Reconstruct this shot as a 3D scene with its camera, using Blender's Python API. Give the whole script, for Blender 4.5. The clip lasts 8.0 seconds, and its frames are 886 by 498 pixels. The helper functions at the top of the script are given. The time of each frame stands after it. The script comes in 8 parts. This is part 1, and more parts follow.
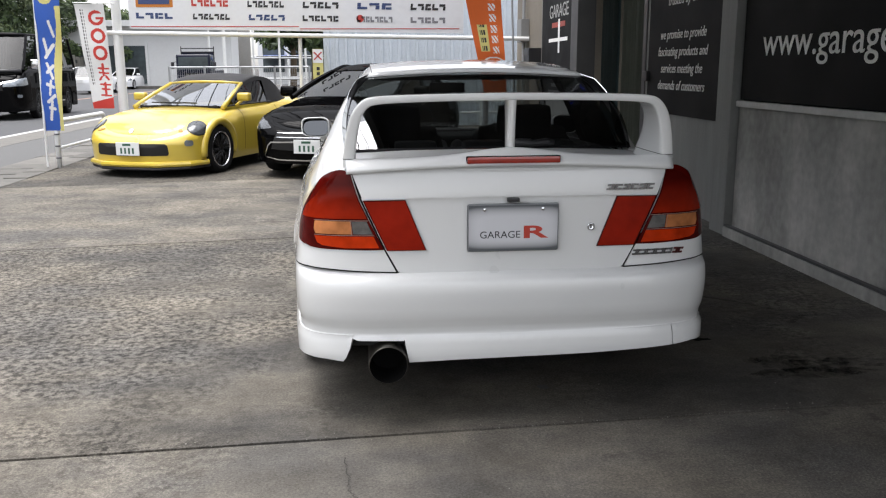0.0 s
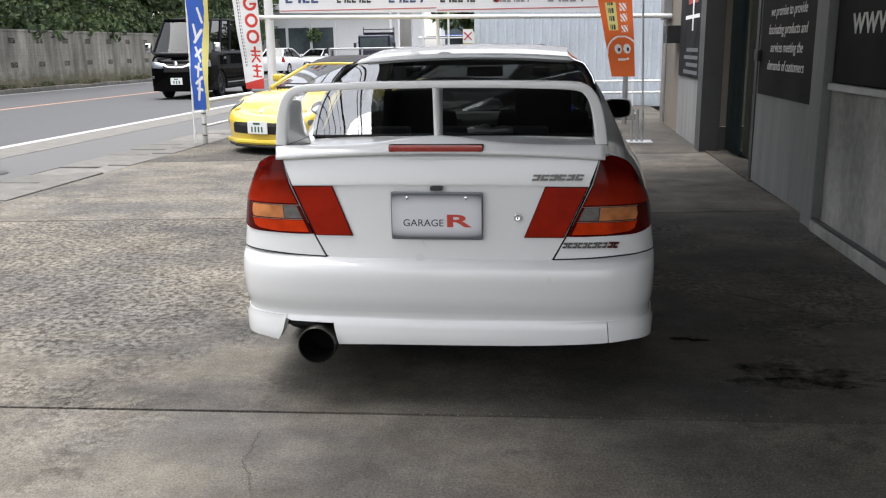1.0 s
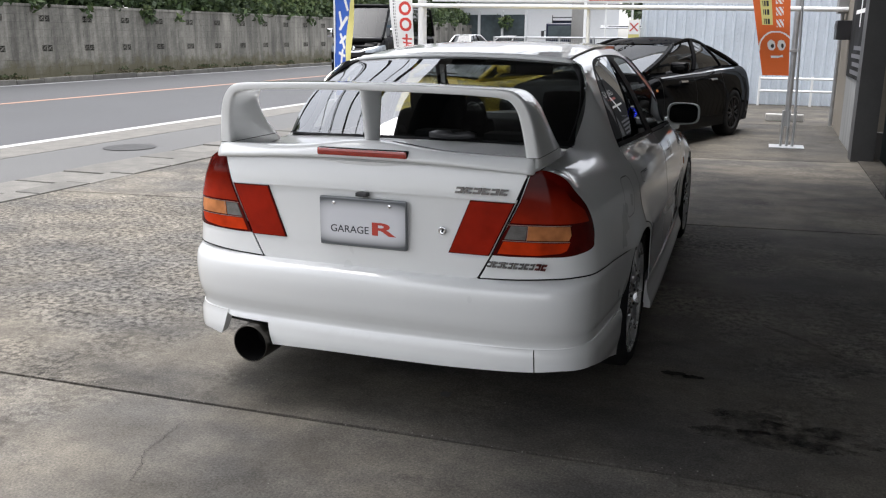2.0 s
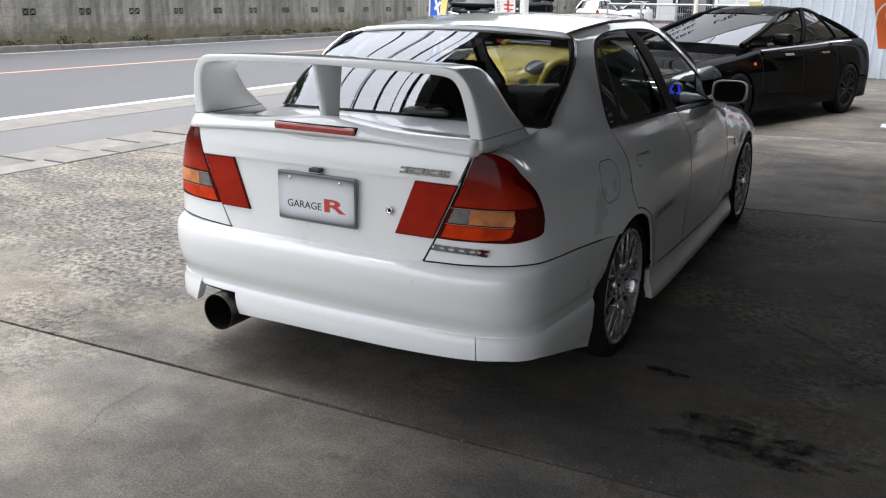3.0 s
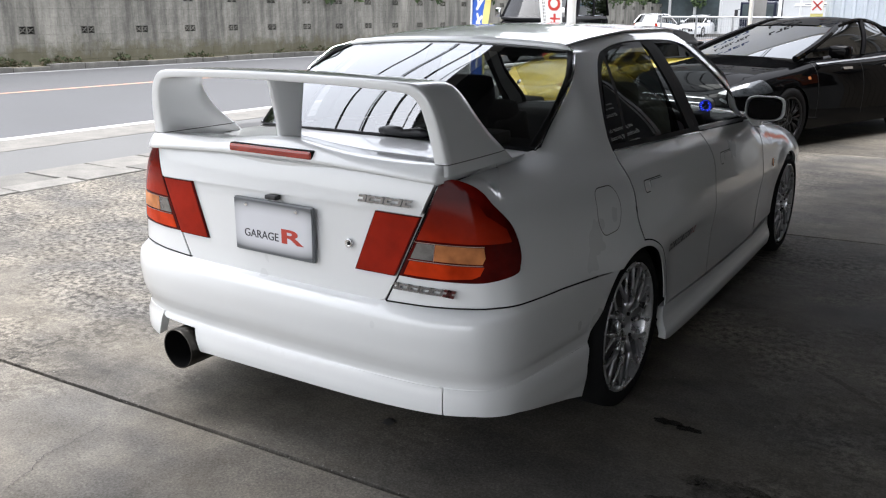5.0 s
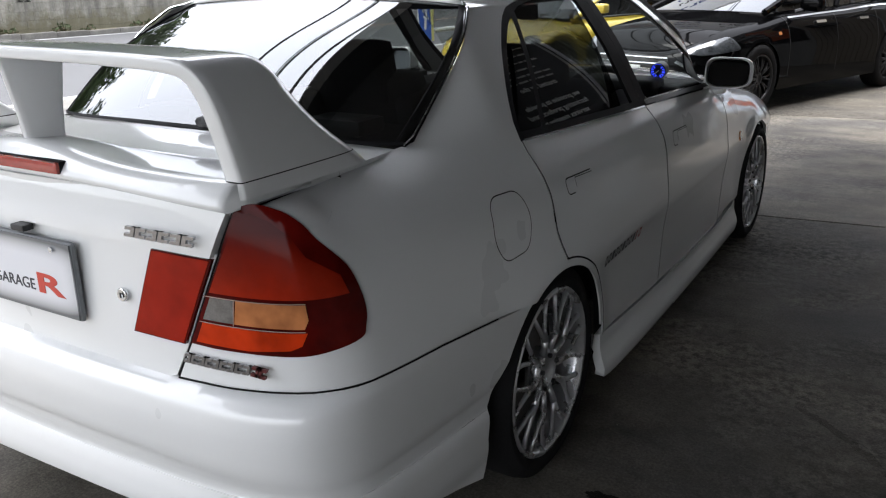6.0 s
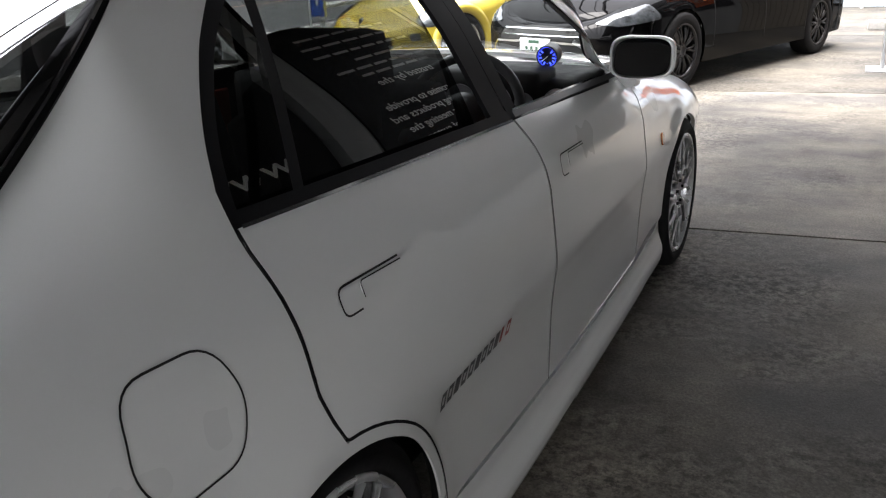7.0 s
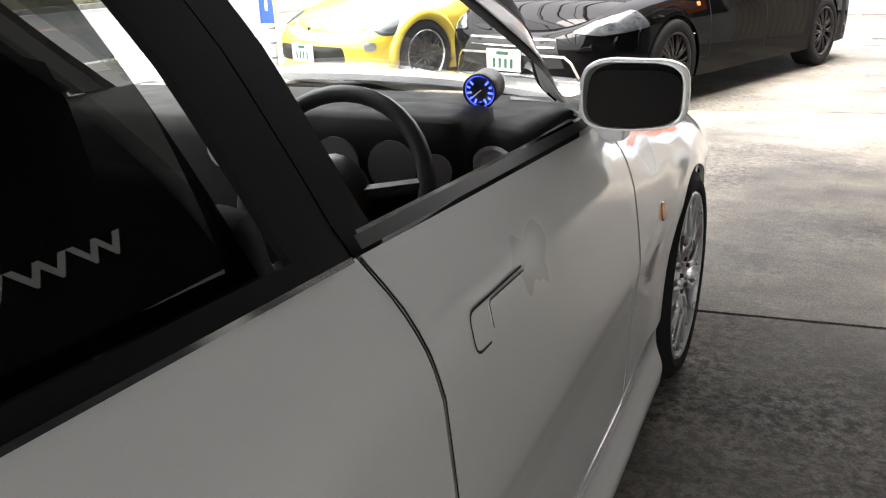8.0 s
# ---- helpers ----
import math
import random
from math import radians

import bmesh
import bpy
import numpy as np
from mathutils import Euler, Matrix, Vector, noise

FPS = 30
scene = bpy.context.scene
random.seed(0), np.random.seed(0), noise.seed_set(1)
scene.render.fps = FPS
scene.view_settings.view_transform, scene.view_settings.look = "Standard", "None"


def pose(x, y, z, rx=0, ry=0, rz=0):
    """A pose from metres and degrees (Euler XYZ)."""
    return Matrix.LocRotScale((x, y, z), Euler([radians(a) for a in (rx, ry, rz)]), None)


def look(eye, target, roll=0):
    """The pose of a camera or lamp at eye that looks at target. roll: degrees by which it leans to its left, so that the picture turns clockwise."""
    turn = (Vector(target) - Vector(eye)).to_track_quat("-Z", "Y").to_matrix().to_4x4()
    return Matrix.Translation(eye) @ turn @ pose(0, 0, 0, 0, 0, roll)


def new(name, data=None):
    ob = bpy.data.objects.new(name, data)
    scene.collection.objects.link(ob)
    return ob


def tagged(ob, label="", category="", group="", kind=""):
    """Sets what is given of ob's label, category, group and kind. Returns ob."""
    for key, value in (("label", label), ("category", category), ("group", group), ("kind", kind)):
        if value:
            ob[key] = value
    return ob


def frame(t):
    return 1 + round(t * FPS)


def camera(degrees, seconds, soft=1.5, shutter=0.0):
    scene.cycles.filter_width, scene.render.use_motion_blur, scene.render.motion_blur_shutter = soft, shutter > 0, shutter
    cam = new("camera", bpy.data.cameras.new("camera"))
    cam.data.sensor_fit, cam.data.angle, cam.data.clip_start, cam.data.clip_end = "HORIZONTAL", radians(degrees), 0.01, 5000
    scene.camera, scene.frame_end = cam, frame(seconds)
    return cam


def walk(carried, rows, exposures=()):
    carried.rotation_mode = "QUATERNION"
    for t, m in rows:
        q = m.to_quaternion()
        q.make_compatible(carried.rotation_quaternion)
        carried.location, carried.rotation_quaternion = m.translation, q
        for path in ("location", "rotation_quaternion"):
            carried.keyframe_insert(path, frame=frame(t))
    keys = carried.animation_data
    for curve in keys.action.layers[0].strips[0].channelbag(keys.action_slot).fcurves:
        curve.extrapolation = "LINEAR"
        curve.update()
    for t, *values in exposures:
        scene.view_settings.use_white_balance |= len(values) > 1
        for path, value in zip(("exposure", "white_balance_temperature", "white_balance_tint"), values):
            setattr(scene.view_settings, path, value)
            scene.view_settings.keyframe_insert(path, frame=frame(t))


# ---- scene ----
cam = camera(55.5, 8.0, 1.2)
PATH = [
    (0, (-0.533, 0.017, 1.301), (-0.346, 1.963, 0.88), -0.3),
    (0.5, (-0.064, -0.069, 1.318), (-0.063, 1.885, 0.895), -0.3),
    (1, (0.395, 0.015, 1.325), (0.148, 1.945, 0.86), -0.9),
    (1.2, (0.53, 0.113, 1.321), (0.224, 2.032, 0.851), -0.8),
    (2.3, (1.473, 0.466, 1.378), (0.681, 2.234, 0.884), 0.1),
    (2.5, (1.577, 0.535, 1.377), (0.732, 2.278, 0.878), -0.2),
    (3, (1.746, 0.696, 1.402), (0.814, 2.371, 0.833), 0.7),
    (3.5, (1.812, 0.827, 1.415), (0.88, 2.501, 0.841), 0.7),
    (4, (1.844, 0.861, 1.42), (0.845, 2.515, 0.905), 0.6),
    (4.2, (1.84, 0.871, 1.422), (0.823, 2.516, 0.911), 0.4),
    (5.3, (1.782, 1.311, 1.371), (0.716, 2.913, 0.825), -0.1),
    (5.5, (1.735, 1.472, 1.377), (0.684, 3.083, 0.829), -1.1),
    (6, (1.659, 1.943, 1.332), (0.664, 3.565, 0.714), -1.0),
    (6.5, (1.524, 2.483, 1.297), (0.655, 4.134, 0.578), 0.4),
    (7, (1.433, 3.06, 1.264), (0.577, 4.735, 0.585), -2.3),
    (7.2, (1.418, 3.246, 1.258), (0.511, 4.891, 0.571), -2.4),
    (7.5, (1.338, 3.524, 1.255), (0.539, 5.24, 0.608), 0.5),
    (8, (1.168, 4.1, 1.18), (0.342, 5.795, 0.513), -2.1),
]
EXPOSURE = [(0, 0.74, 6550, 12), (0.5, 0.85, 6550, 12), (1.2, 0.88, 6550, 12), (2.5, 1.05, 6450, 12), (4.0, 1.45, 6420, 12), (5.5, 1.45, 6420, 12), (6.0, 1.7, 6420, 12), (6.5, 2.15, 6500, 13), (7.0, 2.78, 6650, 13), (7.5, 3.2, 6800, 13), (8.0, 3.3, 7000, 13)]
walk(cam, [(t, look(eye, target, roll)) for t, eye, target, roll in PATH], EXPOSURE)

# ---- light ----
SUN_AZ, SUN_EL = radians(265), radians(80)
world = bpy.data.worlds.new("overcast_sky")
scene.world = world
world.use_nodes = True
wn = world.node_tree.nodes
wl = world.node_tree.links
wn.clear()
sky = wn.new("ShaderNodeTexSky")
sky.sky_type = "NISHITA"
sky.sun_disc = False
sky.sun_elevation = SUN_EL
sky.sun_rotation = SUN_AZ
sky.air_density = 1.0
sky.dust_density = 1.0
pale = wn.new("ShaderNodeHueSaturation")
pale.inputs["Saturation"].default_value = 0.18
pale.inputs["Value"].default_value = 1.0
wbg = wn.new("ShaderNodeBackground")
wbg.inputs["Strength"].default_value = 0.15
wout = wn.new("ShaderNodeOutputWorld")
wl.new(sky.outputs[0], pale.inputs["Color"])
# an overcast sky is about three times brighter overhead than at the horizon
tcw = wn.new("ShaderNodeTexCoord")
sepw = wn.new("ShaderNodeSeparateXYZ")
wl.new(tcw.outputs["Generated"], sepw.inputs[0])
grad = wn.new("ShaderNodeMapRange")
grad.inputs["From Min"].default_value = 0.0
grad.inputs["From Max"].default_value = 1.0
grad.inputs["To Min"].default_value = 0.9
grad.inputs["To Max"].default_value = 3.0
wl.new(sepw.outputs["Z"], grad.inputs["Value"])
sclw = wn.new("ShaderNodeVectorMath")
sclw.operation = "SCALE"
wl.new(pale.outputs[0], sclw.inputs[0])
wl.new(grad.outputs[0], sclw.inputs["Scale"])
wl.new(sclw.outputs[0], wbg.inputs["Color"])
wl.new(wbg.outputs[0], wout.inputs["Surface"])

sun_data = bpy.data.lights.new("sun", "SUN")
sun_data.energy = 2.4
sun_data.angle = radians(45)
sun_data.color = (1.0, 0.98, 0.95)
sun = new("sun", sun_data)
sun.matrix_world = look((8, 0, 30), (8 - math.sin(SUN_AZ) * 10, -math.cos(SUN_AZ) * 10, 30 - 10 * math.tan(SUN_EL)))

# ---- materials ----
def shade(name, color, rough=0.5, metal=0.0, vary=0.12, scale=6.0, fine=60.0, bump=0.0, coat=0.0, spec=0.5, island=0.0, rough_vary=0.08):
    """A surface with two scales of colour variation and a fine relief."""
    m = bpy.data.materials.new(name)
    m.use_nodes = True
    nt = m.node_tree
    n, l = nt.nodes, nt.links
    b = n["Principled BSDF"]
    b.inputs["Roughness"].default_value = rough
    b.inputs["Metallic"].default_value = metal
    b.inputs["Coat Weight"].default_value = coat
    b.inputs["Coat Roughness"].default_value = 0.03
    b.inputs["Specular IOR Level"].default_value = spec
    tc = n.new("ShaderNodeTexCoord")
    n1 = n.new("ShaderNodeTexNoise")
    n1.inputs["Scale"].default_value = scale
    n1.inputs["Detail"].default_value = 4
    n2 = n.new("ShaderNodeTexNoise")
    n2.inputs["Scale"].default_value = fine
    n2.inputs["Detail"].default_value = 3
    l.new(tc.outputs["Object"], n1.inputs["Vector"])
    l.new(tc.outputs["Object"], n2.inputs["Vector"])
    mul = n.new("ShaderNodeMath")
    mul.operation = "MULTIPLY_ADD"
    mul.inputs[1].default_value = 0.65
    l.new(n1.outputs["Fac"], mul.inputs[0])
    half = n.new("ShaderNodeMath")
    half.operation = "MULTIPLY"
    half.inputs[1].default_value = 0.35
    l.new(n2.outputs["Fac"], half.inputs[0])
    l.new(half.outputs[0], mul.inputs[2])
    ramp = n.new("ShaderNodeMapRange")
    ramp.inputs["From Min"].default_value = 0.3
    ramp.inputs["From Max"].default_value = 0.7
    ramp.inputs["To Min"].default_value = 1 - vary
    ramp.inputs["To Max"].default_value = 1 + vary
    l.new(mul.outputs[0], ramp.inputs["Value"])
    last = ramp.outputs[0]
    if island:
        oi = n.new("ShaderNodeObjectInfo")
        mr = n.new("ShaderNodeMapRange")
        mr.inputs["To Min"].default_value = 1 - island
        mr.inputs["To Max"].default_value = 1 + island
        l.new(oi.outputs["Random"], mr.inputs["Value"])
        mm = n.new("ShaderNodeMath")
        mm.operation = "MULTIPLY"
        l.new(last, mm.inputs[0])
        l.new(mr.outputs[0], mm.inputs[1])
        last = mm.outputs[0]
    mix = n.new("ShaderNodeVectorMath")
    mix.operation = "SCALE"
    mix.inputs[0].default_value = color[:3]
    l.new(last, mix.inputs["Scale"])
    l.new(mix.outputs[0], b.inputs["Base Color"])
    if rough_vary:
        rr = n.new("ShaderNodeMapRange")
        rr.inputs["From Min"].default_value = 0.3
        rr.inputs["From Max"].default_value = 0.7
        rr.inputs["To Min"].default_value = max(0.0, rough - rough_vary)
        rr.inputs["To Max"].default_value = min(1.0, rough + rough_vary)
        l.new(n1.outputs["Fac"], rr.inputs["Value"])
        l.new(rr.outputs[0], b.inputs["Roughness"])
    if bump:
        bp = n.new("ShaderNodeBump")
        bp.inputs["Strength"].default_value = 0.6
        bp.inputs["Distance"].default_value = bump
        l.new(n2.outputs["Fac"], bp.inputs["Height"])
        l.new(bp.outputs[0], b.inputs["Normal"])
    return m


def plain(name, color, rough=0.5, metal=0.0, coat=0.0, emit=0.0, spec=0.5):
    m = bpy.data.materials.new(name)
    m.use_nodes = True
    b = m.node_tree.nodes["Principled BSDF"]
    b.inputs["Base Color"].default_value = (*color[:3], 1)
    b.inputs["Roughness"].default_value = rough
    b.inputs["Metallic"].default_value = metal
    b.inputs["Coat Weight"].default_value = coat
    b.inputs["Specular IOR Level"].default_value = spec
    if emit:
        b.inputs["Emission Color"].default_value = (*color[:3], 1)
        b.inputs["Emission Strength"].default_value = emit
    return m


def paint(name, color, rough=0.28, flake=0.0, metal=0.0):
    """Car paint: coloured base, clear coat, faint waviness."""
    m = shade(name, color, rough, metal, 0.015, 2.0, 400.0, 0.0, 1.0, 0.5, 0, 0.03)
    return m


def tinted_glass(name, tint, rough=0.0, sheen=0.07):
    """Thin tinted pane: a clear tinted view through with a mirror-like sheen that grows to grazing."""
    m = bpy.data.materials.new(name)
    m.use_nodes = True
    nt = m.node_tree
    n, l = nt.nodes, nt.links
    n.clear()
    out = n.new("ShaderNodeOutputMaterial")
    tr = n.new("ShaderNodeBsdfTransparent")
    tr.inputs[0].default_value = (*tint, 1)
    gl = n.new("ShaderNodeBsdfGlossy")
    gl.inputs["Roughness"].default_value = rough
    gl.inputs["Color"].default_value = (0.96, 0.98, 1.0, 1)
    lw = n.new("ShaderNodeLayerWeight")
    lw.inputs["Blend"].default_value = 0.5
    pw = n.new("ShaderNodeMath")
    pw.operation = "POWER"
    pw.inputs[1].default_value = 4.0
    l.new(lw.outputs["Facing"], pw.inputs[0])
    fr = n.new("ShaderNodeMapRange")
    fr.inputs["To Min"].default_value = sheen
    l.new(pw.outputs[0], fr.inputs["Value"])
    mx = n.new("ShaderNodeMixShader")
    l.new(fr.outputs[0], mx.inputs[0])
    l.new(tr.outputs[0], mx.inputs[1])
    l.new(gl.outputs[0], mx.inputs[2])
    l.new(mx.outputs[0], out.inputs[0])
    return m


# ---- mesh tools ----
def fill(bm_or_data, name, material, smooth=False):
    me = bpy.data.meshes.new(name)
    if isinstance(bm_or_data, bmesh.types.BMesh):
        bm_or_data.to_mesh(me)
        bm_or_data.free()
    else:
        v, f = bm_or_data
        me.from_pydata([tuple(p) for p in v], [], f)
    if smooth:
        me.shade_smooth()
    if material:
        me.materials.append(material)
    me.update()
    return me


def thing(name, label, category, at=(0, 0, 0), group="", kind=""):
    ob = new(name)
    ob.empty_display_size = 0.1
    ob.location = at
    return tagged(ob, label, category, group, kind)




def base_of(ob):
    p = Vector(ob.location)
    while ob.parent:
        ob = ob.parent
        p = p + Vector(ob.location)
    return p


def part(name, bm, material, parent=None, label="", smooth=False):
    """One mesh object under a thing or part; the mesh is given in world metres."""
    me = bm if isinstance(bm, bpy.types.Mesh) else fill(bm, name, material, smooth)
    ob = new(name, me)
    if parent is not None:
        off = base_of(parent)
        me.transform(Matrix.Translation(-off))
        ob.parent = parent
    if label:
        tagged(ob, label)
    return ob


def single(name, bm, material, label, category, kind="", group="", smooth=False):
    ob = part(name, bm, material, None, "", smooth)
    return tagged(ob, label, category, group, kind)


def add_box(bm, lo, hi, bevel=0.0, m=None):
    c = [(a + b) / 2 for a, b in zip(lo, hi)]
    d = [abs(b - a) for a, b in zip(lo, hi)]
    r = bmesh.ops.create_cube(bm, size=1.0)
    vs = r["verts"]
    bmesh.ops.scale(bm, vec=d, verts=vs)
    if bevel:
        es = list({e for v in vs for e in v.link_edges})
        g = bmesh.ops.bevel(bm, geom=es, offset=bevel, segments=2, affect="EDGES", profile=0.7)
        vs = list({v for f in g["faces"] for v in f.verts} | {v for v in vs if v.is_valid})
    bmesh.ops.translate(bm, vec=c, verts=vs)
    if m is not None:
        bmesh.ops.transform(bm, matrix=m, verts=vs)
    return vs


def box(lo, hi, bevel=0.0, m=None):
    bm = bmesh.new()
    add_box(bm, lo, hi, bevel, m)
    return bm


def add_tube(bm, pts, r, seg=10, caps=True):
    """A round bar along a polyline; r may be a list."""
    pts = [Vector(p) for p in pts]
    rings = []
    side = None
    for i, p in enumerate(pts):
        d = (pts[min(i + 1, len(pts) - 1)] - pts[max(i - 1, 0)]).normalized()
        if side is None:
            side = d.orthogonal().normalized()
        side = (side - d * side.dot(d)).normalized()
        up = d.cross(side)
        rr = r[i] if isinstance(r, (list, tuple)) else r
        rings.append([bm.verts.new(p + (side * math.cos(a) + up * math.sin(a)) * rr) for a in [k * 2 * math.pi / seg for k in range(seg)]])
    for a, b in zip(rings, rings[1:]):
        for k in range(seg):
            bm.faces.new((a[k], a[(k + 1) % seg], b[(k + 1) % seg], b[k]))
    if caps:
        bm.faces.new(rings[0][::-1])
        bm.faces.new(rings[-1])


def tube(pts, r, seg=10):
    bm = bmesh.new()
    add_tube(bm, pts, r, seg)
    return bm


def add_lathe(bm, prof, seg, m):
    """Turns a profile of (radius, along) round the local z axis, then places it by m."""
    rings = []
    for r, z in prof:
        rings.append([bm.verts.new(m @ Vector((r * math.cos(a), r * math.sin(a), z))) for a in [k * 2 * math.pi / seg for k in range(seg)]])
    for a, b in zip(rings, rings[1:]):
        for k in range(seg):
            bm.faces.new((a[k], a[(k + 1) % seg], b[(k + 1) % seg], b[k]))
    return rings


def lathe(prof, seg, m, caps=True):
    bm = bmesh.new()
    rings = add_lathe(bm, prof, seg, m)
    if caps:
        bm.faces.new(rings[0][::-1])
        bm.faces.new(rings[-1])
    return bm


def round_path(pts, r, n=5):
    """A polyline with its inner corners rounded."""
    pts = [Vector(p) for p in pts]
    out = [pts[0]]
    for a, b, c in zip(pts, pts[1:], pts[2:]):
        u, w = (a - b), (c - b)
        k = min(r, u.length * 0.49, w.length * 0.49)
        p, q = b + u.normalized() * k, b + w.normalized() * k
        for i in range(n + 1):
            t = i / n
            out.append((p * (1 - t) + b * t) * (1 - t) + (b * (1 - t) + q * t) * t)
    out.append(pts[-1])
    return out


def lerp_table(tab, x):
    """Smooth (monotone cubic) reading of a table of (x, value)."""
    if x <= tab[0][0]:
        return tab[0][1]
    if x >= tab[-1][0]:
        return tab[-1][1]
    for i in range(len(tab) - 1):
        if x <= tab[i + 1][0]:
            break
    x0, y0 = tab[i]
    x1, y1 = tab[i + 1]
    h = x1 - x0
    d = (y1 - y0) / h

    def slope(j):
        if j <= 0 or j >= len(tab) - 1:
            return None
        a = (tab[j][1] - tab[j - 1][1]) / (tab[j][0] - tab[j - 1][0])
        b = (tab[j + 1][1] - tab[j][1]) / (tab[j + 1][0] - tab[j][0])
        return 0.0 if a * b <= 0 else 2 * a * b / (a + b)

    m0, m1 = slope(i), slope(i + 1)
    m0 = d if m0 is None else m0
    m1 = d if m1 is None else m1
    t = (x - x0) / h
    return (2 * t ** 3 - 3 * t * t + 1) * y0 + (t ** 3 - 2 * t * t + t) * h * m0 + (3 * t * t - 2 * t ** 3) * y1 + (t ** 3 - t * t) * h * m1


def crom(pts, n=6):
    """A smooth curve through a row of flat points."""
    P = [pts[0]] + list(pts) + [pts[-1]]
    out = []
    for i in range(1, len(P) - 2):
        a, b, c, d = P[i - 1:i + 3]
        for j in range(n):
            t = j / n
            out.append(tuple(0.5 * (2 * b[k] + (c[k] - a[k]) * t + (2 * a[k] - 5 * b[k] + 4 * c[k] - d[k]) * t * t + (3 * b[k] - a[k] - 3 * c[k] + d[k]) * t ** 3) for k in range(2)))
    out.append(tuple(pts[-1]))
    return out


def sstep(a, b, x):
    t = min(1.0, max(0.0, (x - a) / (b - a)))
    return t * t * (3 - 2 * t)


def letters(name, body, size, m, material, parent=None, depth=0.002, shear=0.0, label="", align="LEFT", spread=1.0, squeeze=1.0, width=0.0, bold=0.0):
    """Writing as a mesh; m places its x along the line and its y up."""
    cu = bpy.data.curves.new(name, "FONT")
    cu.body = body
    cu.size = size
    cu.extrude = depth
    cu.shear = shear
    cu.offset = bold
    cu.align_x = align
    cu.space_character = spread
    tmp = bpy.data.objects.new(name, cu)
    me = bpy.data.meshes.new_from_object(tmp)
    bpy.data.objects.remove(tmp)
    bpy.data.curves.remove(cu)
    if width:
        xs = [v.co.x for v in me.vertices]
        squeeze = width / (max(xs) - min(xs))
    me.transform(m @ Matrix.Diagonal((squeeze, 1, 1, 1)))
    me.materials.clear()
    me.materials.append(material)
    return part(name, me, material, parent, label)


# ---- curved panels cut from a surface ----
from mathutils.geometry import delaunay_2d_cdt


def inside(p, poly):
    x, y = p
    c = False
    j = len(poly) - 1
    for i in range(len(poly)):
        xi, yi = poly[i]
        xj, yj = poly[j]
        if (yi > y) != (yj > y) and x < (xj - xi) * (y - yi) / (yj - yi) + xi:
            c = not c
        j = i
    return c


def area2(poly):
    return sum(a[0] * b[1] - b[0] * a[1] for a, b in zip(poly, poly[1:] + poly[:1]))


def smooth_loop(poly, radius, n=4):
    """Rounds all corners of a closed outline."""
    out = []
    k = len(poly)
    for i in range(k):
        a, b, c = Vector(poly[i - 1]), Vector(poly[i]), Vector(poly[(i + 1) % k])
        u, w = a - b, c - b
        r = min(radius, u.length * 0.45, w.length * 0.45)
        if u.length < 1e-6 or w.length < 1e-6 or u.angle(w) > 2.9:
            out.append(tuple(b))
            continue
        p, q = b + u.normalized() * r, b + w.normalized() * r
        for s in range(n + 1):
            t = s / n
            out.append(tuple((p * (1 - t) + b * t) * (1 - t) + (b * (1 - t) + q * t) * t))
    return out


def dense(poly, h):
    out = []
    for a, b in zip(poly, poly[1:] + poly[:1]):
        d = math.dist(a, b)
        k = max(1, math.ceil(d / h))
        for i in range(k):
            t = i / k
            out.append((a[0] + (b[0] - a[0]) * t, a[1] + (b[1] - a[1]) * t))
    return out


def inset(poly, d):
    """Moves a closed outline inwards by d."""
    if area2(poly) < 0:
        poly = poly[::-1]
    out = []
    k = len(poly)
    for i in range(k):
        a, b, c = Vector(poly[i - 1]), Vector(poly[i]), Vector(poly[(i + 1) % k])
        e1, e2 = (b - a), (c - b)
        if e1.length < 1e-7 or e2.length < 1e-7:
            continue
        n1 = Vector((-e1.y, e1.x)).normalized()
        n2 = Vector((-e2.y, e2.x)).normalized()
        m = n1 + n2
        if m.length < 1e-4:
            continue
        m = m.normalized()
        q = b + m * (d / max(0.4, m.dot(n1)))
        out.append((q.x, q.y))
    return out


def flat_mesh(outline, holes, h):
    """Even triangles inside an outline, without its holes."""
    loops = [dense(outline, h * 0.8)] + [dense(o, h * 0.8) for o in holes]
    pts, edges = [], []
    for lp in loops:
        s = len(pts)
        pts += lp
        edges += [(s + i, s + (i + 1) % len(lp)) for i in range(len(lp))]
    bx = np.array(pts)
    x0, y0 = bx.min(0)
    x1, y1 = bx.max(0)
    row = 0
    y = y0 + h * 0.5
    while y < y1:
        x = x0 + (h * 0.5 if row % 2 else h)
        while x < x1:
            if inside((x, y), loops[0]) and not any(inside((x, y), o) for o in loops[1:]):
                if ((bx[:, 0] - x) ** 2 + (bx[:, 1] - y) ** 2).min() > (0.55 * h) ** 2:
                    pts.append((x, y))
            x += h
        y += h * 0.87
        row += 1
    v, e, f, _, _, _ = delaunay_2d_cdt([Vector(p) for p in pts], edges, [], 0, 1e-6)
    tris = []
    for t in f:
        c = (sum(v[i].x for i in t) / 3, sum(v[i].y for i in t) / 3)
        if inside(c, loops[0]) and not any(inside(c, o) for o in loops[1:]):
            tris.append(tuple(t))
    return [(p.x, p.y) for p in v], tris


def normal_of(S, s, v, sign=1.0, e=0.004):
    a = (Vector(S(s + e, v)) - Vector(S(s - e, v))).cross(Vector(S(s, v + e)) - Vector(S(s, v - e)))
    return (a * sign).normalized()


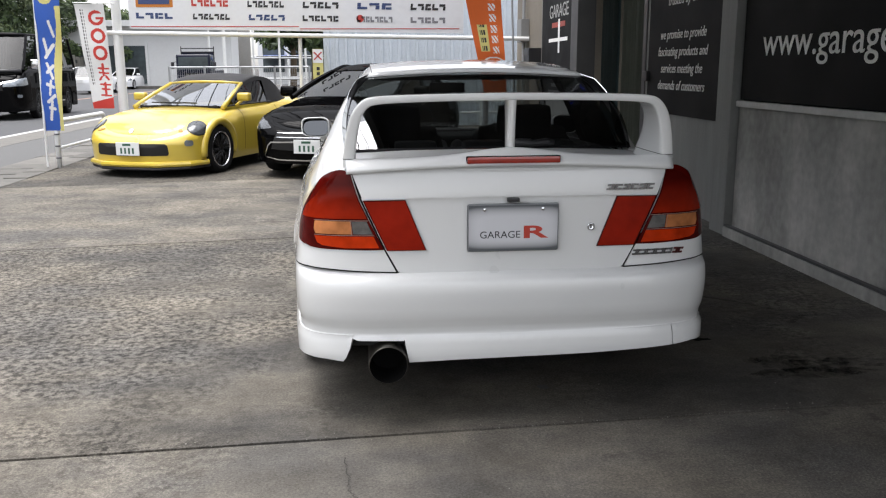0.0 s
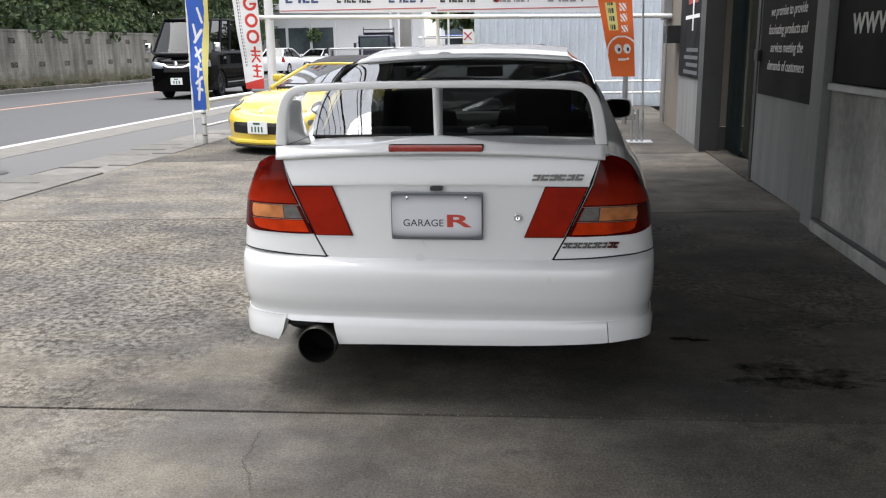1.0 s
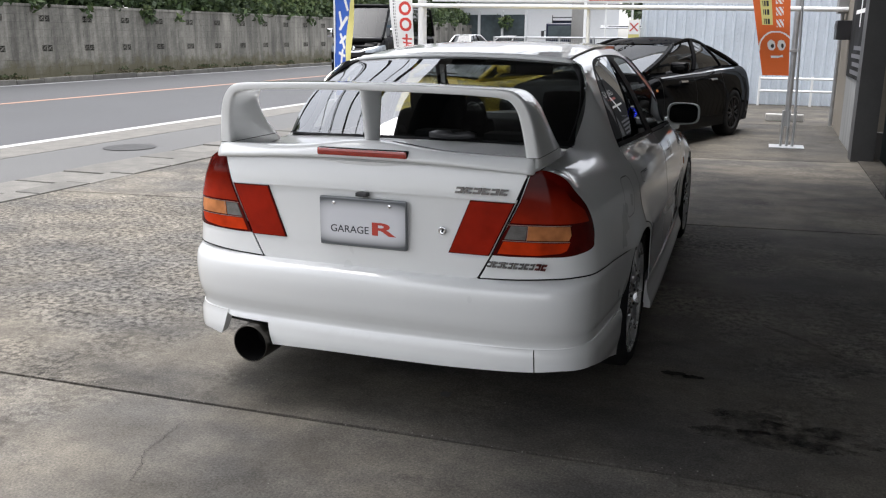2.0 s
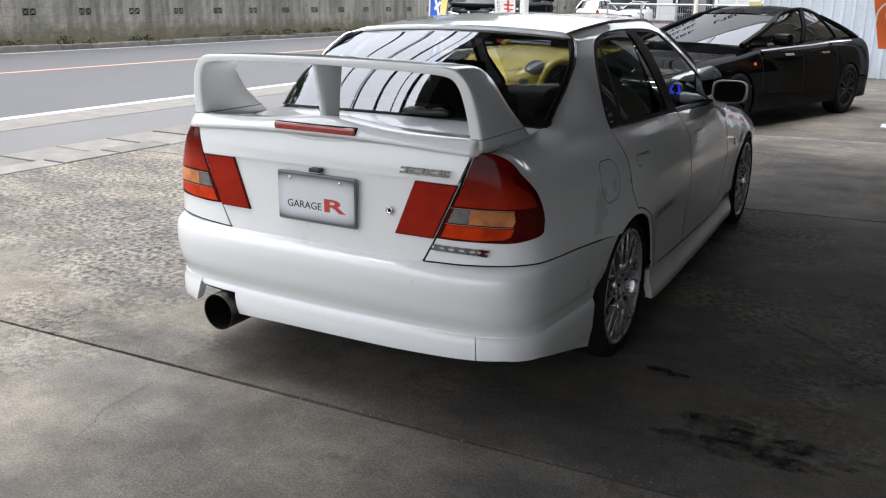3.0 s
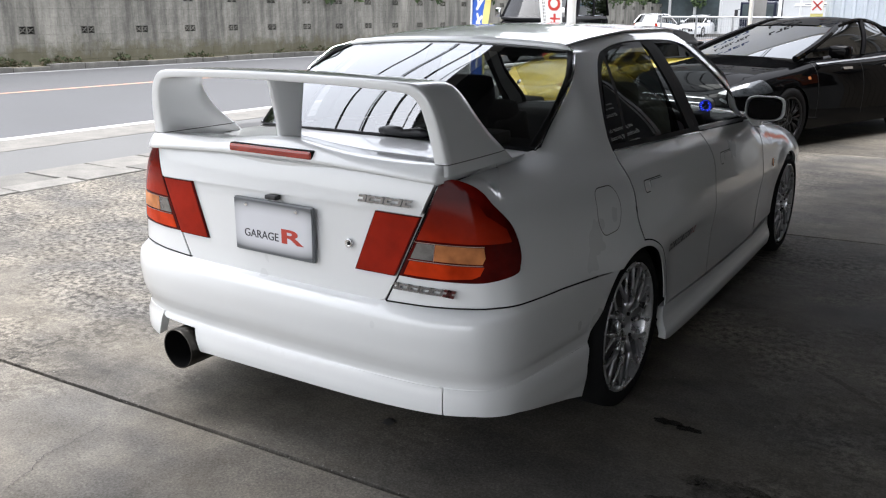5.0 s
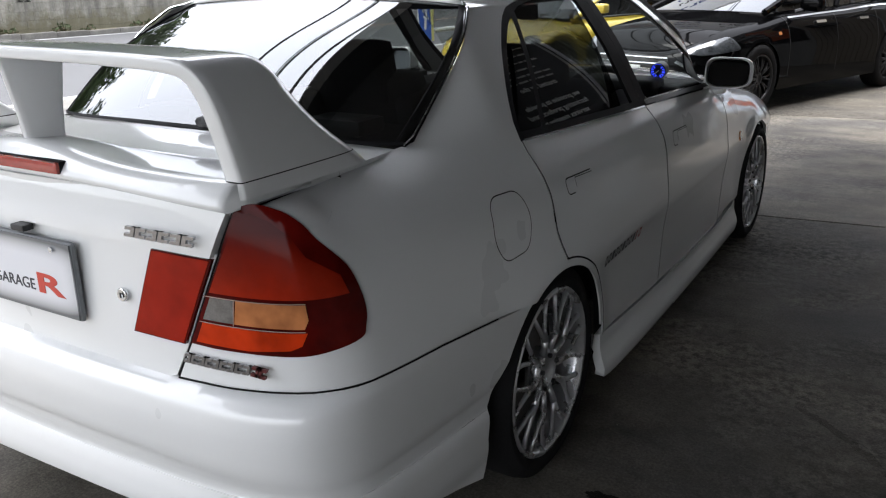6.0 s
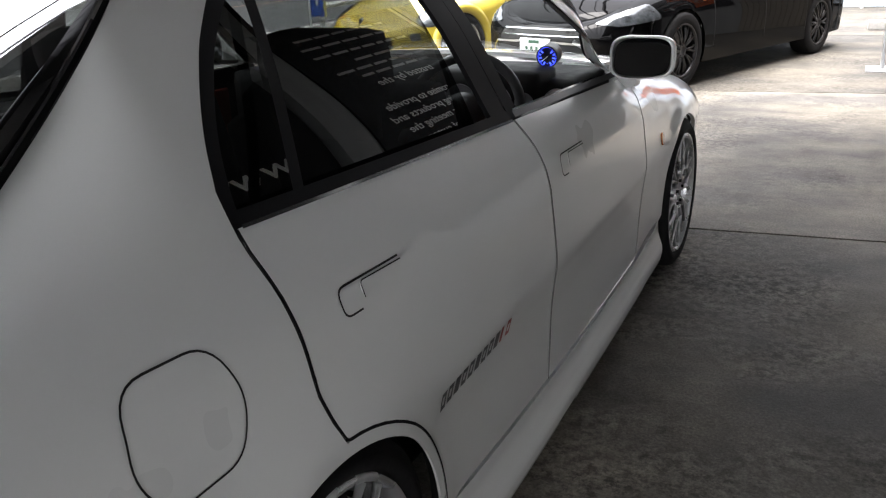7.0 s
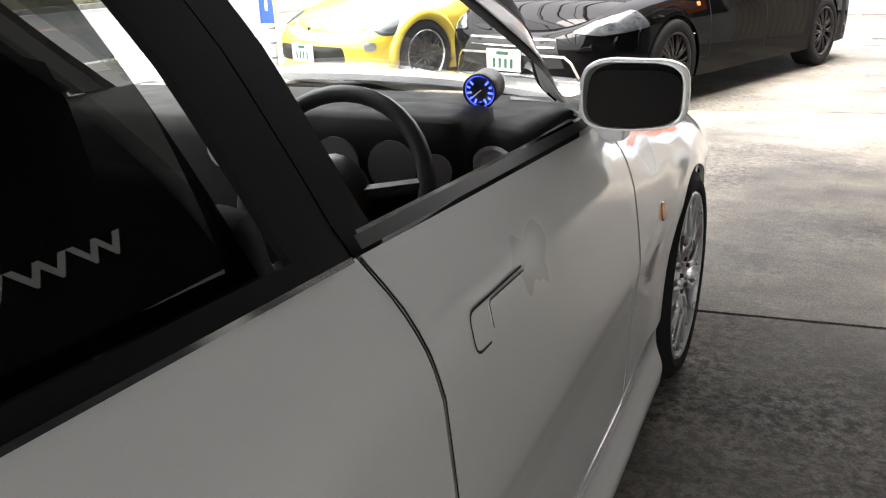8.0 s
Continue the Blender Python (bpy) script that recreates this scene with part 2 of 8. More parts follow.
def panel(name, S, outline, material, parent, h=0.03, holes=(), gap=0.002, lift=0.0, flange=0.012, sign=1.0, mirror=False, label="", warp=None):
    """A sheet cut from the surface S(s, v), with an edge turned inwards and exact normals."""
    out = inset(outline, gap) if gap else (outline if area2(outline) > 0 else outline[::-1])
    uv, tris = flat_mesh(out, list(holes), h)
    P, N = [], []
    for s, v in uv:
        p = Vector(S(s, v))
        n = normal_of(S, s, v, sign)
        k = lift + (warp(s, v) if warp else 0.0)
        P.append(p + n * k)
        if warp:
            n = normal_of(lambda a, b: Vector(S(a, b)) + normal_of(S, a, b, sign) * warp(a, b), s, v, sign, 0.003)
        N.append(n)
    faces = []
    for a, b, c in tris:
        q = (P[b] - P[a]).cross(P[c] - P[a])
        n = N[a] if N else normal_of(S, *uv[a], sign)
        faces.append((a, b, c) if q.dot(n) > 0 else (a, c, b))
    count = {}
    for f in faces:
        for i in range(3):
            e = (f[i], f[(i + 1) % 3])
            count[e] = 1
    rim = [e for e in count if (e[1], e[0]) not in count]
    nv = list(P)
    nn = [tuple(q) for q in N] if N else None
    if flange:
        idx, low = {}, {}
        for a, b in rim:
            for i in (a, b):
                if i not in idx:
                    n = N[i] if N else normal_of(S, *uv[i], sign)
                    idx[i] = len(nv)
                    nv.append(P[i].copy())
                    low[i] = len(nv)
                    nv.append(P[i] - n * flange)
                    if nn:
                        nn += [(0, 0, 0), (0, 0, 0)]
        for a, b in rim:
            faces.append((idx[b], idx[a], low[a], low[b]))
    me = bpy.data.meshes.new(name)
    me.from_pydata([tuple(p) for p in nv], [], faces)
    if mirror:
        me.transform(Matrix.Diagonal((-1, 1, 1, 1)))
        me.flip_normals()
        if nn:
            nn = [(-a, b, c) for a, b, c in nn]
    me.shade_smooth()
    me.materials.append(material)
    me.update()
    if nn:
        me.normals_split_custom_set_from_vertices(nn)
    return part(name, me, material, parent, label)


def patch(name, S, nu, nv, material, parent=None, thick=0.0, label="", flip=False):
    """A grid over the unit square through S(u, v), with thickness."""
    v = [Vector(S(i / nu, j / nv)) for j in range(nv + 1) for i in range(nu + 1)]
    w = nu + 1
    f = [(j * w + i, j * w + i + 1, (j + 1) * w + i + 1, (j + 1) * w + i) for j in range(nv) for i in range(nu)]
    if flip:
        f = [q[::-1] for q in f]
    bm = bmesh.new()
    vs = [bm.verts.new(p) for p in v]
    for q in f:
        bm.faces.new([vs[i] for i in q])
    if thick:
        bm.normal_update()
        bmesh.ops.solidify(bm, geom=bm.faces[:], thickness=thick)
    me = fill(bm, name, material, True)
    return part(name, me, material, parent, label)

# ---- shared materials ----
M_white = shade("white_enamel", (0.72, 0.73, 0.72), 0.4, 0, 0.06, 3, 40)
M_steel = shade("galvanised_steel", (0.42, 0.43, 0.44), 0.42, 0.7, 0.12, 8, 60)
M_blackplastic = shade("black_plastic", (0.018, 0.018, 0.02), 0.45, 0, 0.1, 6, 200, 0.0005)
M_chrome = plain("chrome", (0.75, 0.76, 0.78), 0.1, 1.0)
M_plate = plain("plate_white", (0.75, 0.76, 0.75), 0.4)
M_ink = plain("plate_green", (0.03, 0.10, 0.06), 0.5)
M_grey_ink = plain("grey_ink", (0.12, 0.12, 0.13), 0.5)
M_line_white = shade("road_paint_white", (0.36, 0.36, 0.35), 0.7, 0, 0.22, 3, 30, 0.002)
M_line_orange = shade("road_paint_orange", (0.34, 0.2, 0.14), 0.7, 0, 0.25, 3, 30, 0.002)


def concrete_ground(tone_scale=1.0, rough_part=1.0):
    """Worn forecourt concrete: cloudy colour, exposed aggregate, dark oil spots."""
    m = bpy.data.materials.new("forecourt_concrete")
    m.use_nodes = True
    n, l = m.node_tree.nodes, m.node_tree.links
    b = n["Principled BSDF"]
    b.inputs["Specular IOR Level"].default_value = 0.1
    geo = n.new("ShaderNodeNewGeometry")

    def noise_at(scale, detail, rough=0.55):
        t = n.new("ShaderNodeTexNoise")
        t.inputs["Scale"].default_value = scale
        t.inputs["Detail"].default_value = detail
        t.inputs["Roughness"].default_value = rough
        l.new(geo.outputs["Position"], t.inputs["Vector"])
        return t

    def ramp(src, a, c, lo, hi):
        r = n.new("ShaderNodeMapRange")
        r.inputs["From Min"].default_value = a
        r.inputs["From Max"].default_value = c
        r.inputs["To Min"].default_value = lo
        r.inputs["To Max"].default_value = hi
        l.new(src, r.inputs["Value"])
        return r.outputs[0]

    def times(a, c):
        k = n.new("ShaderNodeMath")
        k.operation = "MULTIPLY"
        l.new(a, k.inputs[0])
        l.new(c, k.inputs[1])
        return k.outputs[0]

    cloud = noise_at(0.55, 5, 0.6)
    mid = noise_at(3.2, 6, 0.65)
    grain = noise_at(110, 4, 0.75)
    vor = n.new("ShaderNodeTexVoronoi")
    vor.inputs["Scale"].default_value = 115
    vor.inputs["Randomness"].default_value = 1.0
    warp = noise_at(38, 3, 0.6)
    wsum = n.new("ShaderNodeVectorMath")
    wsum.operation = "MULTIPLY_ADD"
    wsum.inputs[1].default_value = (0.03, 0.03, 0.03)
    l.new(warp.outputs["Color"], wsum.inputs[0])
    l.new(geo.outputs["Position"], wsum.inputs[2])
    l.new(wsum.outputs[0], vor.inputs["Vector"])
    stones = ramp(vor.outputs["Distance"], 0.1, 0.6, 1.22, 0.74)
    worn = noise_at(0.42, 3)
    keep = ramp(worn.outputs["Fac"], 0.42, 0.6, 0.1, 1.0)
    st = n.new("ShaderNodeMix")
    st.data_type = "FLOAT"
    st.inputs["A"].default_value = 1.0
    l.new(keep, st.inputs["Factor"])
    l.new(stones, st.inputs["B"])
    v = times(ramp(cloud.outputs["Fac"], 0.3, 0.7, 0.82, 1.18), ramp(mid.outputs["Fac"], 0.3, 0.7, 0.7, 1.3))
    v = times(v, ramp(grain.outputs["Fac"], 0.3, 0.7, 0.6, 1.4))
    v = times(v, st.outputs["Result"])
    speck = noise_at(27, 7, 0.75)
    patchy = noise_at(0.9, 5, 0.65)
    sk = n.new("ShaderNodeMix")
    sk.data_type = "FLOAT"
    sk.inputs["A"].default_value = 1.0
    # stone speckle: faint under cover, paled on the open side to paint in daylight
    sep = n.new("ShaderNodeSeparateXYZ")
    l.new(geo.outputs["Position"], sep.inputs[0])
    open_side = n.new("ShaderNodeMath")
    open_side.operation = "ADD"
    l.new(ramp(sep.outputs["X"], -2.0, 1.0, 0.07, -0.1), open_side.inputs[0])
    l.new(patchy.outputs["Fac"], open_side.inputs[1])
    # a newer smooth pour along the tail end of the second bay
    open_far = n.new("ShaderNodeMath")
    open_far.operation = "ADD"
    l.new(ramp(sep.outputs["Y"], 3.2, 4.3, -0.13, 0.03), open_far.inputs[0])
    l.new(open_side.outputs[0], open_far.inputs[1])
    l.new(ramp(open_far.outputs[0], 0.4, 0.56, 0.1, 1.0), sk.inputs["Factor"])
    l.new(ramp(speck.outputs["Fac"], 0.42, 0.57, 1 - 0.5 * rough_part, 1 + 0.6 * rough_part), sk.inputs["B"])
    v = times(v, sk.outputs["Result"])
    spots = noise_at(7.0, 5, 0.7)
    sel = noise_at(1.1, 2)
    gate = ramp(sel.outputs["Fac"], 0.55, 0.66, 0.0, 1.0)
    dark = times(ramp(spots.outputs["Fac"], 0.52, 0.62, 0.0, 0.35), gate)
    inv = n.new("ShaderNodeMath")
    inv.operation = "SUBTRACT"
    inv.inputs[0].default_value = 1.0
    l.new(dark, inv.inputs[1])
    v = times(v, inv.outputs[0])
    tone = n.new("ShaderNodeMix")
    tone.data_type = "RGBA"
    tone.inputs["A"].default_value = (0.072, 0.0685, 0.063, 1)
    tone.inputs["B"].default_value = (0.125, 0.113, 0.094, 1)
    # paler and darker patches of cement
    stretch = n.new("ShaderNodeMapping")
    stretch.inputs["Scale"].default_value = (0.8, 1.25, 1.0)
    l.new(geo.outputs["Position"], stretch.inputs["Vector"])
    bandn = n.new("ShaderNodeTexNoise")
    bandn.inputs["Scale"].default_value = 0.95
    bandn.inputs["Detail"].default_value = 6
    bandn.inputs["Roughness"].default_value = 0.62
    l.new(stretch.outputs[0], bandn.inputs["Vector"])
    l.new(ramp(bandn.outputs["Fac"], 0.4, 0.62, 0, 1), tone.inputs["Factor"])
    sc = n.new("ShaderNodeVectorMath")
    sc.operation = "SCALE"
    grade = n.new("ShaderNodeMath")
    grade.operation = "MULTIPLY"
    grade.inputs[1].default_value = tone_scale
    l.new(v, grade.inputs[0])
    l.new(tone.outputs["Result"], sc.inputs[0])
    l.new(grade.outputs[0], sc.inputs["Scale"])
    l.new(sc.outputs[0], b.inputs["Base Color"])
    l.new(ramp(cloud.outputs["Fac"], 0.3, 0.7, 0.62, 0.85), b.inputs["Roughness"])
    bp = n.new("ShaderNodeBump")
    bp.inputs["Strength"].default_value = 0.7
    bp.inputs["Distance"].default_value = 0.002
    hsum = times(sk.outputs["Result"], ramp(grain.outputs["Fac"], 0.2, 0.8, 0.6, 1.2))
    l.new(hsum, bp.inputs["Height"])
    l.new(bp.outputs[0], b.inputs["Normal"])
    return m


# slab tones also absorb differences in how brightly each bay is lit
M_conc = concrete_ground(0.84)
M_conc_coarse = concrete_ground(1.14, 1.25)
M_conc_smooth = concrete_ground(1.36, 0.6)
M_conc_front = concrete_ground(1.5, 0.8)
M_asphalt = shade("asphalt", (0.058, 0.059, 0.062), 0.85, 0, 0.22, 0.7, 90, 0.004)
M_shoulder = shade("shoulder_asphalt", (0.085, 0.085, 0.084), 0.85, 0, 0.18, 0.9, 80, 0.003)
M_gutter = shade("gutter_concrete", (0.11, 0.105, 0.094), 0.8, 0, 0.45, 5.0, 60, 0.004, island=0.2)
M_earth = shade("verge_earth", (0.13, 0.115, 0.075), 0.95, 0, 0.4, 2.5, 30, 0.02)
M_joint = shade("joint_dirt", (0.045, 0.042, 0.038), 0.95, 0, 0.3, 12, 60, 0.003)
M_oil = shade("oil_stain", (0.035, 0.034, 0.033), 0.55, 0, 0.3, 9, 60)

# ---- ground ----
def plane(x0, y0, x1, y1, z):
    bm = bmesh.new()
    bm.faces.new([bm.verts.new(p) for p in ((x0, y0, z), (x1, y0, z), (x1, y1, z), (x0, y1, z))])
    return bm


single("ground", plane(-2500, -2500, 2500, 2500, -0.12), M_joint, "dark packed ground under the whole place", "ground", "structure")
single("road", box((-18.55, -70, -0.119), (-5.55, 330, -0.035)), M_asphalt, "grey two-lane asphalt road beside the forecourt", "road", "structure")
single("road_shoulder", box((-7.62, -70, -0.034), (-5.551, 330, -0.028)), M_shoulder, "pale worn asphalt strip along the road edge", "road shoulder", "structure")


def line_strip(name, x0, x1, mat, label, z=-0.0305, y0=-60, y1=300):
    return single(name, box((x0, y0, z - 0.003), (x1, y1, z)), mat, label, "road marking", "structure")


line_strip("edge_line", -7.84, -7.66, M_line_white, "solid white line painted on the near road edge")
line_strip("centre_line", -13.45, -13.28, M_line_orange, "solid orange centre line painted on the asphalt road")
line_strip("edge_line", -18.3, -18.16, M_line_white, "solid white line painted on the far road edge")
single("gutter_strip", box((-7.6, -60, -0.0275), (-6.85, 300, -0.0235)), M_gutter, "pale concrete strip beside the white road line", "road edge", "structure")
single("manhole_cover", lathe([(0.0, -0.02), (0.32, -0.02), (0.32, -0.0235 + 0.0045), (0.30, -0.018), (0.0, -0.018)], 32, pose(-6.2, 9.0, 0), False), shade("cast_iron", (0.06, 0.06, 0.06), 0.6, 0.6, 0.3, 20, 60), "round dark iron manhole cover in the asphalt", "manhole cover")

# forecourt slabs, each with its own worn edge; joints lean a little off square
forecourt = thing("forecourt", "worn grey concrete forecourt slabs with dark joints and oil stains", "paving", (0, 0, 0), "", "structure")


def joint_y(k, x):
    base = {-2: -5.4, -1: -1.2, 0: 2.885, 1: 6.73, 2: 10.52, 3: 14.9, 4: 19.6}[k]
    lean = {-2: 0.05, -1: 0.05, 0: 0.048, 1: 0.118, 2: 0.14, 3: 0.1, 4: 0.0}[k]
    return base + lean * x


def slab(k, x0, x1):
    rnd = random.Random(k * 7 + int(x0 * 10))
    n = 60
    gap = 0.009

    def edge(kk, s, rev):
        out = []
        for i in range(n + 1):
            x = x0 + (x1 - x0) * i / n
            j = (noise.noise(Vector((x * 3.1, kk * 5.0 + s, 0))) * 0.008 + noise.noise(Vector((x * 17, kk * 9.0 + s, 2))) * 0.006)
            out.append((x, joint_y(kk, x) + s * gap + max(0, s * j) * s))
        return out[::-1] if rev else out

    lo = edge(k, 1, False)
    hi = edge(k + 1, -1, True)
    loop = lo + hi
    bm = bmesh.new()
    top = [bm.verts.new((x, y, 0.0)) for x, y in loop]
    bm.faces.new(top)
    cx, cy = (x0 + x1) / 2, (joint_y(k, 0) + joint_y(k + 1, 0)) / 2
    bot = [bm.verts.new((x, y, -0.11)) for x, y in loop]
    for i in range(len(top)):
        j = (i + 1) % len(top)
        bm.faces.new((top[j], top[i], bot[i], bot[j]))
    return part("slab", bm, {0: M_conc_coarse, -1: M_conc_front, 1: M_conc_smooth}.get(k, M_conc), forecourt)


for k in range(-2, 4):
    slab(k, -4.6, 2.6)
single("ground", box((-4.62, 19.62, -0.1), (40, 120, -0.01)), M_conc, "concrete yard beyond the forecourt", "ground", "structure")

# kerb blocks between forecourt and road
kerb = thing("kerb", "row of worn pale concrete kerb and gutter blocks", "kerb", (-5.0, 10, 0), "", "structure")


def kerb_block(length, w, h0, h1, name):
    bm = box((0, 0, h0), (w, length, h1), 0.012)
    return fill(bm, name, M_gutter)


me_k = kerb_block(0.575, 0.3, -0.1, 0.006, "kerb_block")
me_g = kerb_block(0.575, 0.6, -0.1, -0.018, "gutter_block")
for i in range(70):
    y = -3 + i * 0.6
    for me, x in ((me_k, -4.925), (me_g, -5.54)):
        ob = new("kerb_block" if me is me_k else "gutter_block", me)
        ob.parent = kerb
        ob.matrix_basis = pose(x + 5.0 + random.uniform(-0.006, 0.006), y - 10 + random.uniform(-0.003, 0.003), random.uniform(-0.008, 0.003), random.uniform(-0.4, 0.4), random.uniform(-0.4, 0.4), random.uniform(-0.4, 0.4))

# oil stain, cracks and marks on the concrete
def blob(cx, cy, rx, ry, seed, z=0.0042, amp=0.5, k=64):
    bm = bmesh.new()
    vs = []
    for i in range(k):
        a = 2 * math.pi * i / k
        r = 1 + amp * noise.noise(Vector((math.cos(a) * 1.6 + seed, math.sin(a) * 1.6, seed * 3.1))) + amp * 0.6 * noise.noise(Vector((math.cos(a) * 5 + seed, math.sin(a) * 5, seed)))
        vs.append(bm.verts.new((cx + rx * r * math.cos(a), cy + ry * r * math.sin(a), z)))
    bm.faces.new(vs)
    return bm


def add_blob(bm, *a, **kw):
    o = blob(*a, **kw)
    me = bpy.data.meshes.new("tmp")
    o.to_mesh(me)
    o.free()
    bm.from_mesh(me)
    bpy.data.meshes.remove(me)


def stain(parts, label, mat, name="oil_stain"):
    bm = bmesh.new()
    for i, (x, y, rx, ry, s) in enumerate(parts):
        add_blob(bm, x, y, rx, ry, s, z=0.0042 + 0.0002 * i)
    return single(name, bm, mat, label, "stain", "structure")


def stain_mat(lo=0.4, hi=0.62, top=0.62):
    """Oil soaked into concrete: patchy, with ragged see-through edges."""
    m = shade("soaked_oil", (0.016, 0.0155, 0.015), 0.8, 0, 0.35, 6, 40, spec=0.08)
    n, l = m.node_tree.nodes, m.node_tree.links
    geo = n.new("ShaderNodeNewGeometry")
    t = n.new("ShaderNodeTexNoise")
    t.inputs["Scale"].default_value = 14
    t.inputs["Detail"].default_value = 7
    t.inputs["Roughness"].default_value = 0.75
    l.new(geo.outputs["Position"], t.inputs["Vector"])
    r = n.new("ShaderNodeMapRange")
    r.inputs["From Min"].default_value = lo
    r.inputs["From Max"].default_value = hi
    r.inputs["To Min"].default_value = 0.0
    r.inputs["To Max"].default_value = top
    l.new(t.outputs["Fac"], r.inputs["Value"])
    l.new(r.outputs[0], n["Principled BSDF"].inputs["Alpha"])
    return m


M_soak = stain_mat()
M_scuff = stain_mat(0.2, 0.45, 0.8)
M_scrape = stain_mat(0.3, 0.62, 0.42)
stain([(1.32, 3.42, 0.13, 0.1, 1.3), (1.47, 3.37, 0.15, 0.09, 2.1), (1.38, 3.3, 0.24, 0.06, 3.7), (1.6, 3.42, 0.09, 0.045, 4.2), (1.7, 3.36, 0.05, 0.025, 7.7), (1.2, 3.47, 0.05, 0.03, 9.1), (1.56, 3.27, 0.06, 0.02, 11.3)], "dark patchy oil stain soaked into the concrete", M_soak)
stain([(1.01, 3.8, 0.055, 0.025, 5.2), (1.08, 3.785, 0.04, 0.022, 6.2)], "small dark oil spot on the concrete", M_scuff, "oil_spot")
stain([(0.19, 3.26, 0.02, 0.025, 8.2)], "small dark oil drop on the concrete", M_oil, "oil_spot")


def ribbon(pts, w, z=0.0035):
    bm = bmesh.new()
    row = []
    for i, p in enumerate(pts):
        a = Vector(pts[max(i - 1, 0)])
        c = Vector(pts[min(i + 1, len(pts) - 1)])
        d = (c - a).normalized()
        s = Vector((-d.y, d.x)) * w * (0.5 + 0.5 * random.random())
        row.append((bm.verts.new((p[0] + s.x, p[1] + s.y, z)), bm.verts.new((p[0] - s.x, p[1] - s.y, z))))
    for a, c in zip(row, row[1:]):
        bm.faces.new((a[0], c[0], c[1], a[1]))
    return bm


def crack(pts, w, name="crack", label="thin jagged crack in the concrete", mat=None):
    rnd = random.Random(int(pts[0][0] * 100))
    out = []
    for a, c in zip(pts, pts[1:]):
        for i in range(12):
            t = i / 12
            out.append((a[0] + (c[0] - a[0]) * t + rnd.uniform(-1, 1) * 0.006, a[1] + (c[1] - a[1]) * t + rnd.uniform(-1, 1) * 0.006))
    return single(name, ribbon(out, w), mat or M_joint, label, "crack", "structure")


crack([(-0.62, 2.7), (-0.6, 2.55), (-0.6, 2.46), (-0.545, 2.37), (-0.5, 2.27)], 0.0016)
crack([(1.36, 4.58), (1.52, 4.44), (1.74, 4.18)], 0.02, "scrape_mark", "dark scrape mark on the concrete", M_scrape)
crack([(1.64, 4.0), (1.82, 4.15)], 0.022, "scrape_mark", "dark scrape mark on the concrete", M_scrape)
crack([(-3.4, 9.2), (-2.9, 8.2), (-3.0, 7.4)], 0.003)

def grit():
    """Loose grit along the joints and round the tail of the car."""
    g = np.random.RandomState(4)
    V, F = [], []
    for i in range(420):
        k = (0, 0, 0, 1, -1)[i % 5]
        x = g.uniform(-4.2, 2.2)
        y = joint_y(k, x) + g.normal() * 0.03 if i % 3 else g.uniform(1.2, 7.0)
        r = g.uniform(0.0015, 0.0045)
        c = np.array((x, y, r * 0.6))
        a = g.uniform(0, 6.28)
        b0 = len(V)
        V += [tuple(c + r * np.array(p)) for p in ((math.cos(a), math.sin(a), 0), (-math.sin(a), math.cos(a), 0.1), (-math.cos(a), -math.sin(a), 0), (math.sin(a), -math.cos(a), -0.1), (0.1, 0, 0.7), (0, 0.1, -0.6))]
        for j in range(4):
            F += [(b0 + j, b0 + (j + 1) % 4, b0 + 4), (b0 + (j + 1) % 4, b0 + j, b0 + 5)]
    single("grit", (V, F), shade("grit_stone", (0.2, 0.19, 0.17), 0.9, 0, 0.4, 60, 200), "loose grey grit scattered on the concrete", "grit", "stuff")


grit()

# ---- far side of the road: verge, kerb, block wall, hedge ----
single("verge", box((-19.6, -30, -0.119), (-18.8, 120, 0.06)), M_earth, "weedy earth verge at the foot of the block wall", "verge", "structure")
far_kerb = thing("kerb", "row of weathered concrete kerb stones along the far road edge", "kerb", (-18.7, 20, 0), "", "structure")
me_fk = fill(box((-0.09, 0, -0.1), (0.09, 0.99, 0.1), 0.02), "kerb_stone", M_gutter)
for i in range(60):
    ob = new("kerb_stone", me_fk)
    ob.parent = far_kerb
    ob.matrix_basis = pose(random.uniform(-0.01, 0.01), -18 + i * 1.0, random.uniform(-0.03, 0.02), random.uniform(-0.6, 0.6), random.uniform(-1, 1), 0)


def add_streaks(m, stretch=(1, 2.2, 0.25), freq=1.3, lo=0.5, hi=1.25):
    """Rain streaks running down a wall."""
    n, l = m.node_tree.nodes, m.node_tree.links
    b = n["Principled BSDF"]
    old = b.inputs["Base Color"].links[0].from_socket
    geo = n.new("ShaderNodeNewGeometry")
    mp = n.new("ShaderNodeMapping")
    mp.inputs["Scale"].default_value = stretch
    l.new(geo.outputs["Position"], mp.inputs["Vector"])
    t = n.new("ShaderNodeTexNoise")
    t.inputs["Scale"].default_value = freq
    t.inputs["Detail"].default_value = 7
    t.inputs["Roughness"].default_value = 0.62
    l.new(mp.outputs[0], t.inputs["Vector"])
    r = n.new("ShaderNodeMapRange")
    r.inputs["From Min"].default_value = 0.35
    r.inputs["From Max"].default_value = 0.65
    r.inputs["To Min"].default_value = lo
    r.inputs["To Max"].default_value = hi
    l.new(t.outputs["Fac"], r.inputs["Value"])
    k = n.new("ShaderNodeVectorMath")
    k.operation = "SCALE"
    l.new(old, k.inputs[0])
    l.new(r.outputs[0], k.inputs["Scale"])
    l.new(k.outputs[0], b.inputs["Base Color"])
    return m


